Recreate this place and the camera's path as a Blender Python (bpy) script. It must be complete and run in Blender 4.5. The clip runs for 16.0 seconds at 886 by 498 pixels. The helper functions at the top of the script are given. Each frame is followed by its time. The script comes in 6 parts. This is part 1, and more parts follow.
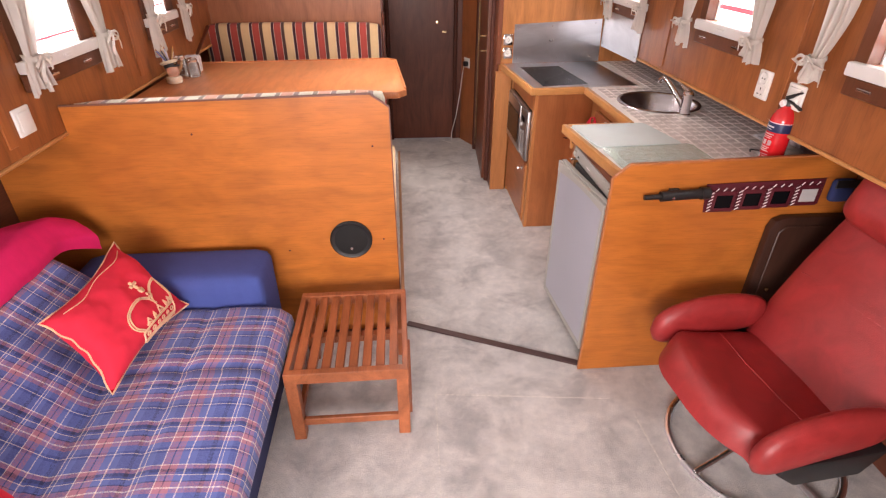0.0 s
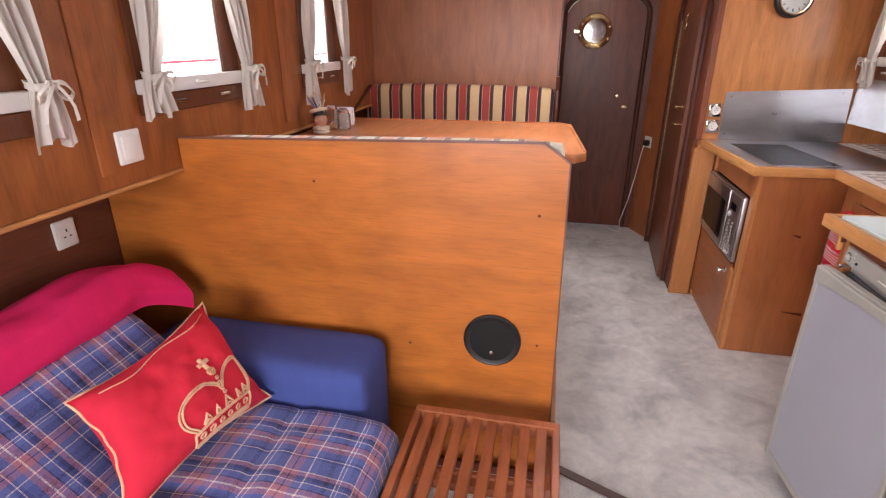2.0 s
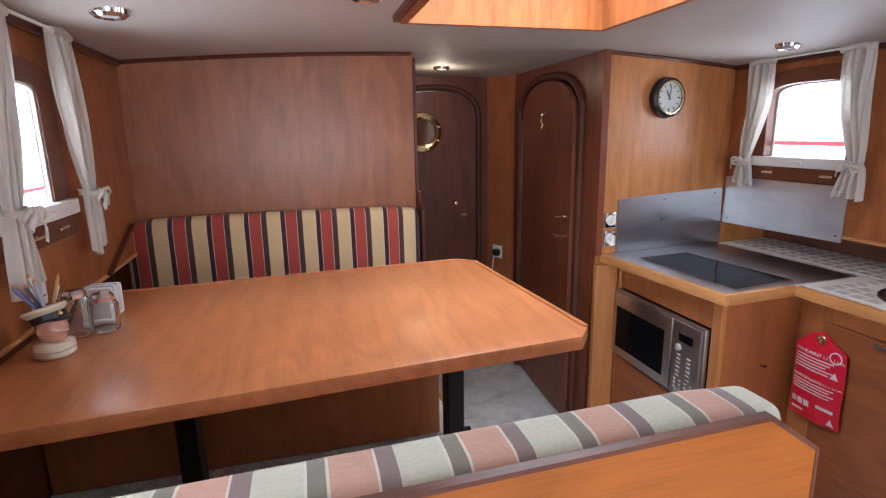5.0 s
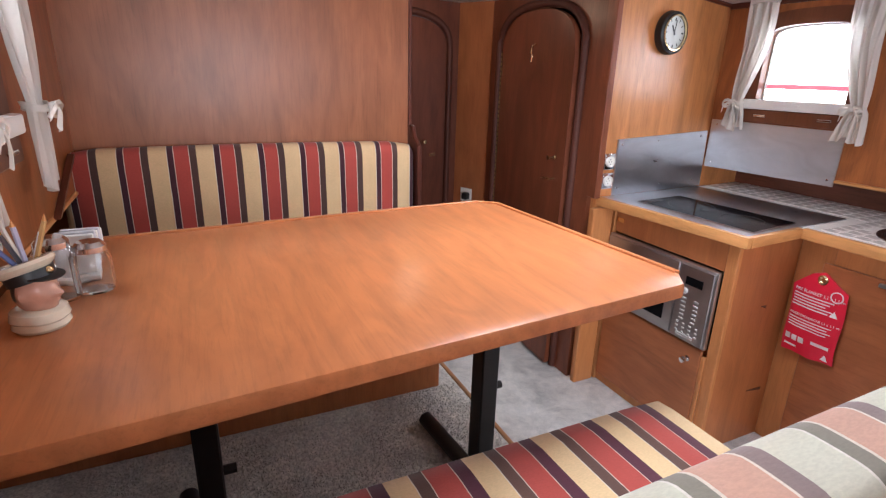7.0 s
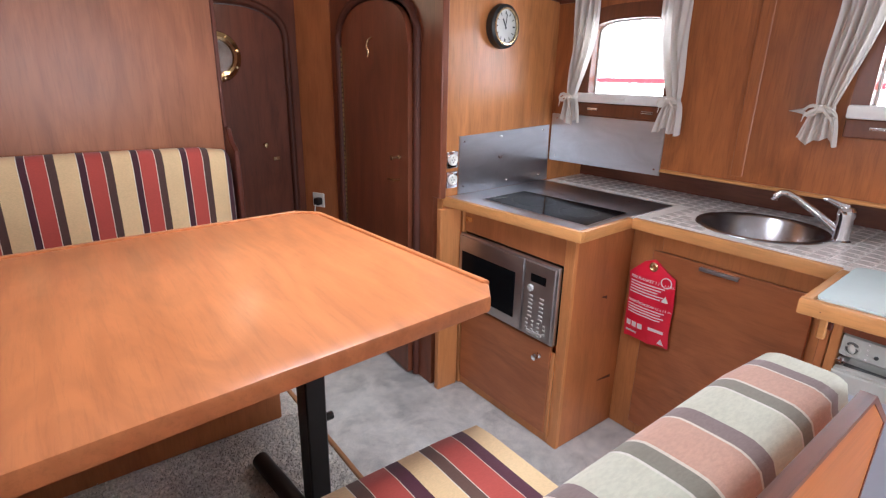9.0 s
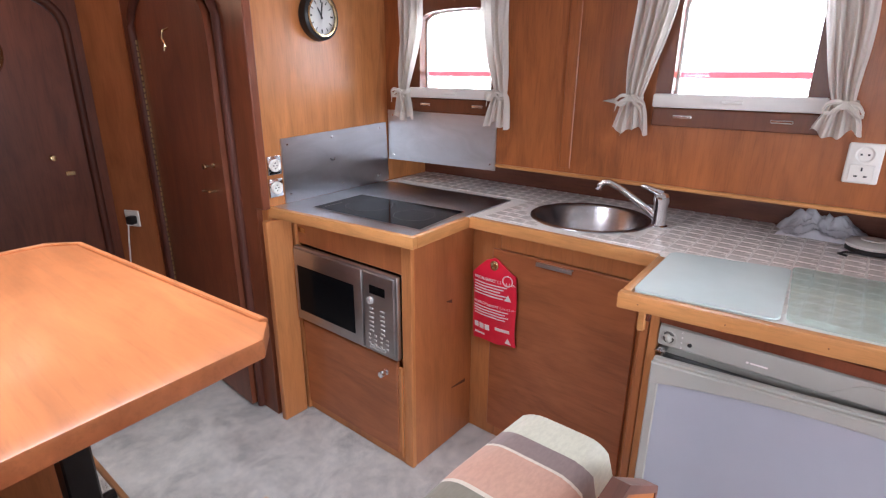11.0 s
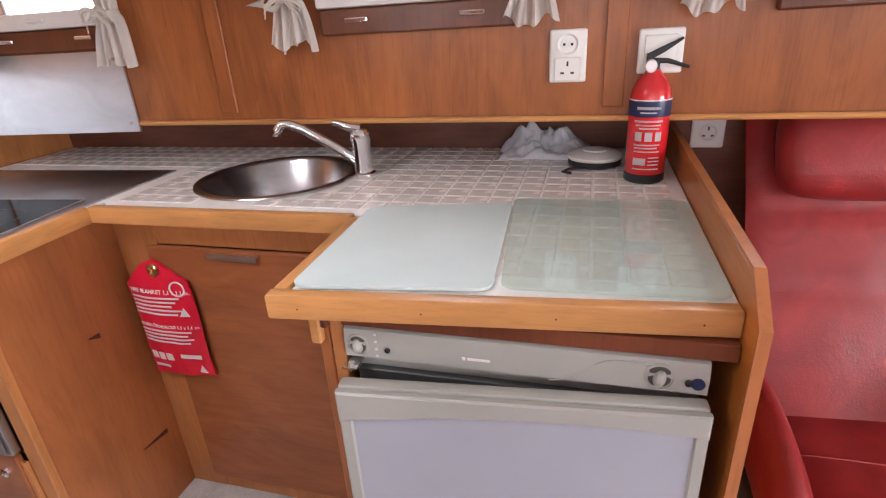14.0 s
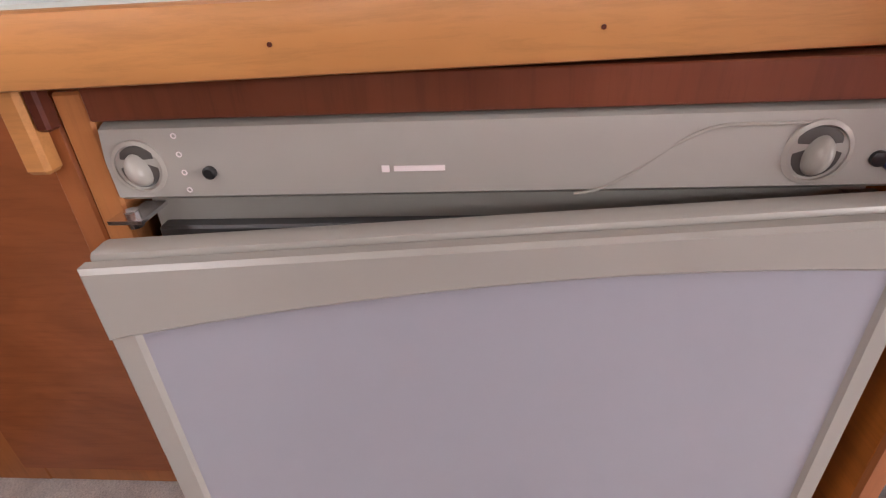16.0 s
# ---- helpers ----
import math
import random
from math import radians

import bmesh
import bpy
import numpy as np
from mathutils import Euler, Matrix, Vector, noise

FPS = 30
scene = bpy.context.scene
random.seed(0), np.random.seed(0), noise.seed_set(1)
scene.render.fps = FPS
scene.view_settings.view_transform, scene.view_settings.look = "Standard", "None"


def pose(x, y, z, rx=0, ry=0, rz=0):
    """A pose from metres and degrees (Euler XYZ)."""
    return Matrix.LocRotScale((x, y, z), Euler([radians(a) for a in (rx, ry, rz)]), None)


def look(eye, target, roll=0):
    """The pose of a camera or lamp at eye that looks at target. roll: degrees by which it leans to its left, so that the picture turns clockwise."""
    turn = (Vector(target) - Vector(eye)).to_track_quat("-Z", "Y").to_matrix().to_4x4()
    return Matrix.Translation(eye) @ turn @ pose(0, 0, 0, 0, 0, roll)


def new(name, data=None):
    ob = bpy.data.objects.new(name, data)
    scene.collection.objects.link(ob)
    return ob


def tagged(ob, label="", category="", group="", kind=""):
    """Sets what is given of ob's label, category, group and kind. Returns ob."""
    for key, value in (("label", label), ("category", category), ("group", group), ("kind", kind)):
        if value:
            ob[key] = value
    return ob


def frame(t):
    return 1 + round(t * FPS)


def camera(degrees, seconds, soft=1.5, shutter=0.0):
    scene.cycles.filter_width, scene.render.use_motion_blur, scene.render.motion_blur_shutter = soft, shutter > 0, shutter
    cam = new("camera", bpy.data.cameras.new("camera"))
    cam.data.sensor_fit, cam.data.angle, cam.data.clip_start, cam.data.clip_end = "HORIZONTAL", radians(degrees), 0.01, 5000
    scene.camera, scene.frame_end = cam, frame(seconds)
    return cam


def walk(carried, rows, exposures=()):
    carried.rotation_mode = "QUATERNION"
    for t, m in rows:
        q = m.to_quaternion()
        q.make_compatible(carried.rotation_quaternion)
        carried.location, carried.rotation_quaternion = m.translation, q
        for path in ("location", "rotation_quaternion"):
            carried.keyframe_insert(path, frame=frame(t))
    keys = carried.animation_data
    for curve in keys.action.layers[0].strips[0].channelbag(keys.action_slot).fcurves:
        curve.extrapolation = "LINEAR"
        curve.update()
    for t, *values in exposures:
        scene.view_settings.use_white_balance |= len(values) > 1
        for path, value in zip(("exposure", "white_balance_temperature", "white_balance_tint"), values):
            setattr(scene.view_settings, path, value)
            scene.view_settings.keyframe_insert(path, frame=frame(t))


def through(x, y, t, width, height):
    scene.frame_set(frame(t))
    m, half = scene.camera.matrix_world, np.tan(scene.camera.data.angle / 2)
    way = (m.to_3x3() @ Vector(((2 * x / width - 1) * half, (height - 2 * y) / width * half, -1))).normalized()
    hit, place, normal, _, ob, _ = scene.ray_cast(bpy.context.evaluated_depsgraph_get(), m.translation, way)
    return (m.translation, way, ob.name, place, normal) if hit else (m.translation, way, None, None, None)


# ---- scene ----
cam = camera(80.5, 16.0, soft=1.25)
PATH = [
    (0, (0.103, 0.099, 1.694), (0.247, 1.807, 0.663), 0.3),
    (0.5, (0.029, 0.186, 1.677), (-0.047, 1.929, 0.698), -0.2),
    (1, (0.007, 0.377, 1.551), (-0.289, 2.189, 0.758), -2.0),
    (1.5, (0.044, 0.515, 1.496), (-0.3, 2.318, 0.701), -0.3),
    (2, (0.01, 0.67, 1.433), (-0.37, 2.488, 0.691), 0.2),
    (2.5, (-0.041, 0.815, 1.396), (-0.449, 2.643, 0.695), -1.0),
    (3, (-0.087, 0.953, 1.399), (-0.537, 2.823, 0.85), -1.3),
    (3.5, (-0.189, 1.131, 1.383), (-0.618, 3.01, 0.847), -1.0),
    (4, (-0.297, 1.34, 1.414), (-0.515, 3.28, 0.981), 0.2),
    (4.5, (-0.446, 1.547, 1.483), (-0.233, 3.487, 1.047), 0.1),
    (4.7, (-0.465, 1.615, 1.494), (-0.108, 3.537, 1.074), -0.7),
    (6.8, (-0.812, 2.018, 1.425), (-0.011, 3.74, 0.799), 1.6),
    (7, (-0.801, 2.018, 1.427), (0.017, 3.73, 0.798), 1.7),
    (7.5, (-0.743, 2.023, 1.426), (0.139, 3.702, 0.793), 1.8),
    (8, (-0.68, 2.031, 1.431), (0.285, 3.666, 0.8), 1.5),
    (8.5, (-0.61, 2.043, 1.429), (0.458, 3.614, 0.802), 1.4),
    (9, (-0.537, 2.048, 1.424), (0.621, 3.553, 0.797), 1.2),
    (9.5, (-0.464, 2.052, 1.425), (0.786, 3.482, 0.799), 0.7),
    (10, (-0.395, 2.053, 1.42), (0.942, 3.401, 0.79), 0.6),
    (10.2, (-0.368, 2.053, 1.416), (0.997, 3.373, 0.788), 0.4),
    (12.3, (-0.217, 2.045, 1.418), (1.392, 3.042, 0.773), -0.8),
    (12.5, (-0.204, 2.028, 1.421), (1.41, 3.013, 0.77), -2.0),
    (13, (-0.098, 2.007, 1.394), (1.575, 2.855, 0.701), -2.7),
    (13.5, (0.131, 1.981, 1.342), (1.839, 2.708, 0.598), -2.3),
    (14, (0.288, 2.008, 1.278), (2.051, 2.524, 0.487), -3.5),
    (14.5, (0.416, 2.052, 1.164), (2.202, 2.429, 0.346), -3.6),
    (15, (0.502, 2.077, 1.046), (2.286, 2.385, 0.195), -4.0),
    (15.5, (0.558, 2.091, 0.959), (2.31, 2.321, 0.023), -4.0),
    (16, (0.585, 2.105, 0.953), (2.312, 2.253, -0.045), -3.0),
]
walk(cam, [(t, look(eye, target, roll)) for t, eye, target, roll in PATH],
     exposures=[(0, 0.20, 7000, 22), (0.5, 0.05, 6900, 21), (1.0, -0.08, 6450, 15), (1.5, -0.10, 6400, 16), (2.0, -0.06, 6550, 18), (3.0, -0.14, 6250, 13), (4.0, -0.16, 6000, 8), (4.5, -0.36, 5650, 8),
                (7, 0.12, 5850, 11), (9, 0.08, 5800, 10), (10, 0.04, 5800, 11), (12.5, 0.12, 6100, 14), (13.5, 0.13, 6350, 15), (14.5, 0.14, 6200, 14), (15.5, -0.08, 6650, 20), (16, -0.12, 6700, 20)])

# ---- light ----
world = bpy.data.worlds.new("sky")
scene.world = world
world.use_nodes = True
wn = world.node_tree.nodes
sky = wn.new("ShaderNodeTexSky")
sky.sky_type, sky.sun_disc = "NISHITA", False
sky.sun_elevation, sky.sun_rotation = radians(40), radians(200)
sky.air_density, sky.dust_density = 1.2, 3.0
wn["Background"].inputs["Strength"].default_value = 0.15
world.node_tree.links.new(sky.outputs[0], wn["Background"].inputs[0])

sun = new("sun", bpy.data.lights.new("sun", "SUN"))
sun.data.energy, sun.data.angle, sun.data.color = 1.2, radians(15), (1.0, 0.95, 0.88)
sun.matrix_world = look((0, -4, 8), (0, 0, 0))


def window_light(name, m, w, h, power, colour=(0.975, 0.985, 1.0)):
    """Daylight that enters through one opening."""
    lamp = new(name, bpy.data.lights.new(name, "AREA"))
    lamp.data.shape, lamp.data.size, lamp.data.size_y = "RECTANGLE", w, h
    lamp.data.energy, lamp.data.color, lamp.data.spread = power, colour, radians(150)
    lamp.matrix_world = m
    return lamp


# Openings: (y0, y1) of the glass on either side, and the heights of the glass
LEFT_X, RIGHT_X = -1.155, 1.52
LEFT_WINDOWS = [(0.28, 0.62), (1.22, 1.565), (2.085, 2.415), (3.12, 3.335)]
RIGHT_WINDOWS = [(0.25, 0.64), (1.232, 1.631), (2.211, 2.584), (3.263, 3.645)]
LEFT_Z, RIGHT_Z = (1.325, 1.635), (1.363, 1.674)
SIDE_POWER, AFT_POWER, HATCH_POWER = 3.8, 58.0, 13.0
for y0, y1 in LEFT_WINDOWS:
    window_light("daylight_left", look((LEFT_X - 0.012, (y0 + y1) / 2, 1.48), (0, (y0 + y1) / 2, 1.48)), y1 - y0 + 0.04, 0.34, SIDE_POWER)
for y0, y1 in RIGHT_WINDOWS:
    window_light("daylight_right", look((RIGHT_X + 0.052, (y0 + y1) / 2, 1.52), (0, (y0 + y1) / 2, 1.52)), y1 - y0 + 0.04, 0.34, SIDE_POWER)
window_light("daylight_aft", look((-0.30, -1.16, 1.15), (-0.15, 2, 0.2)), 1.5, 1.0, AFT_POWER)
window_light("daylight_hatch", look((0.15, 3.03, 1.955), (0.15, 3.03, 0)), 0.6, 0.5, HATCH_POWER)

# ---- materials ----


class Nodes:
    """A thin hand for writing node trees."""

    def __init__(self, name):
        self.mat = bpy.data.materials.new(name)
        self.mat.use_nodes = True
        self.tree = self.mat.node_tree
        self.bsdf = self.tree.nodes["Principled BSDF"]

    def add(self, kind, ins=None, operation="", blend_type=""):
        node = self.tree.nodes.new(kind)
        if operation:
            node.operation = operation
        if blend_type:
            node.data_type, node.blend_type = "RGBA", blend_type
        for k, v in (ins or {}).items():
            if isinstance(v, bpy.types.NodeSocket):
                self.tree.links.new(v, node.inputs[k])
            else:
                node.inputs[k].default_value = v
        return node

    def math(self, op, a, b=0.0):
        return self.add("ShaderNodeMath", {0: a, 1: b}, operation=op).outputs[0]

    def coords(self, scale=(1, 1, 1)):
        tc = self.add("ShaderNodeTexCoord")
        return self.add("ShaderNodeMapping", {"Vector": tc.outputs["Object"], "Scale": scale}).outputs[0]

    def axis(self, k):
        tc = self.add("ShaderNodeTexCoord")
        return self.add("ShaderNodeSeparateXYZ", {0: tc.outputs["Object"]}).outputs[k]

    def noise(self, vec, scale, detail=4.0, rough=0.6, distort=0.0):
        return self.add("ShaderNodeTexNoise", {"Vector": vec, "Scale": scale, "Detail": detail, "Roughness": rough, "Distortion": distort}).outputs["Fac"]

    def ramp(self, fac, stops, mode="LINEAR"):
        node = self.add("ShaderNodeValToRGB", {0: fac})
        ramp = node.color_ramp
        ramp.interpolation = mode
        while len(ramp.elements) < len(stops):
            ramp.elements.new(0.5)
        for e, (p, c) in zip(ramp.elements, stops):
            e.position, e.color = p, (*c, 1) if len(c) == 3 else c
        return node.outputs[0]

    def mix(self, fac, a, b, blend="MIX"):
        return self.add("ShaderNodeMix", {0: fac, 6: a, 7: b}, blend_type=blend).outputs[2]

    def bump(self, height, strength, distance=0.002):
        self.tree.links.new(self.add("ShaderNodeBump", {"Height": height, "Strength": strength, "Distance": distance}).outputs[0], self.bsdf.inputs["Normal"])

    def set(self, **values):
        for k, v in values.items():
            sock = self.bsdf.inputs[k.replace("_", " ")]
            if isinstance(v, bpy.types.NodeSocket):
                self.tree.links.new(v, sock)
            else:
                sock.default_value = (*v, 1) if isinstance(v, tuple) and len(v) == 3 else v
        return self.mat


def shade(c, k):
    return tuple(min(1.0, v * k) for v in c)


def wood(name, colour, grain="z", rough=0.32, contrast=1.0, coat=0.25, figure=1.0):
    """Varnished plywood or timber, with the grain along one axis."""
    n = Nodes(name)
    stretch = {"x": (0.6, 9, 9), "y": (9, 0.6, 9), "z": (9, 9, 0.6)}[grain]
    wide = {"x": (0.9, 3, 3), "y": (3, 0.9, 3), "z": (3, 3, 0.9)}[grain]
    fine = n.noise(n.coords(stretch), 14.0, 6.0, 0.7, 0.4)
    flow = n.noise(n.coords(wide), 2.6, 3.0, 0.55, 1.3 * figure)
    patch = n.noise(n.coords((1, 1, 1)), 1.7, 2.0, 0.5)
    info = n.add("ShaderNodeObjectInfo").outputs["Random"]
    a = n.ramp(flow, [(0.32, shade(colour, 1 - 0.32 * contrast)), (0.5, colour), (0.68, shade(colour, 1 + 0.28 * contrast))])
    b = n.ramp(fine, [(0.35, (1 - 0.38 * contrast,) * 3), (0.52, (1, 1, 1)), (0.8, (1.0, 0.97, 0.92))])
    wave = n.add("ShaderNodeTexWave", {"Vector": n.coords(wide), "Scale": 1.6, "Distortion": 9.0, "Detail": 3.0, "Detail Scale": 1.2}).outputs["Fac"]
    a = n.mix(0.30 * contrast * figure, a, n.ramp(wave, [(0.0, (0.66, 0.60, 0.56)), (0.45, (1, 1, 1)), (1.0, (1.06, 1.04, 1.0))]), "MULTIPLY")
    c = n.mix(0.75, a, b, "MULTIPLY")
    d = n.ramp(patch, [(0.3, (0.80, 0.74, 0.70)), (0.6, (1, 1, 1))])
    c = n.mix(0.6, c, d, "MULTIPLY")
    tint = n.add("ShaderNodeHueSaturation", {"Hue": 0.5, "Saturation": 1.0, "Value": n.math("ADD", n.math("MULTIPLY", info, 0.14), 0.93), "Color": c}).outputs[0]
    scuff = n.noise(n.coords((1, 1, 1)), 9.0, 5.0, 0.7)
    n.bump(fine, 0.10, 0.001)
    return n.set(Base_Color=tint, Roughness=n.math("ADD", n.math("MULTIPLY", scuff, 0.10), rough - 0.02), Specular_IOR_Level=0.36, Coat_Weight=coat * 0.5, Coat_Roughness=0.27)


def plain(name, colour, rough=0.5, metal=0.0, vary=0.10, scale=6.0, bump=0.05, coat=0.0, fine=60.0):
    """Paint, plastic or metal with slight blotches and a fine relief."""
    n = Nodes(name)
    f = n.noise(n.coords(), scale, 4.0)
    g = n.noise(n.coords(), fine, 3.0)
    c = n.ramp(f, [(0.3, shade(colour, 1 - vary)), (0.7, shade(colour, 1 + vary))])
    n.bump(g, bump, 0.001)
    return n.set(Base_Color=c, Roughness=n.math("ADD", n.math("MULTIPLY", f, 0.16), max(0.0, rough - 0.08)), Metallic=metal, Coat_Weight=coat)


def brushed(name, colour, axis, rough=0.3):
    n = Nodes(name)
    s = {"x": (1, 60, 60), "y": (60, 1, 60), "z": (60, 60, 1)}[axis]
    f = n.noise(n.coords(s), 4.0, 3.0)
    smear = n.noise(n.coords((1, 1, 2.5)), 4.0, 4.0, 0.6, 0.8)
    n.bump(f, 0.06, 0.0005)
    return n.set(Base_Color=n.ramp(smear, [(0.3, shade(colour, 0.85)), (0.7, shade(colour, 1.08))]), Metallic=1.0,
                 Roughness=n.math("ADD", n.math("MULTIPLY", smear, 0.14), rough - 0.02))


def carpet_mat(name, light, dark, pile, strength):
    n = Nodes(name)
    blot = n.noise(n.coords(), 5.0, 4.0, 0.62, 0.5)
    small = n.noise(n.coords(), 26.0, 3.0, 0.6)
    tuft = n.noise(n.coords(), pile, 2.0, 0.7)
    c = n.ramp(blot, [(0.34, dark), (0.5, shade(light, 0.88)), (0.62, light)])
    c = n.mix(0.5, c, n.ramp(small, [(0.35, (0.74, 0.74, 0.76)), (0.65, (1.08, 1.05, 1.0))]), "MULTIPLY")
    c = n.mix(0.65, c, n.ramp(tuft, [(0.35, (0.55, 0.55, 0.55)), (0.6, (1.1, 1.1, 1.1))]), "MULTIPLY")
    n.bump(n.math("ADD", tuft, n.math("MULTIPLY", small, 0.6)), strength, 0.008)
    return n.set(Base_Color=c, Roughness=0.95, Sheen_Weight=0.25)


def striped_mat(name, period, shift, bands):
    """Woven upholstery with stripes across x; bands: (width, colour) in shares of the period."""
    n = Nodes(name)
    wob = n.math("MULTIPLY", n.math("SUBTRACT", n.noise(n.coords(), 6.0, 2.0), 0.5), 0.02)
    u = n.math("FRACT", n.math("ADD", n.math("ADD", n.math("DIVIDE", n.axis(0), period), shift), wob))
    stops, p = [], 0.0
    for w, c in bands:
        stops.append((p, c))
        p += w
    c = n.ramp(u, stops, "CONSTANT")
    weave = n.noise(n.coords((1, 2.5, 2.5)), 160.0, 2.0)
    worn = n.noise(n.coords(), 7.0, 4.0)
    c = n.mix(0.28, c, n.ramp(weave, [(0.35, (0.72, 0.72, 0.72)), (0.65, (1.1, 1.1, 1.1))]), "MULTIPLY")
    c = n.mix(0.25, c, n.ramp(worn, [(0.35, (0.75, 0.75, 0.75)), (0.65, (1.05, 1.05, 1.05))]), "MULTIPLY")
    n.bump(weave, 0.3, 0.001)
    return n.set(Base_Color=c, Roughness=0.9, Sheen_Weight=0.15)


def plaid_mat(name):
    n = Nodes(name)
    wob = n.math("MULTIPLY", n.math("SUBTRACT", n.noise(n.coords(), 5.0, 2.0), 0.5), 0.06)
    fine = n.noise(n.coords(), 230.0, 2.0)
    navy, blue, rose, cream, dark = (0.055, 0.085, 0.29), (0.115, 0.165, 0.46), (0.43, 0.185, 0.25), (0.90, 0.80, 0.68), (0.02, 0.03, 0.10)
    warp = [(0.0, blue), (0.20, navy), (0.25, cream), (0.265, navy), (0.31, blue), (0.42, rose), (0.50, cream), (0.525, rose), (0.60, rose),
            (0.62, dark), (0.64, blue), (0.74, cream), (0.755, navy), (0.80, dark), (0.86, rose), (0.93, cream), (0.95, blue)]
    weft = [(0.0, navy), (0.15, blue), (0.24, cream), (0.26, blue), (0.36, rose), (0.45, dark), (0.47, rose), (0.56, cream), (0.575, navy),
            (0.70, blue), (0.78, cream), (0.79, blue), (0.83, cream), (0.845, navy), (0.93, dark)]
    u = n.math("FRACT", n.math("ADD", n.math("DIVIDE", n.axis(1), 0.165), wob))
    slope = n.math("MULTIPLY", n.math("SUBTRACT", n.axis(2), n.axis(0)), 0.8)
    v = n.math("FRACT", n.math("ADD", n.math("DIVIDE", slope, 0.17), wob))
    c = n.mix(n.math("ADD", n.math("MULTIPLY", n.math("SUBTRACT", fine, 0.5), 1.6), 0.5), n.ramp(u, warp, "CONSTANT"), n.ramp(v, weft, "CONSTANT"))
    worn = n.noise(n.coords(), 8.0, 4.0)
    c = n.mix(0.45, c, n.ramp(worn, [(0.35, (0.7, 0.7, 0.7)), (0.65, (1.1, 1.1, 1.1))]), "MULTIPLY")
    n.bump(fine, 0.25, 0.001)
    return n.set(Base_Color=c, Roughness=0.92, Sheen_Weight=0.2)


def cloth_mat(name, colour, through=0.35):
    n = Nodes(name)
    weave = n.noise(n.coords(), 300.0, 2.0)
    folds = n.noise(n.coords((1, 1, 0.3)), 22.0, 3.0)
    c = n.ramp(folds, [(0.3, shade(colour, 0.9)), (0.7, colour)])
    n.bump(n.math("ADD", weave, n.math("MULTIPLY", folds, 2.0)), 0.25, 0.002)
    mat = n.set(Base_Color=c, Roughness=0.9)
    if through:
        tr = n.add("ShaderNodeBsdfTranslucent", {0: c})
        mixed = n.add("ShaderNodeMixShader", {0: through, 1: n.bsdf.outputs[0], 2: tr.outputs[0]})
        n.tree.links.new(mixed.outputs[0], n.tree.nodes["Material Output"].inputs[0])
    return mat


def leather_mat(name, colour):
    n = Nodes(name)
    cell = n.add("ShaderNodeTexVoronoi", {"Vector": n.coords(), "Scale": 260.0}).outputs["Distance"]
    crease = n.noise(n.coords(), 11.0, 5.0, 0.6, 0.8)
    c = n.ramp(crease, [(0.3, shade(colour, 0.78)), (0.55, colour), (0.75, shade(colour, 1.2))])
    n.bump(n.math("ADD", n.math("MULTIPLY", cell, 0.4), n.math("MULTIPLY", crease, 2.0)), 0.22, 0.003)
    return n.set(Base_Color=c, Roughness=n.math("ADD", n.math("MULTIPLY", crease, 0.2), 0.32))


def glass_mat(name, colour=(1, 1, 1), rough=0.0, ior=1.45):
    n = Nodes(name)
    return n.set(Base_Color=colour, Roughness=rough, Transmission_Weight=1.0, IOR=ior)


def glow_mat(name, colour, strength):
    n = Nodes(name)
    return n.set(Base_Color=colour, Emission_Color=colour, Emission_Strength=strength)


PARTITION = wood("orange_plywood", (0.510, 0.162, 0.030), "x", 0.30, 0.55)
BULKHEAD = wood("bulkhead_plywood", (0.375, 0.138, 0.058), "z", 0.34, 0.55)
CLOCKWALL = wood("galley_plywood", (0.515, 0.212, 0.072), "z", 0.33, 0.6)
SIDEWOOD = wood("side_plywood", (0.360, 0.118, 0.034), "z", 0.33, 0.7, figure=1.6)
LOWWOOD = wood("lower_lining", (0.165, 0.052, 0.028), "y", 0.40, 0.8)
DOORWOOD = wood("dark_door_wood", (0.145, 0.044, 0.024), "z", 0.33, 0.7)
DOOR2WOOD = wood("side_door_wood", (0.20, 0.060, 0.028), "z", 0.33, 0.6)
TRIMDARK = wood("mahogany_trim", (0.115, 0.031, 0.018), "y", 0.3, 0.6)
MOULDWOOD = wood("door_moulding_wood", (0.085, 0.025, 0.015), "z", 0.55, 0.5, coat=0.0)
PILLARWOOD = wood("pillar_wood", (0.36, 0.128, 0.050), "z", 0.34, 0.5)
GRILLE = plain("speaker_mesh", (0.006, 0.006, 0.006), 0.8)
TRIMLIGHT = wood("light_edge_trim", (0.60, 0.285, 0.100), "y", 0.33, 0.5)
TRIMLIGHT_X = wood("light_edge_trim_across", (0.60, 0.285, 0.100), "x", 0.33, 0.5)
CABFRAME = wood("cabinet_frame", (0.54, 0.222, 0.078), "z", 0.33, 0.45)
CABDOOR = wood("cabinet_door", (0.385, 0.132, 0.050), "y", 0.33, 0.5, figure=2.0)
CABSIDE = wood("cabinet_side", (0.46, 0.165, 0.058), "z", 0.34, 0.45)
TABLEWOOD = wood("table_ply", (0.550, 0.205, 0.078), "y", 0.27, 0.42, coat=0.4, figure=1.8)
STOOLWOOD = wood("stool_teak", (0.381, 0.119, 0.048), "y", 0.38, 0.8)
CARPET = carpet_mat("grey_carpet", (0.70, 0.68, 0.655), (0.45, 0.435, 0.425), 260.0, 0.45)
SHAG = carpet_mat("dinette_carpet", (0.79, 0.76, 0.70), (0.58, 0.55, 0.51), 90.0, 1.0)
CEILING = plain("ceiling_vinyl", (0.50, 0.47, 0.44), 0.6, vary=0.04, bump=0.15, fine=220)
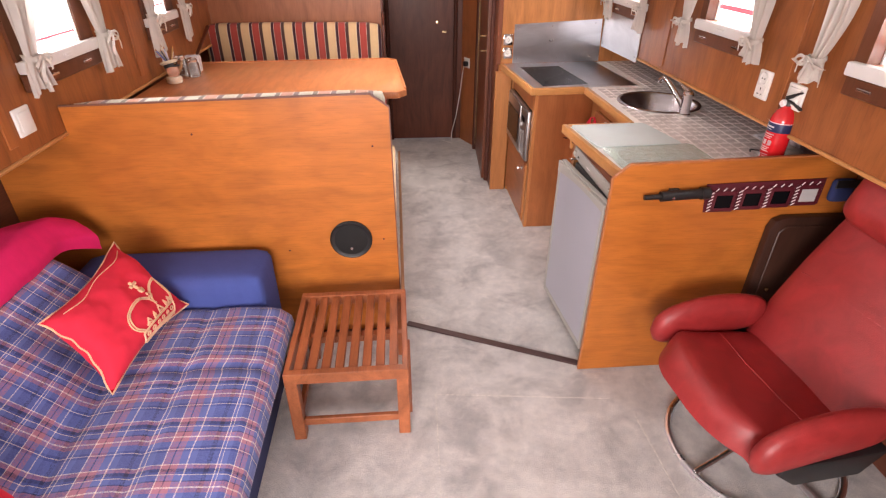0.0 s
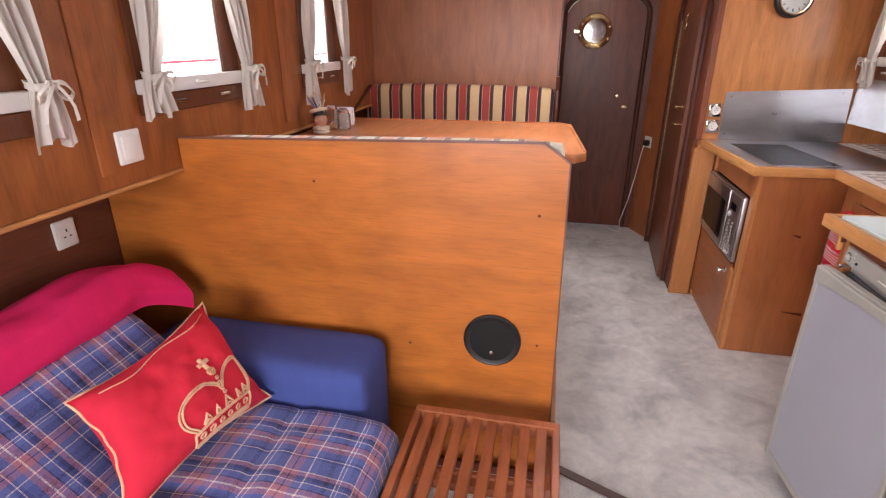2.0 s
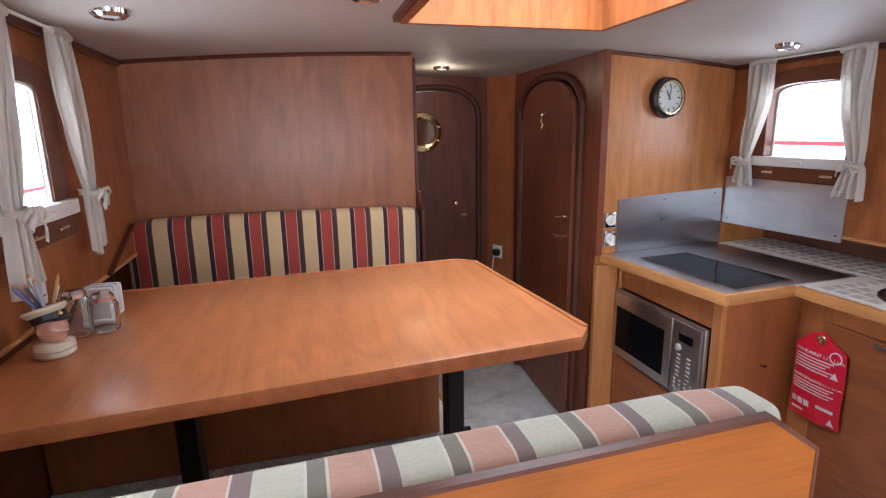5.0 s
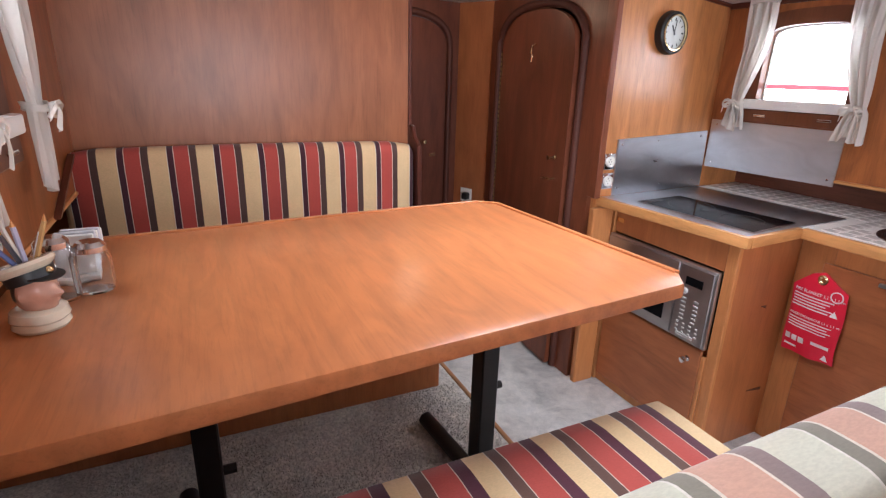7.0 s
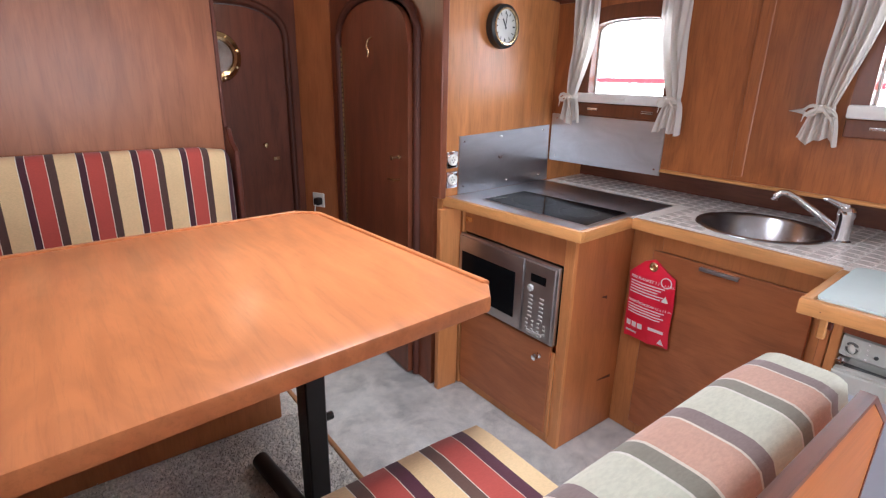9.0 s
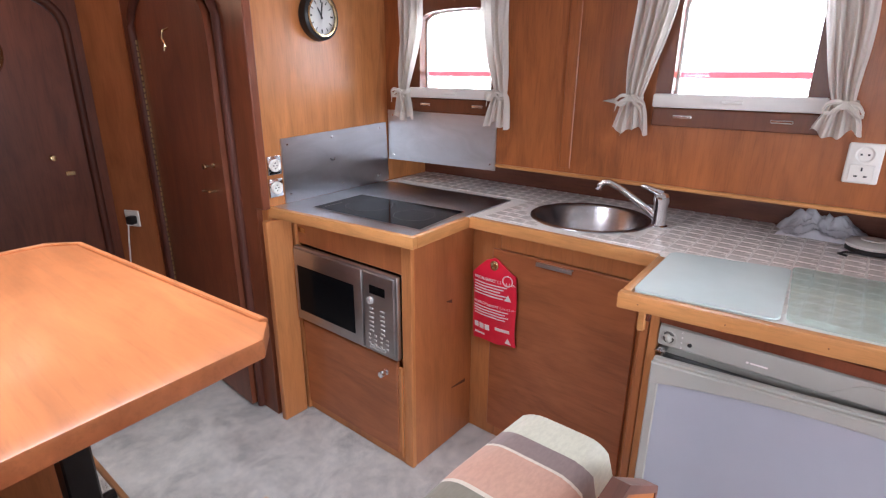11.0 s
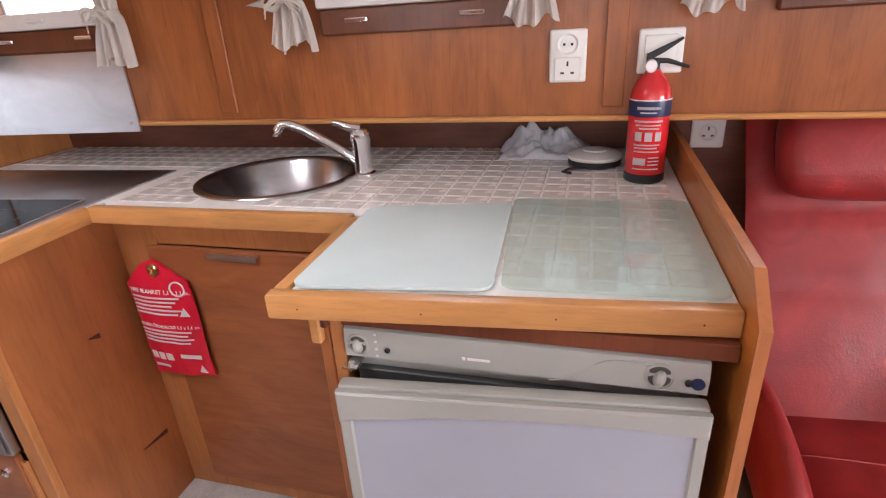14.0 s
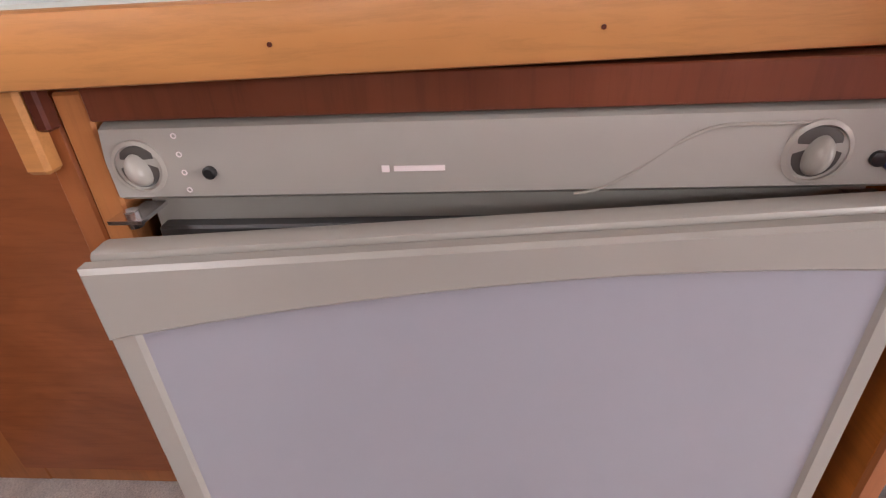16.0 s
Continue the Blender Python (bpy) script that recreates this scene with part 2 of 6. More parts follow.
STEEL = brushed("brushed_steel", (0.62, 0.64, 0.68), "x", 0.25)
STEELY = brushed("brushed_steel_wall", (0.60, 0.61, 0.63), "y", 0.36)
SINKSTEEL = brushed("sink_steel", (0.62, 0.62, 0.64), "z", 0.20)
SATIN = plain("satin_chrome", (0.86, 0.86, 0.88), 0.28, 1.0, 0.03, bump=0.0)
# translucent red for the band outside, lit through by the window lamp
REDBAND = cloth_mat("red_band_stand_in", (0.86, 0.22, 0.24), 0.8)
CAPBROWN = wood("brown_cap_strip", (0.20, 0.082, 0.056), "x", 0.36, 0.7)
GAPSHADE = plain("fridge_gap_shade", (0.07, 0.07, 0.07), 0.5)
CHROME = plain("chrome", (0.80, 0.80, 0.82), 0.10, 1.0, 0.03, bump=0.0)
BRASS = plain("brass", (0.74, 0.58, 0.34), 0.22, 1.0, 0.15, 18)
OLDBRASS = plain("dull_brass", (0.34, 0.22, 0.10), 0.42, 1.0, 0.25, 18)
BLACKGLASS = Nodes("black_glass").set(Base_Color=(0.006, 0.006, 0.007), Roughness=0.08, Specular_IOR_Level=0.05)
BLACK = plain("black_plastic", (0.014, 0.014, 0.015), 0.42, 0.0, 0.2)
BLACKSTEEL = plain("black_painted_steel", (0.016, 0.015, 0.016), 0.38, 0.0, 0.25)
WHITEPL = plain("white_plastic", (0.80, 0.78, 0.73), 0.38, 0.0, 0.03)
RAILWHITE = plain("white_rail_paint", (0.78, 0.77, 0.74), 0.42, 0.0, 0.05)
FRIDGE = plain("fridge_grey", (0.39, 0.38, 0.345), 0.36, 0.0, 0.04, bump=0.02)
FRIDGEPANEL = plain("fridge_door_panel", (0.385, 0.395, 0.45), 0.34, 0.0, 0.03, bump=0.02)
ZONEGREY = plain("hob_print", (0.10, 0.10, 0.10), 0.4)
KNOBSHADE = plain("knob_recess_shade", (0.07, 0.066, 0.06), 0.4)
KNOBGREY = plain("knob_grey", (0.40, 0.385, 0.345), 0.3, 0.0, 0.05)
MICRO = brushed("microwave_steel", (0.48, 0.46, 0.46), "y", 0.34)
MICROKEY = plain("microwave_key", (0.52, 0.51, 0.50), 0.4, 0.0)
STRIPE_BANDS = [(0.37, (0.73, 0.52, 0.28)), (0.015, (0.75, 0.66, 0.55)), (0.125, (0.085, 0.042, 0.035)), (0.015, (0.7, 0.6, 0.5)),
                     (0.31, (0.44, 0.066, 0.048)), (0.015, (0.7, 0.6, 0.5)), (0.15, (0.062, 0.016, 0.026))]
STRIPE = striped_mat("striped_upholstery", 0.1433, 0.383, [*STRIPE_BANDS[:2], (0.125, STRIPE_BANDS[6][1]), *STRIPE_BANDS[3:6], (0.15, STRIPE_BANDS[2][1])])
STRIPESEAT = striped_mat("striped_seat_upholstery", 0.150, 0.82, [(0.30, STRIPE_BANDS[0][1]), (0.012, (0.75, 0.66, 0.55)), (0.158, (0.115, 0.056, 0.042)), (0.012, (0.7, 0.6, 0.5)),
                         (0.33, STRIPE_BANDS[4][1]), (0.012, (0.7, 0.6, 0.5)), (0.176, (0.085, 0.016, 0.034))])
# sun-faded stripes, their colours also raised for the light on the cushion top
STRIPEFADEDLIT = striped_mat("faded_lit_striped_upholstery", 0.1433, 0.80, [(0.35, (0.66, 0.65, 0.52)), (0.02, (0.78, 0.74, 0.66)), (0.13, (0.27, 0.245, 0.19)), (0.02, (0.76, 0.68, 0.58)),
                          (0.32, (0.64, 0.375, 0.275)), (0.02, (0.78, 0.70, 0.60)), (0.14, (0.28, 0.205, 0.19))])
PLAID = plaid_mat("blue_plaid")
BLUE = cloth_mat("blue_fabric", (0.055, 0.085, 0.30), 0.0)
NAVY = cloth_mat("dark_blue_fabric", (0.03, 0.045, 0.15), 0.0)
CURTAIN = cloth_mat("white_voile", (0.84, 0.80, 0.74), 0.45)
TOWEL = cloth_mat("grey_white_cloth", (0.66, 0.66, 0.70), 0.0)
MAGENTA = cloth_mat("magenta_fleece", (0.78, 0.012, 0.13), 0.0)
PURPLE = cloth_mat("purple_fleece", (0.52, 0.008, 0.28), 0.0)
VELVET = cloth_mat("red_velvet", (0.76, 0.022, 0.055), 0.0)
GOLD = cloth_mat("gold_thread", (0.85, 0.55, 0.34), 0.0)
REDLEATHER = leather_mat("red_leather", (0.33, 0.026, 0.026))
RED = plain("red_paint", (0.66, 0.015, 0.02), 0.22, 0.0, 0.08, coat=0.6)
REDPL = plain("red_vinyl", (0.75, 0.012, 0.045), 0.35, 0.0, 0.08)
LABELWHITE = plain("printed_white", (0.86, 0.80, 0.80), 0.45, 0.0, 0.03)
LABELBLUE = plain("printed_navy", (0.012, 0.02, 0.08), 0.4, 0.0)
TILE = plain("counter_tile", (0.81, 0.77, 0.735), 0.26, 0.0, 0.07, 30)
GROUT = plain("white_grout", (0.88, 0.86, 0.83), 0.7, 0.0, 0.06, 20)


def board_mat(name, colour, clear, rough):
    """A glass worktop saver: a clear share lets the tiles show through the milky green glass."""
    n = Nodes(name)
    haze = n.noise(n.coords(), 7.0, 3.0)
    n.set(Base_Color=n.ramp(haze, [(0.3, shade(colour, 0.92)), (0.7, colour)]), Roughness=0.5, Specular_IOR_Level=0.0)
    see = n.add("ShaderNodeBsdfTransparent", {0: (0.94, 1.0, 0.97, 1)})
    mixed = n.add("ShaderNodeMixShader", {0: clear, 1: n.bsdf.outputs[0], 2: see.outputs[0]})
    gloss = n.add("ShaderNodeBsdfGlossy", {"Roughness": rough})
    top = n.add("ShaderNodeMixShader", {0: 0.13, 1: mixed.outputs[0], 2: gloss.outputs[0]})
    n.tree.links.new(top.outputs[0], n.tree.nodes["Material Output"].inputs[0])
    return n.mat


FROST = board_mat("frosted_board", (0.78, 0.90, 0.89), 0.22, 0.16)
CLEARBOARD = board_mat("clear_board", (0.82, 0.91, 0.89), 0.72, 0.07)
GLASS = glass_mat("window_glass")
JARGLASS = glass_mat("jar_glass", (0.92, 0.95, 0.97))
MIRRORGLASS = plain("porthole_mirror", (0.42, 0.42, 0.42), 0.03, 1.0, 0.02, bump=0.0)
MAROON = plain("maroon_vinyl", (0.10, 0.012, 0.02), 0.4, 0.0, 0.12)
CLOCKFACE = plain("clock_face", (0.46, 0.46, 0.44), 0.5, 0.0, 0.04)
CERAMIC = plain("glazed_cream_ceramic", (0.70, 0.62, 0.48), 0.15, 0.0, 0.1, 30, coat=0.8)
SKINCERAMIC = plain("glazed_rose_ceramic", (0.66, 0.36, 0.26), 0.15, 0.0, 0.1, 30, coat=0.8)
STRIPMAT = plain("threshold_strip", (0.075, 0.038, 0.034), 0.4, 0.0, 0.15)
OLIVE = wood("platform_edge", (0.412, 0.203, 0.092), "y", 0.45, 0.5)
LAMPGLOW = glow_mat("lit_lamp", (1.0, 0.80, 0.55), 12.0)
LAMPOFF = plain("unlit_lamp", (0.62, 0.60, 0.56), 0.2, 0.0, 0.1)
HATCHPANE = Nodes("hatch_acrylic").set(Base_Color=(0.9, 0.9, 0.92), Roughness=0.5, Transmission_Weight=0.9)
HULLWHITE = plain("white_gelcoat", (0.80, 0.81, 0.82), 0.4, 0.0, 0.04)
WATER = plain("harbour_water", (0.06, 0.09, 0.10), 0.08, 0.0, 0.2)

# ---- mesh helpers ----


def box(bm, lo, hi, bevel=0.0, seg=1):
    r = bmesh.ops.create_cube(bm, size=1.0)
    vs = r["verts"]
    for v in vs:
        v.co = Vector([lo[k] + (v.co[k] + 0.5) * (hi[k] - lo[k]) for k in range(3)])
    if bevel:
        es = list({e for v in vs for e in v.link_edges})
        bmesh.ops.bevel(bm, geom=es, offset=bevel, segments=seg, profile=0.5, affect="EDGES")
    return bm


def boxed(lo, hi, bevel=0.0, seg=1):
    return box(bmesh.new(), lo, hi, bevel, seg)


def prism(bm, pts, axis, lo, hi, bevel=0.0, seg=1):
    """A polygon, given in the two other axes, pulled along one axis from lo to hi."""
    def at(p, h):
        return {"x": (h, p[0], p[1]), "y": (p[0], h, p[1]), "z": (p[0], p[1], h)}[axis]
    a, b = [bm.verts.new(at(p, lo)) for p in pts], [bm.verts.new(at(p, hi)) for p in pts]
    fs = [bm.faces.new(a), bm.faces.new(b[::-1])]
    n = len(pts)
    for i in range(n):
        fs.append(bm.faces.new((a[i], b[i], b[(i + 1) % n], a[(i + 1) % n])))
    bmesh.ops.recalc_face_normals(bm, faces=fs)
    if bevel:
        es = list({e for f in fs[:2] for e in f.edges})
        bmesh.ops.bevel(bm, geom=es, offset=bevel, segments=seg, profile=0.5, affect="EDGES")
    return bm


def prismed(pts, axis, lo, hi, bevel=0.0, seg=1):
    return prism(bmesh.new(), pts, axis, lo, hi, bevel, seg)


def rod(bm, p0, p1, r, seg=16, r2=None):
    p0, p1 = Vector(p0), Vector(p1)
    d = p1 - p0
    m = Matrix.Translation((p0 + p1) / 2) @ d.to_track_quat("Z", "Y").to_matrix().to_4x4()
    bmesh.ops.create_cone(bm, cap_ends=True, segments=seg, radius1=r, radius2=r if r2 is None else r2, depth=d.length, matrix=m)
    return bm


def rodded(p0, p1, r, seg=16, r2=None):
    return rod(bmesh.new(), p0, p1, r, seg, r2)


def lathe(profile, centre, axis="z", seg=32, loop=False):
    """A turned shape: (radius, height) pairs about an axis through centre."""
    bm = bmesh.new()
    rings = []
    for r, h in profile:
        ring = []
        for i in range(seg):
            a = 2 * math.pi * i / seg
            c, s = r * math.cos(a), r * math.sin(a)
            p = {"z": (c, s, h), "y": (c, h, s), "x": (h, c, s)}[axis]
            ring.append(bm.verts.new(Vector(centre) + Vector(p)))
        rings.append(ring)
    for a, b in list(zip(rings, rings[1:])) + ([(rings[-1], rings[0])] if loop else []):
        for i in range(seg):
            bm.faces.new((a[i], a[(i + 1) % seg], b[(i + 1) % seg], b[i]))
    for ring, (r, h) in () if loop else ((rings[0], profile[0]), (rings[-1], profile[-1])):
        if r > 1e-5:
            bm.faces.new(ring)
    bmesh.ops.remove_doubles(bm, verts=bm.verts, dist=1e-6)
    bmesh.ops.recalc_face_normals(bm, faces=bm.faces)
    return bm


def tube(bm, pts, r, seg=10, closed=False):
    """A round tube along a line of points."""
    pts = [Vector(p) for p in pts]
    n = len(pts)
    rings = []
    for i, p in enumerate(pts):
        q = pts[(i + 1) % n] if closed or i + 1 < n else p
        o = pts[i - 1] if closed or i else p
        t = (q - o).normalized()
        up = Vector((0, 0, 1)) if abs(t.z) < 0.95 else Vector((1, 0, 0))
        u = t.cross(up).normalized()
        w = u.cross(t)
        rr = r[i] if isinstance(r, (list, tuple)) else r
        rings.append([bm.verts.new(p + rr * (math.cos(2 * math.pi * k / seg) * u + math.sin(2 * math.pi * k / seg) * w)) for k in range(seg)])
    pairs = list(zip(rings, rings[1:])) + ([(rings[-1], rings[0])] if closed else [])
    for a, b in pairs:
        for k in range(seg):
            bm.faces.new((a[k], a[(k + 1) % seg], b[(k + 1) % seg], b[k]))
    if not closed:
        bm.faces.new(rings[0]), bm.faces.new(rings[-1])
    bmesh.ops.recalc_face_normals(bm, faces=bm.faces)
    return bm


def tubed(pts, r, seg=10, closed=False):
    return tube(bmesh.new(), pts, r, seg, closed)


def grid_sheet(fn, nu, nv, thick=0.0):
    """A sheet from fn(u, v) with u and v from 0 to 1, thickened if asked."""
    bm = bmesh.new()
    vs = [[bm.verts.new(fn(i / nu, j / nv)) for i in range(nu + 1)] for j in range(nv + 1)]
    for j in range(nv):
        for i in range(nu):
            bm.faces.new((vs[j][i], vs[j][i + 1], vs[j + 1][i + 1], vs[j + 1][i]))
    if thick:
        bmesh.ops.recalc_face_normals(bm, faces=bm.faces)
        bmesh.ops.solidify(bm, geom=bm.faces[:], thickness=thick)
    return bm


def pad(lo, hi, r, puff=0.0, nx=14, ny=14, nz=6):
    """A rounded, slightly puffed upholstery block."""
    bm = bmesh.new()
    bmesh.ops.create_cube(bm, size=1.0)
    c = [(lo[k] + hi[k]) / 2 for k in range(3)]
    h = [(hi[k] - lo[k]) / 2 for k in range(3)]
    bmesh.ops.subdivide_edges(bm, edges=bm.edges[:], cuts=11, use_grid_fill=True)
    for v in bm.verts:
        q = [v.co[k] * 2 * h[k] for k in range(3)]
        core = [max(-(h[k] - r), min(h[k] - r, q[k])) for k in range(3)]
        d = Vector([q[k] - core[k] for k in range(3)])
        if d.length > 1e-9:
            d = d.normalized() * r
        p = [core[k] + d[k] for k in range(3)]
        f = [1 - abs(p[k] / h[k]) ** 2.2 for k in range(3)]
        for k in range(3):
            o = [j for j in range(3) if j != k]
            p[k] += math.copysign(puff * max(0, f[o[0]]) * max(0, f[o[1]]), p[k]) * (abs(p[k]) / h[k]) ** 2
        v.co = Vector([c[k] + p[k] for k in range(3)])
    return bm


def mesh_of(name, bm, material, smooth=35):
    me = bpy.data.meshes.new(name)
    bm.normal_update()
    if smooth:
        for f in bm.faces:
            f.smooth = True
        for e in bm.edges:
            e.smooth = len(e.link_faces) == 2 and e.calc_face_angle(0) < radians(smooth)
    bm.to_mesh(me)
    bm.free()
    me.materials.append(material)
    return me


def thing(name, base, label="", category="", group="", kind=""):
    ob = new(name)
    ob.empty_display_size = 0.05
    ob.location = base
    return tagged(ob, label, category, group, kind)


def part(name, bm, material, parent, label="", smooth=35):
    """One mesh under a thing or a part; the bmesh is in world places."""
    base = Vector(parent.location)
    if parent.parent:
        base = base + Vector(parent.parent.location)
    bmesh.ops.translate(bm, verts=bm.verts, vec=-base)
    ob = new(name, mesh_of(name, bm, material, smooth))
    ob.parent = parent
    return tagged(ob, label)


def solo(name, bm, material, label="", category="", group="", kind="", smooth=35):
    """A thing that is one mesh, with its origin under its middle."""
    xs = [v.co for v in bm.verts]
    lo = [min(p[k] for p in xs) for k in range(3)]
    hi = [max(p[k] for p in xs) for k in range(3)]
    base = Vector(((lo[0] + hi[0]) / 2, (lo[1] + hi[1]) / 2, lo[2]))
    if kind == "structure":
        base = Vector((0, 0, 0))
    bmesh.ops.translate(bm, verts=bm.verts, vec=-base)
    ob = new(name, mesh_of(name, bm, material, smooth))
    ob.location = base
    return tagged(ob, label, category, group, kind)


def arch(y0, y1, z0, zs, zt, n=14, p=2.4):
    """An outline with an arched top: from (y0, z0) up, over and down to (y1, z0)."""
    c, a, h = (y0 + y1) / 2, (y1 - y0) / 2, zt - zs
    top = []
    for i in range(n + 1):
        t = math.pi * (1 - i / n)
        ct, st = math.cos(t), math.sin(t)
        top.append((c + a * math.copysign(abs(ct) ** (2 / p), ct), zs + h * abs(st) ** (2 / p)))
    return [(y0, z0)] + top + [(y1, z0)]


# ---- structure ----
CEIL, COUNTER, TABLE = 1.835, 0.93, 1.028
MID = 0.15


def ceiling_z(x):
    return CEIL - 0.055 * ((x - MID) / 1.3) ** 2


def holed_wall(name, material, x_in, x_out, z_lo, windows, zg, label, rise=0.055):
    """A long side wall of the cabin with arched window openings."""
    bm = bmesh.new()
    a, b = sorted((x_in, x_out))
    top = 1.9
    y = -1.2
    for y0, y1 in windows:
        prism(bm, [(y, z_lo), (y0, z_lo), (y0, top), (y, top)], "x", a, b)
        prism(bm, [(y0, z_lo), (y1, z_lo), (y1, zg[0]), (y0, zg[0])], "x", a, b)
        outline = arch(y0, y1, zg[0], zg[1] - rise, zg[1], 14, 2.9)[1:-1]
        for (ya, za), (yb, zb) in zip(outline, outline[1:]):
            if yb - ya > 1e-5:
                prism(bm, [(ya, za), (yb, zb), (yb, top), (ya, top)], "x", a, b)
        y = y1
    prism(bm, [(y, z_lo), (5.1, z_lo), (5.1, top), (y, top)], "x", a, b)
    return solo(name, bm, material, label, "wall", kind="structure", smooth=0)


solo("floor", boxed((-1.6, -1.3, -0.08), (2.0, 5.2, 0.0)), CARPET, "mottled beige-grey cut-pile carpet over the cabin floor", "floor", kind="structure")
holed_wall("wall_left_upper", SIDEWOOD, LEFT_X, LEFT_X - 0.05, 1.05, LEFT_WINDOWS, LEFT_Z, "varnished reddish plywood cabin side with arched windows", 0.03)
holed_wall("wall_right_upper", SIDEWOOD, RIGHT_X, RIGHT_X + 0.05, 1.073, RIGHT_WINDOWS, RIGHT_Z, "varnished reddish plywood cabin side with arched windows")
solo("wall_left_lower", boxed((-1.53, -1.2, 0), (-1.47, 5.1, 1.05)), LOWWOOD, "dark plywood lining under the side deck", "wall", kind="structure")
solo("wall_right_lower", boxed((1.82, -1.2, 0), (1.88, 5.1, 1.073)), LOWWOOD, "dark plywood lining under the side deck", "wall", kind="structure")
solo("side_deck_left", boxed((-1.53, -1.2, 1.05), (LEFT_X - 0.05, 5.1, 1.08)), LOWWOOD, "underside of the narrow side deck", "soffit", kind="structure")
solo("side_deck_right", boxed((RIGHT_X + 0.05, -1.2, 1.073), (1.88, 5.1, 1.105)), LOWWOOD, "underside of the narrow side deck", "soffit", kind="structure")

# ceiling: a cambered sheet with the hatch left open
HX0, HX1, HY0, HY1 = -0.19, 0.485, 2.72, 3.33
bm = bmesh.new()
xs = [-1.3 + 3.0 * i / 24 for i in range(25)]
xs = sorted(set([x for x in xs if min(abs(x - HX0), abs(x - HX1)) > 0.04] + [HX0, HX1]))
for ya, yb in ((-1.3, HY0), (HY0, HY1), (HY1, 5.2)):
    for xa, xb in zip(xs, xs[1:]):
        if ya == HY0 and xa >= HX0 - 1e-6 and xb <= HX1 + 1e-6:
            continue
        prism(bm, [(xa, ceiling_z(xa)), (xb, ceiling_z(xb)), (xb, ceiling_z(xb) + 0.05), (xa, ceiling_z(xa) + 0.05)], "y", ya, yb)
bmesh.ops.remove_doubles(bm, verts=bm.verts, dist=1e-5)
solo("ceiling", bm, CEILING, "off-white cambered cabin ceiling", "ceiling", kind="structure")

# aft wall with a wide glazed opening to the wheelhouse, behind the walk
bm = bmesh.new()
for lo, hi in (((-1.5, -1.26, 0), (1.85, -1.2, 0.6)), ((-1.5, -1.26, 1.7), (1.85, -1.2, 1.9)), ((-1.5, -1.26, 0.6), (-1.10, -1.2, 1.7)), ((0.50, -1.26, 0.6), (1.85, -1.2, 1.7))):
    box(bm, lo, hi)
solo("wall_aft", bm, BULKHEAD, "plain plywood bulkhead at the aft end", "wall", kind="structure")

# half-height partition between saloon and dinette
PY = 2.125
pts = [(-1.465, 0.004), (0.073, 0.004), (0.059, 1.118), (-0.013, 1.169), (-1.152, 1.141), (-1.152, 1.046), (-1.465, 1.046)]
solo("partition", prismed(pts, "y", PY + 0.002, PY + 0.012), PARTITION, "half-height varnished orange plywood partition with small knots", "partition", kind="structure")
cap = [(0.078, 0.004), (0.064, 1.121), (-0.011, 1.175), (-1.152, 1.147), (-1.152, 1.141), (-0.013, 1.169), (0.059, 1.118), (0.073, 0.004)]
solo("partition_trim", prismed(cap, "y", PY + 0.001, PY + 0.013), CAPBROWN, "thin brown wooden edging on the partition", "trim", kind="structure")
solo("partition_base_trim", boxed((-0.40, PY - 0.016, 0.0), (0.07, PY - 0.002, 0.035)), TRIMDARK, "dark base trim", "trim", kind="structure")

# forward bulkhead and the little lobby behind it
BY = 4.06
bm = boxed((-1.465, BY, 0.004), (0.0, BY + 0.03, 1.86))
box(bm, (-0.03, BY + 0.03, 0.004), (0.0, 4.97, 1.86))
solo("bulkhead_forward", bm, BULKHEAD, "varnished plywood forward bulkhead with vertical grain", "bulkhead", kind="structure")
solo("bulkhead_edge_trim", boxed((-0.002, BY - 0.006, 0.22), (0.012, BY + 0.034, 1.81), 0.003), TRIMDARK, "dark edge strip", "trim", kind="structure")

# lobby end wall with the arched opening of the cabin door
DX0, DX1 = 0.035, 0.60
bm = bmesh.new()
box(bm, (-0.03, 4.97, 0.004), (DX0, 5.01, 1.9))
box(bm, (DX1, 4.97, 0.004), (0.78, 5.01, 1.9))
o = arch(DX0, DX1, 0, 1.58, 1.745)[1:-1]
for (xa, za), (xb, zb) in zip(o, o[1:]):
    if xb - xa > 1e-5:
        prism(bm, [(xa, za), (xb, zb), (xb, 1.9), (xa, 1.9)], "y", 4.97, 5.01)
solo("wall_lobby_end", bm, DOORWOOD, "dark mahogany bulkhead round the arched cabin door", "wall", kind="structure", smooth=0)
solo("pillar", prismed([(0.672, 4.968), (0.770, 4.755), (0.83, 4.755), (0.83, 4.968)], "z", 0.0, 1.85), PILLARWOOD, "slanted brown wooden pillar between two doors", "pillar", kind="structure")

# side wall of the lobby with the arched opening of the ajar door
SY0, SY1 = 3.955, 4.645
bm = bmesh.new()
box(bm, (0.775, 3.83, 0.004), (0.815, SY0, 1.9))
box(bm, (0.775, SY1, 0.004), (0.815, 4.755, 1.9))
o = arch(SY0, SY1, 0, 1.56, 1.745)[1:-1]
for (ya, za), (yb, zb) in zip(o, o[1:]):
    if yb - ya > 1e-5:
        prism(bm, [(ya, za), (yb, zb), (yb, 1.9), (ya, 1.9)], "x", 0.775, 0.815)
solo("wall_lobby_side", bm, DOOR2WOOD, "reddish mahogany wall round the arched side door", "wall", kind="structure", smooth=0)
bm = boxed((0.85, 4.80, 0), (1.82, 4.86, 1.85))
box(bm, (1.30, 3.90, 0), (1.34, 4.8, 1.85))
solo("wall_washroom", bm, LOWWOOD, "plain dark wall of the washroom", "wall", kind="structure")

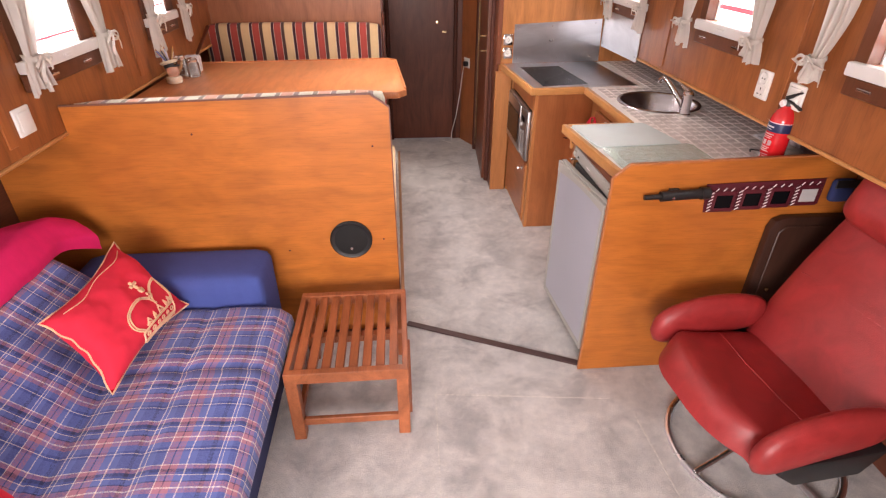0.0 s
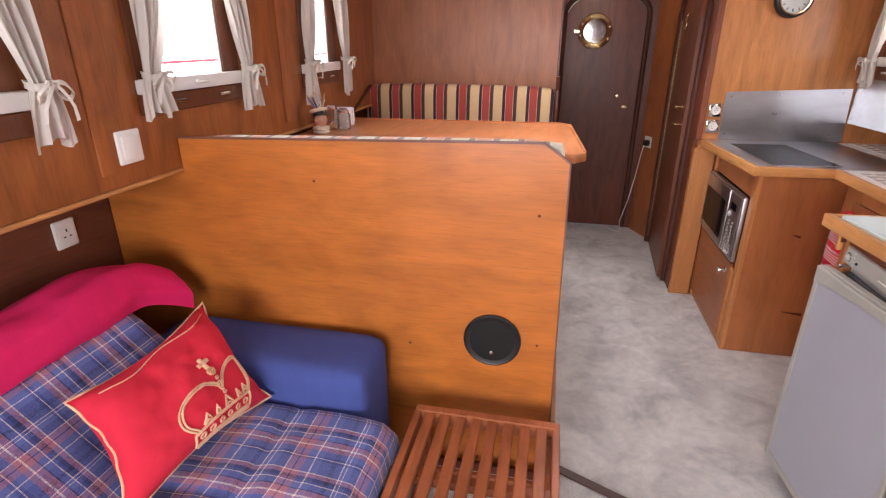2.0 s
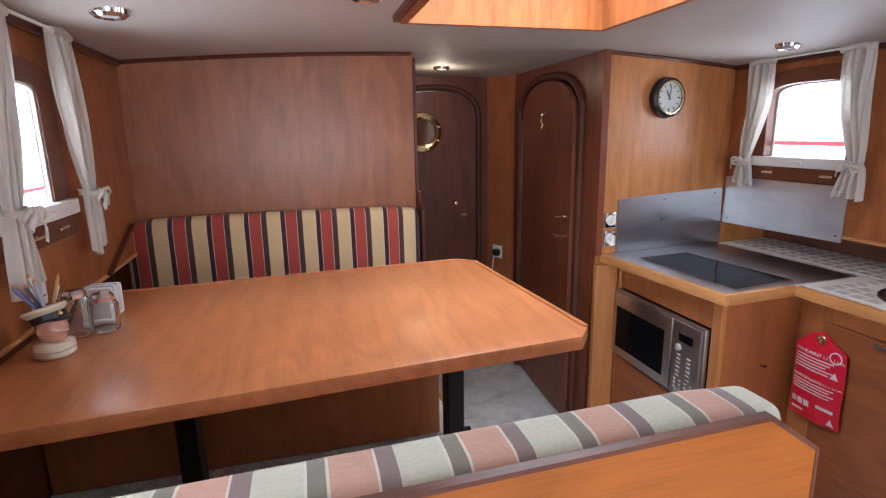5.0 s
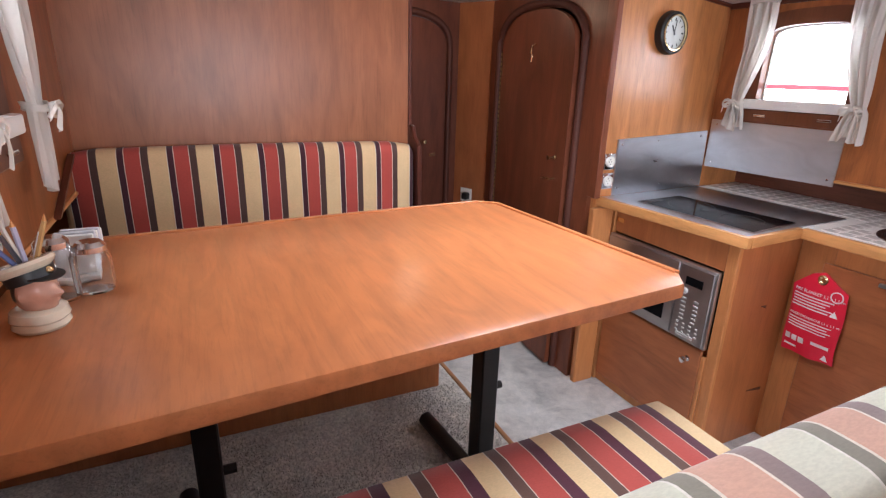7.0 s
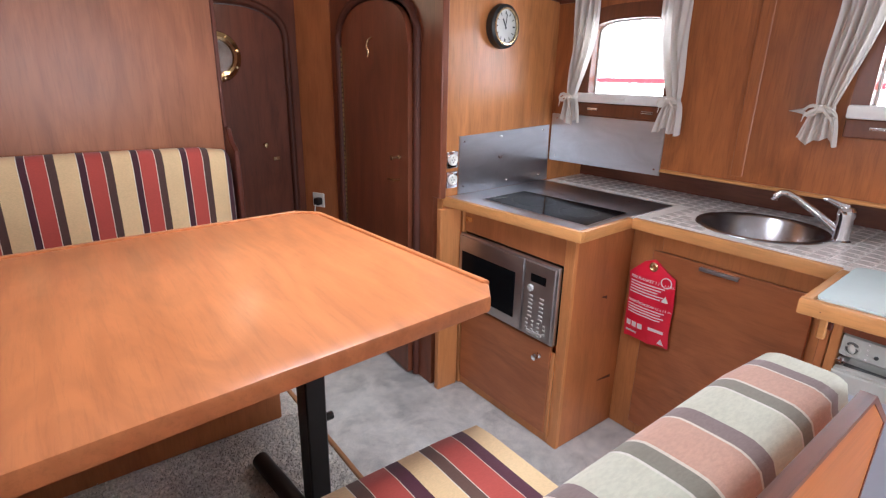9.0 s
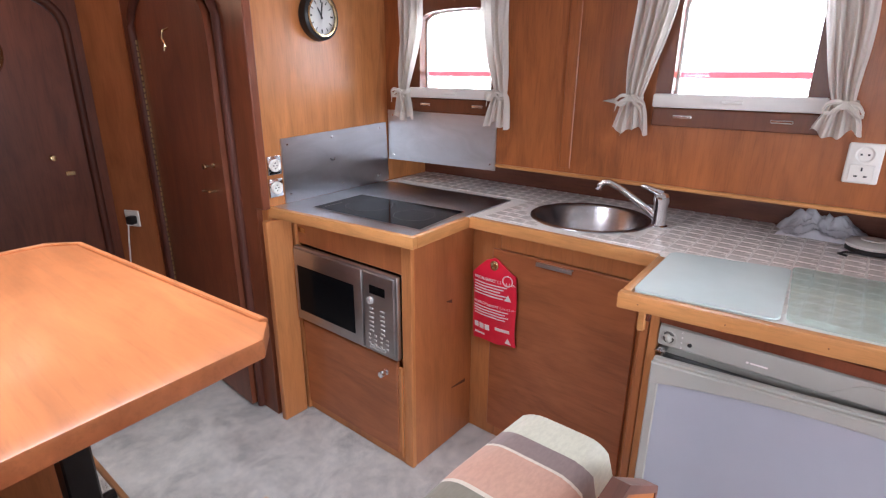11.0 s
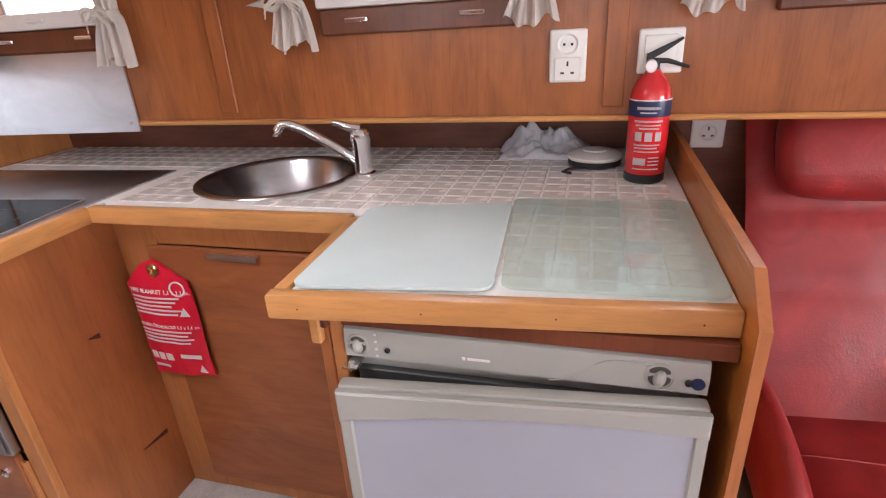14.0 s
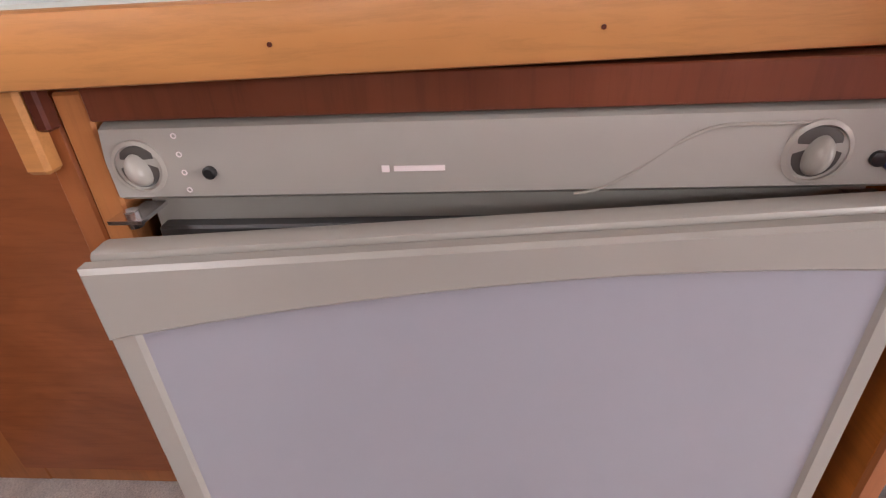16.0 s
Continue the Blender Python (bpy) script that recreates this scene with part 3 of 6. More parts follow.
SLEW = Matrix.Translation((0.80, 3.80, 0)) @ Matrix.Rotation(radians(4.6), 4, "Z") @ Matrix.Translation((-0.80, -3.80, 0))


def slewed(ob):
    """Turn a thing with the galley, which stands a little askew in the cabin."""
    ob.location, ob.rotation_euler = SLEW @ ob.location, (0, 0, radians(4.6))
    return ob


slewed(solo("wall_galley", boxed((0.80, 3.80, 0.0), (1.86, 3.83, 1.86)), CLOCKWALL, "light varnished plywood wall with a clock", "wall", kind="structure"))
solo("galley_wall_post", boxed((0.772, 3.768, 0.0), (0.884, 3.799, 0.885), 0.004), CABFRAME, "light wooden post", "trim", kind="structure")
solo("galley_wall_edge", boxed((0.768, 3.772, 0.93), (0.800, 3.832, 1.83), 0.004), DOOR2WOOD, "rounded reddish edge strip of the wall", "trim", kind="structure")


def moulding(name, outline, axis, at, r, material, label):
    pts = [{"x": (at, p[0], p[1]), "y": (p[0], at, p[1])}[axis] for p in outline]
    return solo(name, tubed(pts, r, 14), material, label, "trim", kind="structure", smooth=60)


moulding("door_moulding_1", arch(DX0 - 0.012, DX1 + 0.012, 0.01, 1.585, 1.765, 20), "y", 4.962, 0.018, MOULDWOOD, "dark arched moulding round the cabin door")
moulding("door_moulding_2", arch(SY0 - 0.012, SY1 + 0.012, 0.01, 1.565, 1.765, 20), "x", 0.767, 0.018, MOULDWOOD, "dark arched moulding round the side door")

# beads along walls and ceiling
for nm, x, z in (("side_bead_left", LEFT_X, 1.05), ("side_bead_right", RIGHT_X, 1.073)):
    s = 1 if x < 0 else -1
    solo(nm, boxed((min(x - s * 0.05, x + s * 0.008), -1.2, z - 0.014), (max(x - s * 0.05, x + s * 0.008), 3.853 if s < 0 else 4.058, z - 0.001), 0.004), TRIMLIGHT,
         "light wooden bead along the lower edge of the cabin side", "trim", kind="structure")
for nm, x in (("ceiling_bead_left", LEFT_X + 0.009), ("ceiling_bead_right", RIGHT_X - 0.009)):
    solo(nm, boxed((x - 0.008, -1.2, ceiling_z(x) - 0.022), (x + 0.008, 3.853 if x > 0 else 4.055, ceiling_z(x) + 0.004), 0.004), TRIMDARK, "dark bead under the ceiling", "trim", kind="structure")
bm = bmesh.new()
tube(bm, [(-1.14 + 1.13 * i / 12, BY - 0.008, ceiling_z(-1.14 + 1.13 * i / 12) - 0.008) for i in range(13)], 0.009, 6)
solo("ceiling_bead_forward", bm, TRIMDARK, "dark bead under the ceiling", "trim", kind="structure")
bm = tubed([(0.80 + 0.70 * i / 8, 3.792, ceiling_z(0.80 + 0.70 * i / 8) - 0.008) for i in range(9)], 0.009, 6)
slewed(solo("ceiling_bead_galley", bm, TRIMDARK, "dark bead under the ceiling", "trim", kind="structure"))
for nm, x, ys in (("joint_strip_left", LEFT_X, (0.95, 1.835, 2.86)), ("joint_strip_right", RIGHT_X, (0.92, 1.963, 2.931))):
    s = 1 if x < 0 else -1
    for y in ys:
        solo(nm, boxed((min(x, x + s * 0.006), y - 0.022, 1.09), (max(x, x + s * 0.006), y + 0.022, 1.80), 0.002), SIDEWOOD, "flat plywood joint strip", "trim", kind="structure")

# raised dinette floor
solo("dinette_floor", boxed((-1.468, PY + 0.026, 0.003), (0.075, BY - 0.002, 0.22)), SHAG, "raised dinette floor in shaggy beige carpet", "floor", kind="structure")
# shaggy pile under the table
rng = np.random.default_rng(11)
count = 16000
base = np.column_stack([rng.uniform(-1.12, 0.07, count), rng.uniform(2.66, 3.69, count), np.full(count, 0.219)])
lean = np.column_stack([rng.normal(0, 0.006, (count, 2)), rng.uniform(0.006, 0.015, count)])
spin = rng.uniform(0, 6.283, count)
fat = rng.uniform(0.0018, 0.0036, count)
verts = []
for k in range(3):
    a = spin + k * 2.0944
    verts.append(base + np.column_stack([fat * np.cos(a), fat * np.sin(a), np.zeros(count)]))
verts = np.stack(verts + [base + lean], axis=1).reshape(-1, 3)
o4 = 4 * np.arange(count)[:, None]
faces = np.concatenate([o4 + np.array([[k, (k + 1) % 3, 3]]) for k in range(3)])
pile = bpy.data.meshes.new("carpet_pile")
pile.from_pydata(verts.tolist(), [], faces.tolist())
pile.materials.append(SHAG)
tagged(new("carpet_pile", pile), "shaggy beige carpet pile on the raised dinette floor", "carpet", kind="stuff")
solo("dinette_step_edge", boxed((0.076, PY + 0.03, 0.003), (0.092, BY - 0.01, 0.228), 0.003), OLIVE, "worn yellowish edge strip of the raised floor", "trim", kind="structure")
a, b = Vector((0.10, 2.185, 0)), Vector((0.895, 1.828, 0))
d = (b - a).normalized() * 0.017
q = Vector((-d.y, d.x, 0))
solo("threshold", prismed([tuple((a + q)[:2]), tuple((a - q)[:2]), tuple((b - q)[:2]), tuple((b + q)[:2])], "z", 0.001, 0.009, 0.002), STRIPMAT, "dark brown carpet threshold strip", "trim", kind="structure")

for (xa, ya), (xb, yb) in (((0.21, 1.70), (0.185, 0.9)), ((1.02, 1.52), (1.04, 1.0)), ((0.21, 1.70), (0.95, 1.62))):
    a, b = Vector((xa, ya, 0)), Vector((xb, yb, 0))
    d = (b - a).normalized() * 0.0022
    q = Vector((-d.y, d.x, 0))
    solo("carpet_seam", prismed([tuple((a + q)[:2]), tuple((a - q)[:2]), tuple((b - q)[:2]), tuple((b + q)[:2])], "z", 0.0004, 0.0012), SHAG, "faint seam between two carpet pieces", "seam", kind="structure")

# ---- windows and curtains ----


def window(n, x, s, y0, y1, z0, z1):
    """An arched cabin window; s is +1 where the room lies towards +x."""
    w = thing("window_%d" % n, (x, (y0 + y1) / 2, z0 - 0.1), "arched cabin window in a mahogany frame with a white rail", "window", kind="structure")
    rise, wide = (0.03, 0.09) if s > 0 else (0.055, 0.045)
    o_in, o_out = arch(y0 + 0.005, y1 - 0.005, z0, z1 - rise - 0.001, z1 - 0.005, 16, 2.9), arch(y0 - wide, y1 + wide, z0, z1 - rise + 0.025, z1 + 0.055, 16, 2.9)
    bm = bmesh.new()
    xa, xb = x - s * 0.049, x + s * 0.012
    xg = x - s * 0.004 if s > 0 else x + 0.042
    for i in range(len(o_in) - 1):
        quad = [o_in[i], o_in[i + 1], o_out[i + 1], o_out[i]]
        prism(bm, quad, "x", min(xa, xb), max(xa, xb))
    bmesh.ops.remove_doubles(bm, verts=bm.verts, dist=1e-5)
    part("window_frame", bm, wood_frame, w, "dark mahogany arched frame")
    pane = part("pane", prismed(o_in, "x", xg - 0.002, xg + 0.002), GLASS, w)
    pane.visible_shadow = False
    # red strip added close behind the glass for a band that lies outside
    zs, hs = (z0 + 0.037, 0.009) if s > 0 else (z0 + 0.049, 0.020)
    part("stripe", boxed((xg - s * 0.005 - 0.001, y0 + 0.006, zs), (xg - s * 0.005 + 0.001, y1 - 0.006, zs + hs)), REDBAND, w, "thin red strip added at the glass, standing in for a red band outside")
    bead = arch(y0 + 0.011, y1 - 0.011, z0, z1 - rise - 0.004, z1 - 0.011, 16, 2.9)
    bm = bmesh.new()
    for i in range(len(bead) - 1):
        prism(bm, [bead[i], bead[i + 1], o_in[i + 1], o_in[i]], "x", x - 0.0015 if s > 0 else xg - 0.010, x + 0.006 if s > 0 else xg - 0.0025)
    part("glazing_bead", bm, RAILWHITE, w, "thin white glazing bead")
    rail = part("window_rail", boxed((min(x, x + s * 0.034), y0 - wide, z0 - 0.040), (max(x, x + s * 0.034), y1 + wide, z0 + 0.002), 0.006, 2), RAILWHITE, w, "white blind rail")
    part("rail_grip", boxed((min(x + s * 0.033, x + s * 0.042), (y0 + y1) / 2 - 0.03, z0 - 0.024), (max(x + s * 0.033, x + s * 0.042), (y0 + y1) / 2 + 0.03, z0 - 0.012), 0.003), RAILWHITE, rail)
    ledge = part("window_sill", boxed((min(x, x + s * 0.020), y0 - wide, z0 - 0.098), (max(x, x + s * 0.020), y1 + wide, z0 - 0.041), 0.004), wood_frame, w, "dark mahogany sill board")
    for f in (0.14, 0.86):
        yy = y0 + f * (y1 - y0)
        bm = rodded((x + s * 0.018, yy, z0 - 0.066), (x + s * 0.034, yy, z0 - 0.066), 0.006, 8)
        box(bm, (min(x + s * 0.028, x + s * 0.036), yy - 0.028, z0 - 0.071), (max(x + s * 0.028, x + s * 0.036), yy + 0.028, z0 - 0.062), 0.002)
        part("catch", bm, CHROME, ledge, "small chrome catch")


wood_frame = wood("window_mahogany", (0.15, 0.048, 0.020), "z", 0.30, 0.6)
num = 0
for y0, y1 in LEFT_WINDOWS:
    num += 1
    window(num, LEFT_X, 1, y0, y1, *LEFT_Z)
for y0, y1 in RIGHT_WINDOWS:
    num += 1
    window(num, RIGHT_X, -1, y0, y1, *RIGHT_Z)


def ribbon(pts, width):
    """A flat strip of cloth, upright, along a line of points."""
    n = len(pts) - 1

    def fn(u, v):
        p = pts[min(n, int(round(u * n)))]
        return (p[0] + 0.002 * math.sin(5 * v), p[1], p[2] + width * (v - 0.5))

    return grid_sheet(fn, n, 3, 0.0022)


def curtain(x, s, y_top, y_tie, z_top, z_tie, z_low, seed, flare=0.058):
    """A gathered curtain, tied low with a bow, flaring below the tie."""
    rnd = random.Random(seed)
    ph = [rnd.uniform(0, 6.28) for _ in range(4)]
    lean = (y_tie - y_top)

    def fn(u, v):
        z = z_top + (z_low - z_top) * v
        vt = (z_top - z_tie) / (z_top - z_low)
        if v < vt:
            k = v / vt
            yc = y_top + lean * k ** 1.8
            half = 0.062 * (1 - k ** 2.2) + 0.024 * k ** 2.2
            depth = 0.012 + 0.010 * math.sin(math.pi * min(1, k))
        else:
            k = (v - vt) / (1 - vt)
            yc = y_tie + 0.008 * k
            half = 0.024 + (flare - 0.024) * k ** 0.6
            depth = 0.016
        a = u * 2 - 1
        w = math.sin(a * 11 + ph[0] + v * 2.0) * 0.6 + math.sin(a * 19 + ph[1] - v * 3) * 0.4
        z += (0.010 * math.sin(a * 4 + ph[2]) + 0.006 * math.sin(a * 9)) * (v > 0.9) * (v - 0.9) * 10
        return (x + s * (0.048 + depth * w), yc + half * a + 0.004 * math.sin(9 * v + ph[3]), z)

    c = thing("curtain", (x, y_tie, z_low), "gathered white voile curtain tied with a bow beside the window", "curtain", "cabin curtains")
    part("drape", grid_sheet(fn, 48, 40), CURTAIN, c, smooth=80)
    zt = z_top - (z_top - z_tie)
    ring = [(x + s * (0.048 + 0.027 * math.cos(t)), y_tie + 0.029 * math.sin(t), zt + 0.004 * math.sin(2 * t)) for t in [2 * math.pi * i / 16 for i in range(17)]]
    tie = part("tie", ribbon(ring, 0.016), CURTAIN, c, "knotted white tie band")
    part("knot", pad((x + s * 0.082 - 0.009, y_tie - 0.013, zt - 0.012), (x + s * 0.082 + 0.009, y_tie + 0.013, zt + 0.011), 0.008), CURTAIN, tie, "", 70)
    for side in (-1, 1):
        drop = rnd.uniform(0.4, 1.1)
        loop = [(x + s * (0.084 + 0.010 * math.sin(t)), y_tie + side * (0.004 + rnd.uniform(0.019, 0.022) * (1 - math.cos(t))), zt + 0.014 * math.sin(t) - 0.014 * drop * (1 - math.cos(t))) for t in [2 * math.pi * i / 14 for i in range(15)]]
        part("bow_loop", ribbon(loop, 0.011), CURTAIN, tie)
        far = rnd.uniform(0.018, 0.042)
        tail = [(x + s * 0.088, y_tie + side * 0.006, zt), (x + s * 0.092, y_tie + side * far * 0.6, zt - 0.022 * drop), (x + s * 0.090, y_tie + side * far, zt - 0.050 * drop), (x + s * 0.086, y_tie + side * far * 1.15, zt - 0.085 * drop)]
        part("tail", ribbon(tail, 0.012), CURTAIN, tie)
    part("heading", tubed([(x + s * 0.05, y_top - 0.06, z_top - 0.01), (x + s * 0.055, y_top, z_top), (x + s * 0.05, y_top + 0.06, z_top - 0.01)], 0.013, 8), CURTAIN, c, "ruffled curtain heading")


# some curtains hang shorter or longer than the rest
RAISED = {(1, 1.665): 0.012, (1, 2.015): 0.035, (1, 2.515): 0.004, (1, 3.035): -0.03, (1, 3.468): -0.03, (-1, 2.128): 0.042, (-1, 2.683): 0.018, (-1, 1.784): 0.045, (-1, 1.108): 0.03}
k = 0
for x, s, wins, ties, zt in ((LEFT_X, 1, LEFT_WINDOWS, [(0.15, 0.74), (1.10, 1.665), (2.015, 2.515), (3.035, 3.468)], (1.775, 1.338, 1.195)),
                             (RIGHT_X, -1, RIGHT_WINDOWS, [(0.12, 0.78), (1.108, 1.784), (2.128, 2.683), (3.201, 3.700)], (1.775, 1.350, 1.228))):
    for (y0, y1), (ta, tb) in zip(wins, ties):
        k += 1
        curtain(x, s, ta + 0.045, ta, zt[0], zt[1], zt[2] + RAISED.get((s, ta), 0.0), k)
        curtain(x, s, tb - 0.045, tb, zt[0], zt[1], zt[2] + RAISED.get((s, tb), 0.0), k + 40)
    for (y0, y1), (ta, tb) in zip(wins, ties):
        r = thing("curtain_rod", (x + s * 0.05, (ta + tb) / 2, zt[0]), "thin white curtain rod over a cabin window", "curtain rod", "curtain rods")
        part("rod", rodded((x + s * 0.052, ta, zt[0] - 0.004), (x + s * 0.052, tb, zt[0] - 0.004), 0.004, 8), RAILWHITE, r)
        for y in (ta + 0.01, tb - 0.01):
            part("bracket", boxed((min(x, x + s * 0.056), y - 0.006, zt[0] - 0.012), (max(x, x + s * 0.056), y + 0.006, zt[0] + 0.006), 0.002), RAILWHITE, r)

# ---- doors ----
door = thing("door_1", (0.32, 4.985, 0), "closed dark mahogany arched door with a brass porthole", "door", kind="structure")
part("leaf", prismed(arch(DX0 + 0.004, DX1 - 0.004, 0.012, 1.578, 1.741, 20), "y", 4.972, 5.0), DOORWOOD, door)
PX, PZ = 0.245, 1.495
ring = part("porthole_ring", lathe([(0.078, 0.0), (0.084, -0.024), (0.096, -0.030), (0.118, -0.022), (0.124, -0.008), (0.124, 0.0)], (PX, 4.972, PZ), "y", 40, loop=True), BRASS, door, "polished brass porthole ring")
part("porthole_glass", lathe([(0.0, -0.006), (0.080, -0.006), (0.080, -0.001), (0.0, -0.001)], (PX, 4.972, PZ), "y", 40), MIRRORGLASS, door, "dark reflecting porthole glass")
for i in range(8):
    a = 2 * math.pi * i / 8 + 0.3
    part("bolt", lathe([(0.0, -0.034), (0.006, -0.033), (0.008, -0.022)], (PX + 0.107 * math.cos(a), 4.972, PZ + 0.107 * math.sin(a)), "y", 8), BRASS, ring)
part("dog", boxed((PX - 0.152, 4.945, PZ - 0.014), (PX - 0.108, 4.966, PZ + 0.014), 0.005), BRASS, ring)
part("knob", lathe([(0.0, -0.045), (0.012, -0.043), (0.015, -0.034), (0.006, -0.022), (0.006, 0.0)], (0.452, 4.972, 1.046), "y", 14), BRASS, door)
part("key_plate", boxed((0.495, 4.965, 0.955), (0.535, 4.971, 0.975), 0.002), BRASS, door)

side = thing("door_2", (0.79, 4.64, 0), "dark reddish arched side door standing slightly ajar", "door", kind="structure")
turn = Matrix.Translation((0.790, SY1 - 0.006, 0)) @ Matrix.Rotation(radians(-3.6), 4, "Z") @ Matrix.Translation((-0.790, -(SY1 - 0.006), 0))


def turned(bm):
    bmesh.ops.transform(bm, matrix=turn, verts=bm.verts)
    return bm


leaf = part("leaf", turned(prismed(arch(SY0 + 0.012, SY1 - 0.008, 0.015, 1.555, 1.738, 20), "x", 0.776, 0.802)), DOOR2WOOD, side)
part("door_edge", turned(boxed((0.775, SY0 + 0.006, 0.02), (0.803, SY0 + 0.012, 1.55))), DOOR2WOOD, side, "worn edge of the door")
for z in (1.075, 0.975):
    bm = lathe([(0.010, 0.0), (0.010, -0.006), (0.005, -0.01), (0.005, -0.03), (0.011, -0.036), (0.011, -0.044), (0.0, -0.046)], (0.776, 4.035, z), "x", 12)
    if z < 1:
        bm = rodded((0.776, 4.035, z), (0.742, 4.035, z), 0.006, 10)
        tube(bm, [(0.742, 4.035, z), (0.740, 4.06, z + 0.002), (0.742, 4.09, z - 0.004)], 0.005, 8)
    part("handle", turned(bm), BRASS, side, "small brass handle")
part("coat_hook", turned(tubed([(0.775, 4.29, 1.585), (0.755, 4.29, 1.575), (0.748, 4.29, 1.545), (0.758, 4.29, 1.525), (0.752, 4.29, 1.50)], 0.004, 6)), BRASS, side, "small brass hook")
bm = bmesh.new()
for i in range(60):
    box(bm, (0.768, SY1 - 0.009, 0.06 + 0.025 * i), (0.774, SY1 - 0.004, 0.078 + 0.025 * i))
part("piano_hinge", bm, OLDBRASS, side, "long dull brass piano hinge")

# ---- ceiling: hatch and lamps ----
hatch = thing("ceiling_hatch", ((HX0 + HX1) / 2, (HY0 + HY1) / 2, CEIL), "ceiling skylight with a reddish wooden lining", "skylight", kind="structure")
for lo, hi in (((HX0, HY0, 1.805), (HX0 + 0.02, HY1, 1.99)), ((HX1 - 0.02, HY0, 1.805), (HX1, HY1, 1.99)), ((HX0 + 0.02, HY0, 1.805), (HX1 - 0.02, HY0 + 0.02, 1.99)), ((HX0 + 0.02, HY1 - 0.02, 1.805), (HX1 - 0.02, HY1, 1.99))):
    part("lining_board", boxed(lo, hi), SIDEWOOD, hatch)
bm = bmesh.new()
for lo, hi in (((HX0 - 0.018, HY0 - 0.018, 1.812), (HX0 + 0.002, HY1 + 0.018, 1.84)), ((HX1 - 0.002, HY0 - 0.018, 1.812), (HX1 + 0.018, HY1 + 0.018, 1.84)), ((HX0, HY0 - 0.018, 1.812), (HX1, HY0 + 0.002, 1.84)), ((HX0, HY1 - 0.002, 1.812), (HX1, HY1 + 0.018, 1.84))):
    box(bm, lo, hi, 0.003)
part("hatch_trim", bm, TRIMDARK, hatch, "dark trim round the skylight")
pane = part("pane", boxed((HX0 + 0.02, HY0 + 0.02, 1.985), (HX1 - 0.02, HY1 - 0.02, 1.992)), HATCHPANE, hatch, "milky acrylic pane")
pane.visible_shadow = False


def downlight(x, y, lit):
    z = ceiling_z(x)
    d = thing("ceiling_downlight", (x, y, z - 0.02), "lit warm recessed downlight in a chrome ring" if lit else "unlit recessed downlight with a chrome ring", "ceiling lamp", "ceiling downlights")
    part("ring", lathe([(0.030, 0.012), (0.027, -0.012), (0.034, -0.016), (0.044, -0.008), (0.046, 0.004)], (x, y, z), "z", 24, loop=True), CHROME, d)
    part("bulb", lathe([(0.0, -0.010), (0.016, -0.008), (0.026, 0.0), (0.028, 0.01)], (x, y, z), "z", 20), LAMPGLOW if lit else LAMPOFF, d)


for x, y, lit in ((-0.93, 3.26, False), (-0.316, 3.10, False), (1.30, 3.383, False), (0.262, 4.55, True), (-0.93, 1.3, False), (1.2, 1.3, False)):
    downlight(x, y, lit)
lamp = new("lobby_lamp", bpy.data.lights.new("lobby_lamp", "POINT"))
lamp.data.energy, lamp.data.color, lamp.data.shadow_soft_size = 1.6, (1.0, 0.78, 0.52), 0.03
lamp.location = (0.262, 4.55, ceiling_z(0.262) - 0.06)

# ---- dinette ----
tb = thing("dinette_table", (-0.5, 3.1, 0.22), "large orange varnished plywood table with clipped corners on black legs", "table")
outline = [(-1.148, 2.622), (0.100, 2.722), (0.140, 2.772), (0.094, 3.472), (0.034, 3.525), (-1.148, 3.455)]
part("tabletop", prismed(outline, "z", TABLE - 0.036, TABLE, 0.007, 2), TABLEWOOD, tb)
inset = [(0.128, 2.778), (0.140, 2.772), (0.094, 3.472), (0.034, 3.525), (-1.146, 3.455), (-1.146, 3.443), (0.030, 3.513), (0.082, 3.468)]
part("edge_bead", prismed(inset, "z", TABLE - 0.006, TABLE + 0.006, 0.002), TABLEWOOD, tb, "low raised edge bead")
for x, y in ((-0.075, 3.215), (-0.85, 3.15)):
    leg = part("leg", boxed((x - 0.028, y - 0.034, 0.25), (x + 0.028, y + 0.034, 0.99), 0.004), BLACKSTEEL, tb, "black steel pedestal leg")
    part("inner_tube", boxed((x - 0.021, y - 0.026, 0.70), (x + 0.021, y + 0.026, 0.985)), BLACKSTEEL, leg)
    part("foot_bar", rodded((x - 0.02, y - 0.30, 0.248), (x - 0.075, y + 0.27, 0.248), 0.026, 16), BLACKSTEEL, leg)
    part("top_bracket", boxed((x - 0.05, y - 0.22, 0.968), (x + 0.05, y + 0.22, 0.991), 0.003), BLACKSTEEL, leg)
    part("clamp_screw", rodded((x + 0.028, y, 0.52), (x + 0.058, y, 0.52), 0.012, 10), BLACK, leg)

b1 = thing("dinette_bench", (-0.6, 2.45, 0.22), "striped upholstered dinette bench against the partition", "bench", "dinette benches")
part("base", boxed((-1.46, PY + 0.05, 0.222), (0.052, 2.62, 0.625), 0.004), CABSIDE, b1, "plywood bench box")
part("seat_cushion", pad((-1.15, PY + 0.022, 0.626), (0.072, 2.715, 0.768), 0.020, 0.006), STRIPESEAT, b1, "red, cream and brown striped seat cushion", 60)
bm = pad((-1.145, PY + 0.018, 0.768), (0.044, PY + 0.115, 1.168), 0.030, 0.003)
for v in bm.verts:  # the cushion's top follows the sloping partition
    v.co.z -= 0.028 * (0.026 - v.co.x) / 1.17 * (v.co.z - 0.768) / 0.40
part("backrest_cushion", bm, STRIPEFADEDLIT, b1, "sun-faded striped backrest cushion, paled further for the light on its top", 60)
b2 = thing("dinette_bench", (-0.6, 3.85, 0.22), "striped upholstered dinette bench against the forward bulkhead", "bench", "dinette benches")
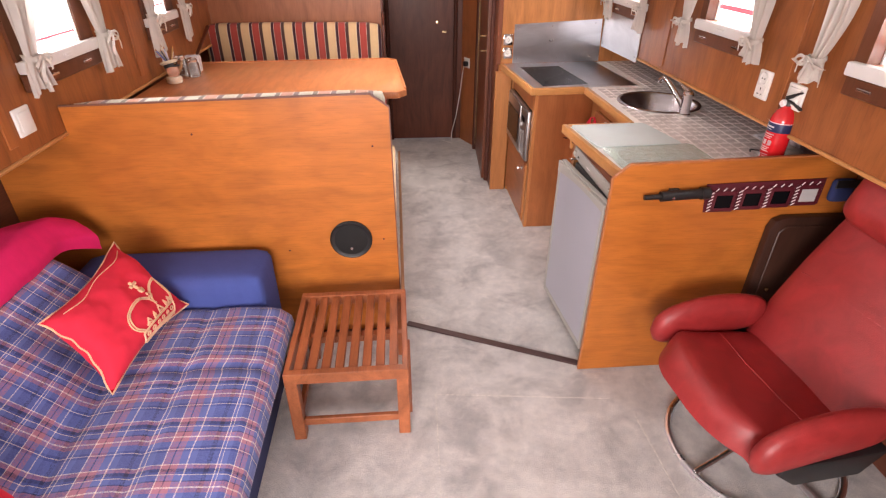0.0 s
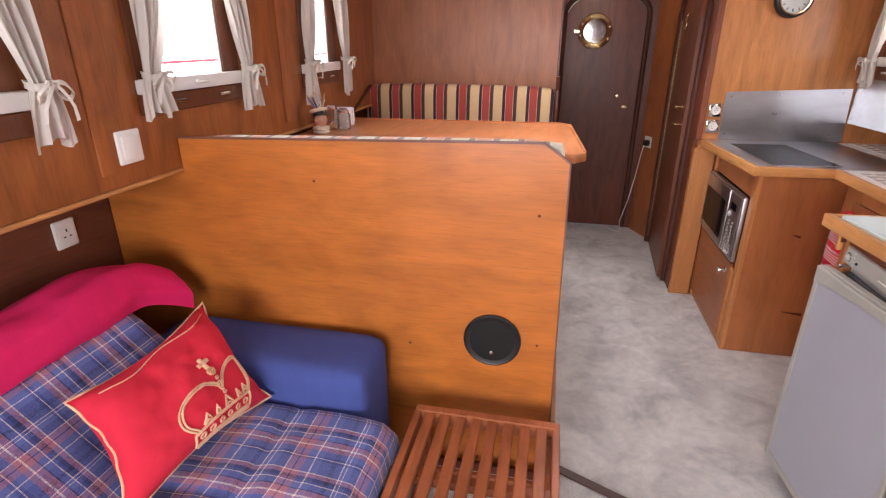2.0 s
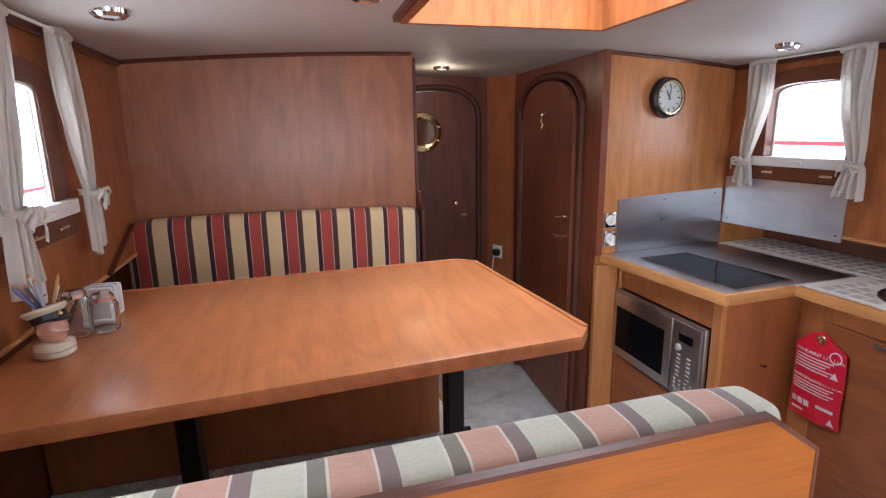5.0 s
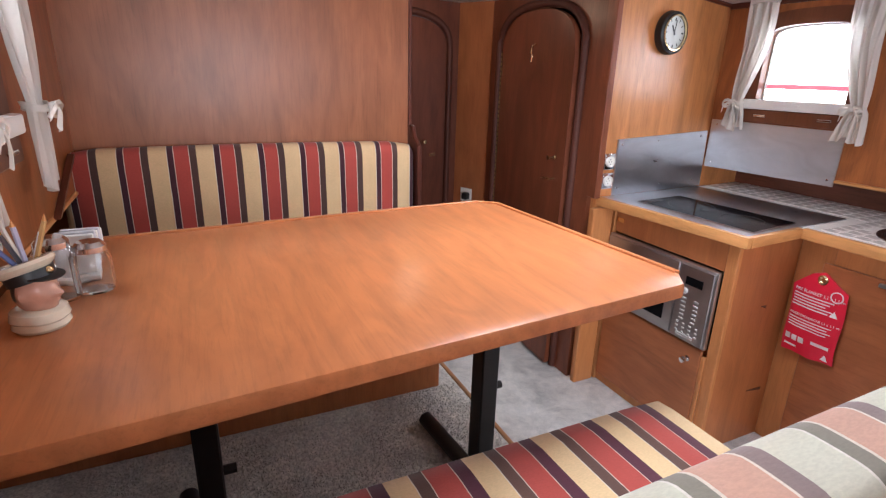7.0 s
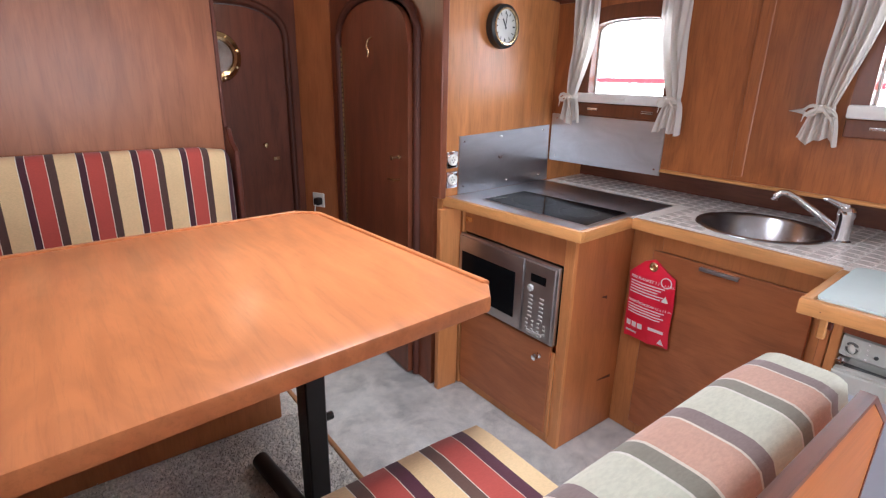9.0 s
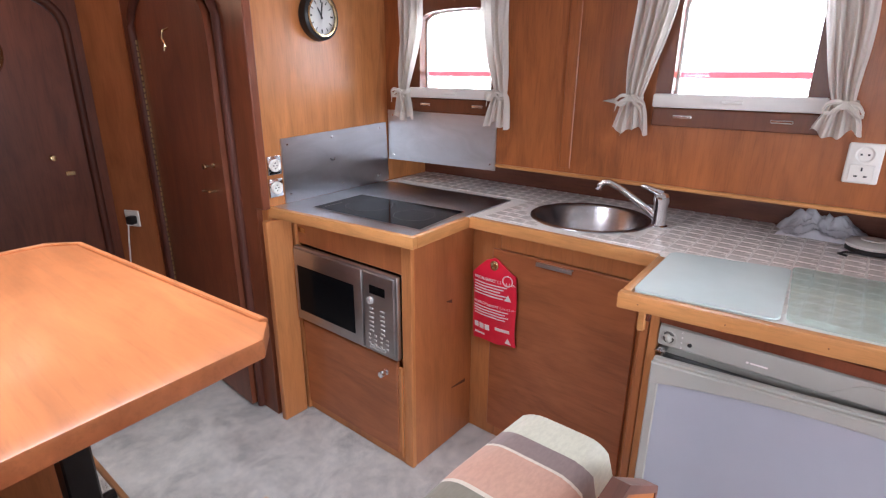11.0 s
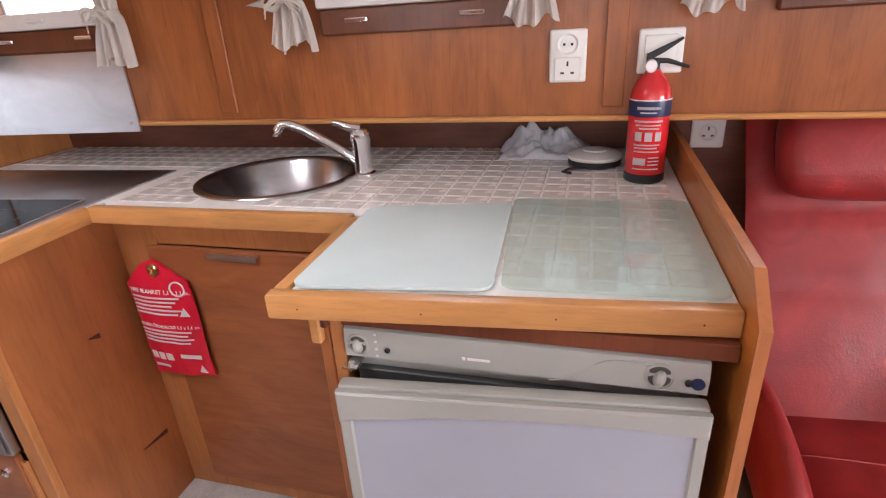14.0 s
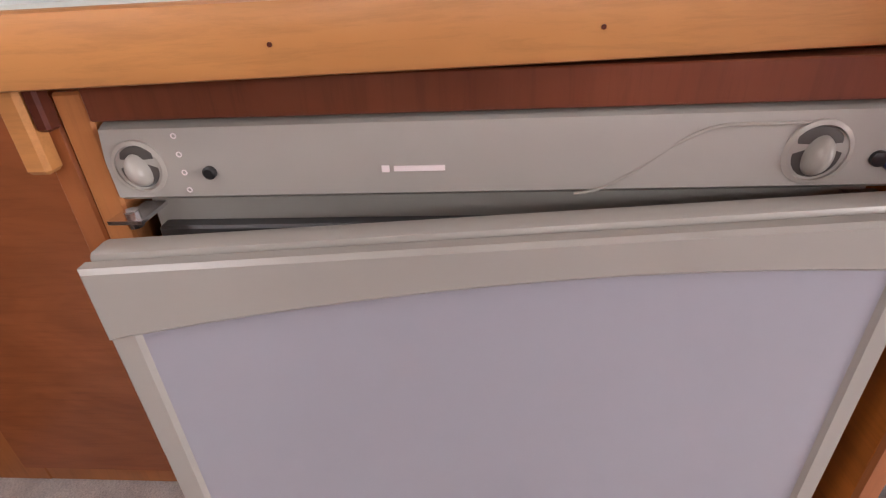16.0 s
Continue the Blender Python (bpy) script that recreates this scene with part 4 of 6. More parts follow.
part("base", boxed((-1.46, 3.69, 0.222), (-0.002, BY - 0.004, 0.565), 0.004), CABSIDE, b2, "plywood bench box")
part("seat_cushion", pad((-1.15, 3.63, 0.566), (-0.002, BY - 0.01, 0.70), 0.035, 0.012), STRIPE, b2, "red, cream and brown striped seat cushion", 60)
part("backrest_cushion", pad((-1.19, BY - 0.10, 0.70), (-0.008, BY - 0.004, 1.172), 0.040, 0.006), STRIPE, b2, "red, cream and brown striped backrest cushion", 60)
part("end_rail", prismed([(BY - 0.11, 0.70), (BY - 0.005, 0.70), (BY - 0.005, 1.235), (BY - 0.03, 1.23), (BY - 0.05, 1.19), (BY - 0.10, 1.16)], "x", 0.002, 0.020, 0.003), TRIMDARK, b2, "dark wooden end rail")
part("side_rail", prismed([(3.62, 1.045), (3.64, 1.045), (BY - 0.10, 1.165), (BY - 0.12, 1.17)], "x", -1.152, -1.135), TRIMDARK, b2, "dark slanted wooden rail")

# figure-head mug with pencils, jars and napkin holder on the table
MX, MY = -1.052, 2.972
FACE = radians(-28)  # the bust looks along the table towards the aisle


def bust_piece(profile, tilt=0.0, lift=0.0, shift=0.0):
    """A turned piece of the bust, tilted back and set forward along its look."""
    bm = lathe(profile, (0, 0, 0), "z", 32)
    bmesh.ops.transform(bm, matrix=Matrix.Translation((shift, 0, lift)) @ Matrix.Rotation(tilt, 4, "Y"), verts=bm.verts)
    return bm


bust = bmesh.new()
pieces = []
collar = bust_piece([(0.0, 0.0), (0.041, 0.0), (0.045, 0.006), (0.043, 0.016), (0.046, 0.020), (0.043, 0.034), (0.034, 0.038), (0.0, 0.038)])
for v in collar.verts:
    v.co.z += 0.0012 * math.sin(3 * math.atan2(v.co.y, v.co.x)) * (v.co.z > 0.01)
head = bmesh.new()
bmesh.ops.create_uvsphere(head, u_segments=40, v_segments=28, radius=1.0)
for v in head.verts:
    x, y, z = v.co
    q = Vector((0.037 * x, 0.032 * y, 0.041 * z))
    front = max(0.0, x) * math.exp(-(y / 0.30) ** 2)
    q.x += 0.014 * front * math.exp(-((z - 0.02) / 0.20) ** 2)      # nose
    q.x += 0.006 * front * math.exp(-((z + 0.62) / 0.16) ** 2)      # chin
    q.x += 0.004 * front * math.exp(-((z + 0.34) / 0.09) ** 2)      # lips
    q.x -= 0.004 * max(0.0, x) * math.exp(-((z - 0.28) / 0.14) ** 2) * math.exp(-((abs(y) - 0.35) / 0.2) ** 2)  # brows
    side_bump = math.exp(-((x + 0.05) / 0.16) ** 2) * math.exp(-((z - 0.02) / 0.24) ** 2)
    q.y += math.copysign(0.007 * side_bump, y) * (abs(y) > 0.6)     # ears
    v.co = q + Vector((0.002, 0, 0.066))
band = bust_piece([(0.0, -0.002), (0.0375, -0.002), (0.0385, 0.008), (0.0385, 0.016), (0.0, 0.016)], radians(-17), 0.088)
peak = bust_piece([(0.0, 0.0), (0.030, 0.0), (0.032, 0.0025), (0.0, 0.006)], radians(4), 0.096, 0.022)
crown = bust_piece([(0.036, 0.012), (0.046, 0.020), (0.050, 0.026), (0.047, 0.032), (0.036, 0.033), (0.034, 0.020), (0.0, 0.016)], radians(-17), 0.088, -0.004)
rope = bmesh.new()
bmesh.ops.create_uvsphere(rope, u_segments=12, v_segments=8, radius=0.007)
bmesh.ops.translate(rope, verts=rope.verts, vec=(0.034, 0, 0.107))
for n, (bm, slot) in enumerate(((collar, 0), (head, 1), (band, 2), (peak, 2), (crown, 0), (rope, 3))):
    start = len(bust.faces)
    me_t = bpy.data.meshes.new("tmp")
    bm.to_mesh(me_t)
    bm.free()
    bust.from_mesh(me_t)
    bpy.data.meshes.remove(me_t)
    bust.faces.ensure_lookup_table()
    for f in bust.faces[start:]:
        c = f.calc_center_median()
        hair = slot == 1 and (c.x < -0.010 and c.z > 0.056 or c.z > 0.092)
        f.material_index = 2 if hair else slot
bmesh.ops.transform(bust, matrix=Matrix.Translation((MX, MY, TABLE + 0.001)) @ Matrix.Rotation(FACE, 4, "Z") @ Matrix.Scale(0.90, 4), verts=bust.verts)
mug = solo("character_mug", bust, CERAMIC, "glazed ceramic mug shaped as a capped bust, holding pencils", "mug")
for m in (SKINCERAMIC, BLACK, BRASS):
    mug.data.materials.append(m)
pots = thing("pencil_bunch", (MX, MY, TABLE + 0.098), "bunch of pens and pencils standing in the mug", "pencils")
for i, (c, a, b) in enumerate([((0.75, 0.25, 0.02), -0.05, -0.01), ((0.6, 0.45, 0.08), -0.035, 0.03), ((0.45, 0.45, 0.6), 0.0, -0.035), ((0.8, 0.8, 0.8), 0.02, 0.02), ((0.1, 0.1, 0.12), -0.02, -0.03), ((0.5, 0.3, 0.12), 0.035, -0.01), ((0.55, 0.04, 0.05), -0.06, 0.012), ((0.15, 0.2, 0.45), -0.045, -0.028), ((0.75, 0.7, 0.6), -0.03, 0.012)]):
    pm = plain("pencil_paint", c, 0.4)
    p = part("pencil", rodded((MX + a * 0.2, MY + b * 0.2, TABLE + 0.098), (MX + a * 0.95, MY + b * 0.95, TABLE + 0.150 + 0.012 * (i % 3)), 0.0038, 6), pm, pots)
    part("tip", rodded((MX + a * 0.95, MY + b * 0.95, TABLE + 0.150 + 0.012 * (i % 3)), (MX + a * 0.99, MY + b * 0.99, TABLE + 0.160 + 0.012 * (i % 3)), 0.0038, 6, 0.0006), TRIMLIGHT, p)
for x, y, h in ((-1.045, 3.085, 0.105), (-0.995, 3.11, 0.085)):
    j = thing("glass_jar", (x, y, TABLE), "small clear glass jar with a chrome lid", "jar", "glass jars")
    part("body", lathe([(0.0, 0.001), (0.030, 0.001), (0.033, 0.01), (0.033, h - 0.02), (0.026, h - 0.008), (0.026, h), (0.022, h), (0.022, h - 0.01), (0.028, h - 0.022), (0.028, 0.006), (0.0, 0.006)], (x, y, TABLE), "z", 20), JARGLASS, j)
    part("lid", lathe([(0.0, h + 0.012), (0.02, h + 0.010), (0.027, h + 0.002), (0.027, h - 0.008)], (x, y, TABLE), "z", 20), CHROME, j)
nap = thing("napkin_holder", (-1.03, 3.225, TABLE), "white paper napkins in a small holder", "napkin holder")
part("holder", boxed((-1.075, 3.19, TABLE + 0.001), (-0.995, 3.255, TABLE + 0.012), 0.003), WHITEPL, nap)
for i in range(5):
    part("napkin", boxed((-1.07 + 0.003 * i, 3.196 + 0.011 * i, TABLE + 0.012), (-1.0 + 0.002 * i, 3.203 + 0.011 * i, TABLE + 0.085 + 0.004 * (i % 2)), 0.002), TOWEL if i % 2 else WHITEPL, nap)

# ---- galley ----
XC1, XC2, YC1 = 0.905, 1.262, 3.155

cab = thing("hob_cabinet", (1.1, 3.48, 0), "wooden galley cabinet with a built-in microwave and a lower door", "cabinet", "galley cabinets")
part("side_panel", boxed((XC1 + 0.01, YC1, 0.002), (1.80, YC1 + 0.018, 0.884)), CABSIDE, cab)
part("corner_stile", boxed((XC1 - 0.002, YC1 - 0.003, 0.002), (XC1 + 0.018, YC1 + 0.042, 0.884), 0.002), CABFRAME, cab)
part("left_stile", boxed((XC1 - 0.012, 3.765, 0.002), (XC1 + 0.012, 3.797, 0.884), 0.002), CABFRAME, cab)
part("top_rail", boxed((XC1, YC1 + 0.042, 0.774), (XC1 + 0.018, 3.764, 0.884), 0.002), CABSIDE, cab)
part("back_panel", boxed((1.34, YC1 + 0.02, 0.01), (1.36, 3.79, 0.88)), CABSIDE, cab)
part("shelf", boxed((XC1 + 0.012, YC1 + 0.02, 0.423), (1.34, 3.79, 0.443)), CABSIDE, cab)
part("toe_rail", boxed((XC1, YC1 + 0.042, 0.002), (XC1 + 0.018, 3.764, 0.05), 0.002), CABFRAME, cab)
dr = part("door", boxed((XC1 - 0.016, 3.212, 0.05), (XC1 + 0.0, 3.752, 0.440), 0.003), CABDOOR, cab, "dark-grained cabinet door")
part("handle", lathe([(0.012, 0.0), (0.012, -0.004), (0.005, -0.008), (0.005, -0.018), (0.014, -0.026), (0.012, -0.034), (0.0, -0.036)], (XC1 - 0.016, 3.265, 0.385), "x", 16), CHROME, dr, "small metal knob")
part("door_post", boxed((XC1 - 0.012, 3.196, 0.03), (XC1 - 0.001, 3.211, 0.42), 0.002), CABFRAME, cab)
part("name_plate", boxed((XC1 - 0.003, 3.715, 0.822), (XC1 - 0.0005, 3.757, 0.842)), BRASS, cab, "small brass plate")

mw = thing("microwave", (0.95, 3.5, 0.4445), "grey steel built-in microwave oven with a dark window", "microwave")
MY0, MY1, MZ0, MZ1 = 3.199, 3.766, 0.450, 0.770
part("body", boxed((XC1 + 0.004, MY0 + 0.01, 0.4445), (1.28, MY1 - 0.01, MZ1 - 0.01)), BLACK, mw)
part("fascia", boxed((XC1 - 0.024, MY0, MZ0), (XC1 - 0.002, MY1, MZ1), 0.006, 2), MICRO, mw, "brushed grey front")
mdoor = part("door", boxed((XC1 - 0.034, 3.365, MZ0 + 0.008), (XC1 - 0.023, MY1 - 0.008, MZ1 - 0.008), 0.004, 2), MICRO, mw)
part("window", boxed((XC1 - 0.037, 3.405, MZ0 + 0.050), (XC1 - 0.0335, MY1 - 0.030, MZ1 - 0.075), 0.001), BLACKGLASS, mdoor, "dark glass window")
pan = part("control_panel", boxed((XC1 - 0.031, MY0 + 0.008, MZ0 + 0.008), (XC1 - 0.0235, 3.358, MZ1 - 0.008), 0.003), MICRO, mw)
part("display", boxed((XC1 - 0.033, 3.248, MZ1 - 0.085), (XC1 - 0.0305, 3.325, MZ1 - 0.052), 0.001), BLACKGLASS, pan)
part("dial", lathe([(0.014, 0.0), (0.014, -0.006), (0.011, -0.010), (0.0, -0.010)], (XC1 - 0.031, 3.322, 0.658), "x", 18), MICROKEY, pan)
keys = mesh_of("key", boxed((-0.004, -0.010, -0.0038), (0.0, 0.010, 0.0038), 0.0012), MICROKEY)
for r in range(9):
    for c in range(2 if r < 6 else 4):
        kx = new("key", keys)
        kx.parent = pan
        yy = (3.318 - 0.056 * c) if r < 6 else (3.331 - 0.030 * c)
        kx.location = Vector((XC1 - 0.0305, yy, 0.628 - 0.0175 * r)) - mw.location
        if r >= 6:
            kx.scale = (1, 0.55, 1)
part("start_key", boxed((XC1 - 0.034, 3.25, MZ0 + 0.02), (XC1 - 0.0305, 3.33, MZ0 + 0.034), 0.003), MICROKEY, pan)

cab2 = thing("sink_cabinet", (1.4, 2.8, 0), "wooden sink cabinet with one large drop-front door", "cabinet", "galley cabinets")
part("left_stile", boxed((XC2 - 0.004, 3.030, 0.002), (XC2 + 0.016, YC1 - 0.001, 0.884), 0.002), CABFRAME, cab2)
part("right_stile", boxed((XC2 - 0.004, 2.404, 0.002), (XC2 + 0.016, 2.515, 0.884), 0.002), CABFRAME, cab2)
part("top_rail", boxed((XC2 - 0.003, 2.515, 0.815), (XC2 + 0.016, 3.030, 0.884), 0.002), CABFRAME, cab2)
part("toe_rail", boxed((XC2 - 0.003, 2.515, 0.002), (XC2 + 0.016, 3.030, 0.07), 0.002), CABFRAME, cab2)
part("back_panel", boxed((1.79, 2.46, 0.01), (1.81, 3.15, 0.85)), CABSIDE, cab2)
dr2 = part("door", boxed((XC2 - 0.020, 2.512, 0.058), (XC2 - 0.004, 3.055, 0.815), 0.003), CABDOOR, cab2, "dark-grained cabinet door")
bm = boxed((XC2 - 0.032, 2.735, 0.803), (XC2 - 0.018, 2.868, 0.806))
box(bm, (XC2 - 0.034, 2.735, 0.794), (XC2 - 0.031, 2.868, 0.8035))
part("handle", bm, STEEL, dr2, "thin steel edge pull")

fb = thing("fire_blanket", (1.22, 3.03, 0.43), "red fire blanket pouch with white print hanging on the cabinet door", "fire blanket")
FX = XC2 - 0.036
HEAD = [(2.940, 0.732), (3.000, 0.765), (3.032, 0.785), (3.070, 0.770), (3.128, 0.712)]


def puff(y, z):
    """How far the stuffed pouch stands out at a place of its face."""
    u, v = min(1, max(0, (3.128 - y) / 0.188)), min(1, max(0, (z - 0.44) / 0.31))
    return 0.017 * (math.sin(math.pi * u) * math.sin(math.pi * v)) ** 0.6 + 0.0035 * noise.noise(Vector((y * 26, z * 17, 2.0))) * min(1, 4 * u * (1 - u) + 0.2)


def pouch_fn(u, v):
    y = 3.128 - 0.188 * u
    for (ya, za), (yb, zb) in zip(HEAD, HEAD[1:]):
        if ya <= y <= yb + 1e-9:
            top = za + (zb - za) * (y - ya) / (yb - ya)
    low = 0.443 + 0.010 * u + 0.003 * math.sin(9 * u)
    z = low + (top - low) * v
    return (FX - puff(y, z), y - 0.010 * (1 - v) + 0.003 * math.sin(7 * v), z)


pouch = part("pouch", grid_sheet(pouch_fn, 26, 36, -0.010), REDPL, fb, "", 60)
part("grommet", lathe([(0.006, 0.0), (0.006, -0.004), (0.012, -0.006), (0.018, -0.003), (0.018, 0.0)], (FX, 3.032, 0.758), "x", 18), BRASS, fb, "brass ring")


def print_bars(parent, x, rows, y_left, thick=0.0012, axis="x", material=None):
    for z, h, y0, y1 in rows:
        bm = bmesh.new()
        n = max(1, round((y1 - y0) / 0.012))
        for k in range(n):
            box(bm, (x - thick, y0 + (y1 - y0) * k / n, z), (x, y0 + (y1 - y0) * (k + 1) / n, z + h))
        part("print_line", bm, material or LABELWHITE, parent)


def lettering(text, size, m, material, parent, name="lettering"):
    """Raised lettering from the built-in font, as a mesh."""
    cu = bpy.data.curves.new(name, "FONT")
    cu.body, cu.size, cu.extrude, cu.resolution_u = text, size, 0.0006, 3
    tmp = new(name, cu)
    me = bpy.data.meshes.new_from_object(tmp.evaluated_get(bpy.context.evaluated_depsgraph_get()))
    bpy.data.objects.remove(tmp)
    me.materials.append(material)
    me.transform(m)
    base = Vector(parent.location) + (Vector(parent.parent.location) if parent.parent else Vector())
    me.transform(Matrix.Translation(-base))
    ob = new(name, me)
    ob.parent = parent
    return ob


FACE_X = Matrix(((0, 0, -1, 0), (-1, 0, 0, 0), (0, 1, 0, 0), (0, 0, 0, 1)))  # text that faces -x
lettering("FIRE BLANKET 1,1 x 1,1 m.", 0.0155, Matrix.Translation((FX - 0.001, 3.117, 0.697)) @ FACE_X, LABELWHITE, pouch)
lettering("FEUERLÖSCHDECKE 1,1 x 1,1 m.", 0.0125, Matrix.Translation((FX - 0.001, 3.117, 0.601)) @ FACE_X, LABELWHITE, pouch)
print_bars(pouch, FX, [(0.683 - 0.011 * i, 0.004, 2.975 + 0.012 * (i % 3), 3.117) for i in range(5)] + [(0.588 - 0.011 * i, 0.004, 2.965 + 0.012 * (i % 2), 3.117) for i in range(4)], 0)
print_bars(pouch, FX, [(0.497, 0.022, 3.098, 3.118), (0.497, 0.022, 3.072, 3.092), (0.497, 0.022, 3.046, 3.066), (0.508, 0.012, 2.96, 3.02), (0.470, 0.008, 3.07, 3.118)], 0)
part("print_ring", lathe([(0.017, 0.0), (0.017, -0.0012), (0.021, -0.0012), (0.021, 0.0)], (FX, 2.972, 0.712), "x", 24, loop=True), LABELWHITE, pouch)
for z in (0.637, 0.463):
    part("print_triangle", prismed([(2.955, z), (2.982, z), (2.968, z + 0.024)], "x", FX - 0.0012, FX), LABELWHITE, pouch)

for ob in [o for o in fb.children_recursive if o != pouch]:  # print and ring follow the stuffed face
    base = fb.location
    for v in ob.data.vertices:
        y, z = v.co.y + base.y, v.co.z + base.z
        v.co.x -= puff(y, z) + 0.0014
        v.co.y -= 0.010 * (1 - (z - 0.44) / 0.31)

fu = thing("fridge_cabinet", (1.3, 2.4, 0), "wooden housing round the refrigerator", "cabinet", "galley cabinets")
part("side_panel", boxed((0.92, 2.384, 0.002), (XC2 - 0.005, 2.402, 0.884)), CABSIDE, fu)
part("left_stile", boxed((0.908, 2.358, 0.002), (0.928, 2.380, 0.884), 0.002), CABFRAME, fu)
part("side_edge", boxed((0.910, 2.3825, 0.002), (0.920, 2.402, 0.884), 0.002), CABSIDE, fu)
part("top_rail", boxed((0.906, 1.8115, 0.865), (0.930, 2.358, 0.890), 0.001), DOOR2WOOD, fu)
blk = part("catch_block", boxed((0.892, 2.388, 0.834), (0.908, 2.406, 0.892), 0.003), TRIMLIGHT, fu, "small light wooden catch block")
# dark solid block added in place of a hole beside the catch block
part("catch_stub", boxed((0.895, 2.378, 0.862), (0.9075, 2.388, 0.892), 0.002), TRIMDARK, blk)
part("end_panel", prismed([(0.868, 0.002), (1.815, 0.002), (1.815, 1.006), (0.925, 0.985), (0.868, 0.935)], "y", 1.798, 1.810, 0.002), PARTITION, fu, "orange plywood end panel rising above the worktop")
part("end_panel_edge", prismed([(0.862, 0.004), (0.868, 0.004), (0.868, 0.936), (0.925, 0.986), (1.815, 1.007), (1.815, 1.013), (0.922, 0.992), (0.862, 0.939)], "y", 1.797, 1.8112), CABSIDE, fu, "brown edge band")

fr = thing("refrigerator", (1.15, 2.1, 0), "grey built-in refrigerator with its door standing slightly ajar", "refrigerator")
FY0, FY1 = 1.842, 2.354
part("body", boxed((0.925, FY0 + 0.004, 0.045), (1.45, FY1 - 0.004, 0.858), 0.003), FRIDGE, fr)
# rim coloured near black, for the shade inside the gap of the ajar door
part("inner_rim", boxed((0.912, FY0 + 0.012, 0.06), (0.926, FY1 - 0.012, 0.785), 0.002), GAPSHADE, fr, "door opening, coloured near black for the shade in the gap")
bm = bmesh.new()
prof = [(0.908, 0.8095), (0.930, 0.8095), (0.930, 0.863), (0.912, 0.863), (0.905, 0.860), (0.901, 0.84), (0.902, 0.8135)]
prism(bm, [(p[0], p[1]) for p in prof], "y", FY0, FY1)
fascia = part("fascia", bm, FRIDGE, fr, "sculpted grey control fascia")
part("fascia_curve", tubed([(0.902, 1.955 + 0.09 * (1 - t) , 0.8105 + 0.043 * (0.5 - 0.5 * math.cos(math.pi * t))) for t in [i / 14 for i in range(15)]] + [(0.903, 1.90, 0.8535)], 0.0012, 6), KNOBGREY, fascia, "raised curved line")
for y, r in ((2.332, 0.0185), (1.902, 0.0205)):
    well = part("knob_well", lathe([(r, 0.004), (r, -0.001), (r * 0.86, -0.002), (r * 0.84, 0.003)], (0.902, y, 0.835), "x", 28, loop=True), KNOBGREY, fascia)
    # disc in a near-black colour that carries the shade of the well
    kb = lathe([(r * 0.80, 0.004), (r * 0.80, 0.0), (r * 0.70, -0.0008), (0.0, -0.001)], (0.902, y, 0.835), "x", 24)
    part("knob", kb, KNOBSHADE, fascia)
    grip = bmesh.new()
    bmesh.ops.create_uvsphere(grip, u_segments=20, v_segments=14, radius=1.0)
    bmesh.ops.scale(grip, vec=(0.012, r * 0.40, r * 0.62), verts=grip.verts)
    bmesh.ops.rotate(grip, verts=grip.verts, cent=(0, 0, 0), matrix=Matrix.Rotation(radians(-18 if y > 2 else 12), 3, "X"))
    bmesh.ops.translate(grip, verts=grip.verts, vec=(0.902, y, 0.8335))
    part("knob_grip", grip, KNOBGREY, fascia, "", 60)
for y, r, m in ((2.284, 0.0045, BLACK), (1.866, 0.005, BLACK), (1.855, 0.0085, LABELBLUE)):
    part("fascia_button", lathe([(r, 0.0), (r, -0.003), (r * 0.7, -0.004), (0.0, -0.004)], (0.9015, y, 0.831), "x", 16), m, fascia)
part("maker_mark", boxed((0.9003, 2.128, 0.829), (0.9018, 2.161, 0.8325)), LABELWHITE, fascia)
part("maker_badge", boxed((0.9003, 2.164, 0.8285), (0.9018, 2.169, 0.833)), LABELWHITE, fascia)
for i in range(4):
    part("symbol", lathe([(0.0012, 0.0), (0.0012, -0.0005), (0.0020, -0.0005), (0.0020, 0.0)], (0.9015, 2.302, 0.856 - 0.0125 * i), "x", 12, loop=True), LABELWHITE, fascia)

# the ajar door, turned about its hinge
OPEN = Matrix.Translation((0.905, FY0, 0)) @ Matrix.Rotation(radians(3.8), 4, "Z") @ Matrix.Translation((-0.905, -FY0, 0))


def opened(bm):
    bmesh.ops.transform(bm, matrix=OPEN, verts=bm.verts)
    for v in bm.verts:  # the door hangs a little higher at its hinge side
        v.co.z += 0.0105 * (FY1 - v.co.y) / (FY1 - FY0)
    return bm


DZ0, DZ1, DX = 0.075, 0.8015, 0.868
fd = part("door", opened(boxed((DX + 0.010, FY0, DZ0), (0.900, FY1 - 0.006, DZ1), 0.004, 2)), FRIDGE, fr)
part("gasket", opened(boxed((0.900, FY0 + 0.012, DZ0 + 0.012), (0.908, FY1 - 0.012, DZ1 - 0.012))), BLACK, fd)
n = 24
top = [(FY0 + (FY1 - 0.006 - FY0) * i / n, DZ1 - 0.058 + 0.026 * (1 - abs((i / n - 0.36) / 0.64) ** 1.9)) for i in range(n + 1)]
part("door_header", opened(prismed([(FY1 - 0.006, DZ1 - 0.004), (FY0, DZ1 - 0.004)] + top, "x", DX - 0.004, DX + 0.0105, 0.003)), FRIDGE, fd, "curved grey head of the door")
inner = [(max(FY0 + 0.016, min(FY1 - 0.026, y)), z + 0.003) for y, z in top]
part("door_panel", opened(prismed([(FY0 + 0.016, DZ0 + 0.02), *inner, (FY1 - 0.026, DZ0 + 0.02)], "x", DX + 0.001, DX + 0.0102)), FRIDGEPANEL, fd, "pale lilac-grey insert panel")
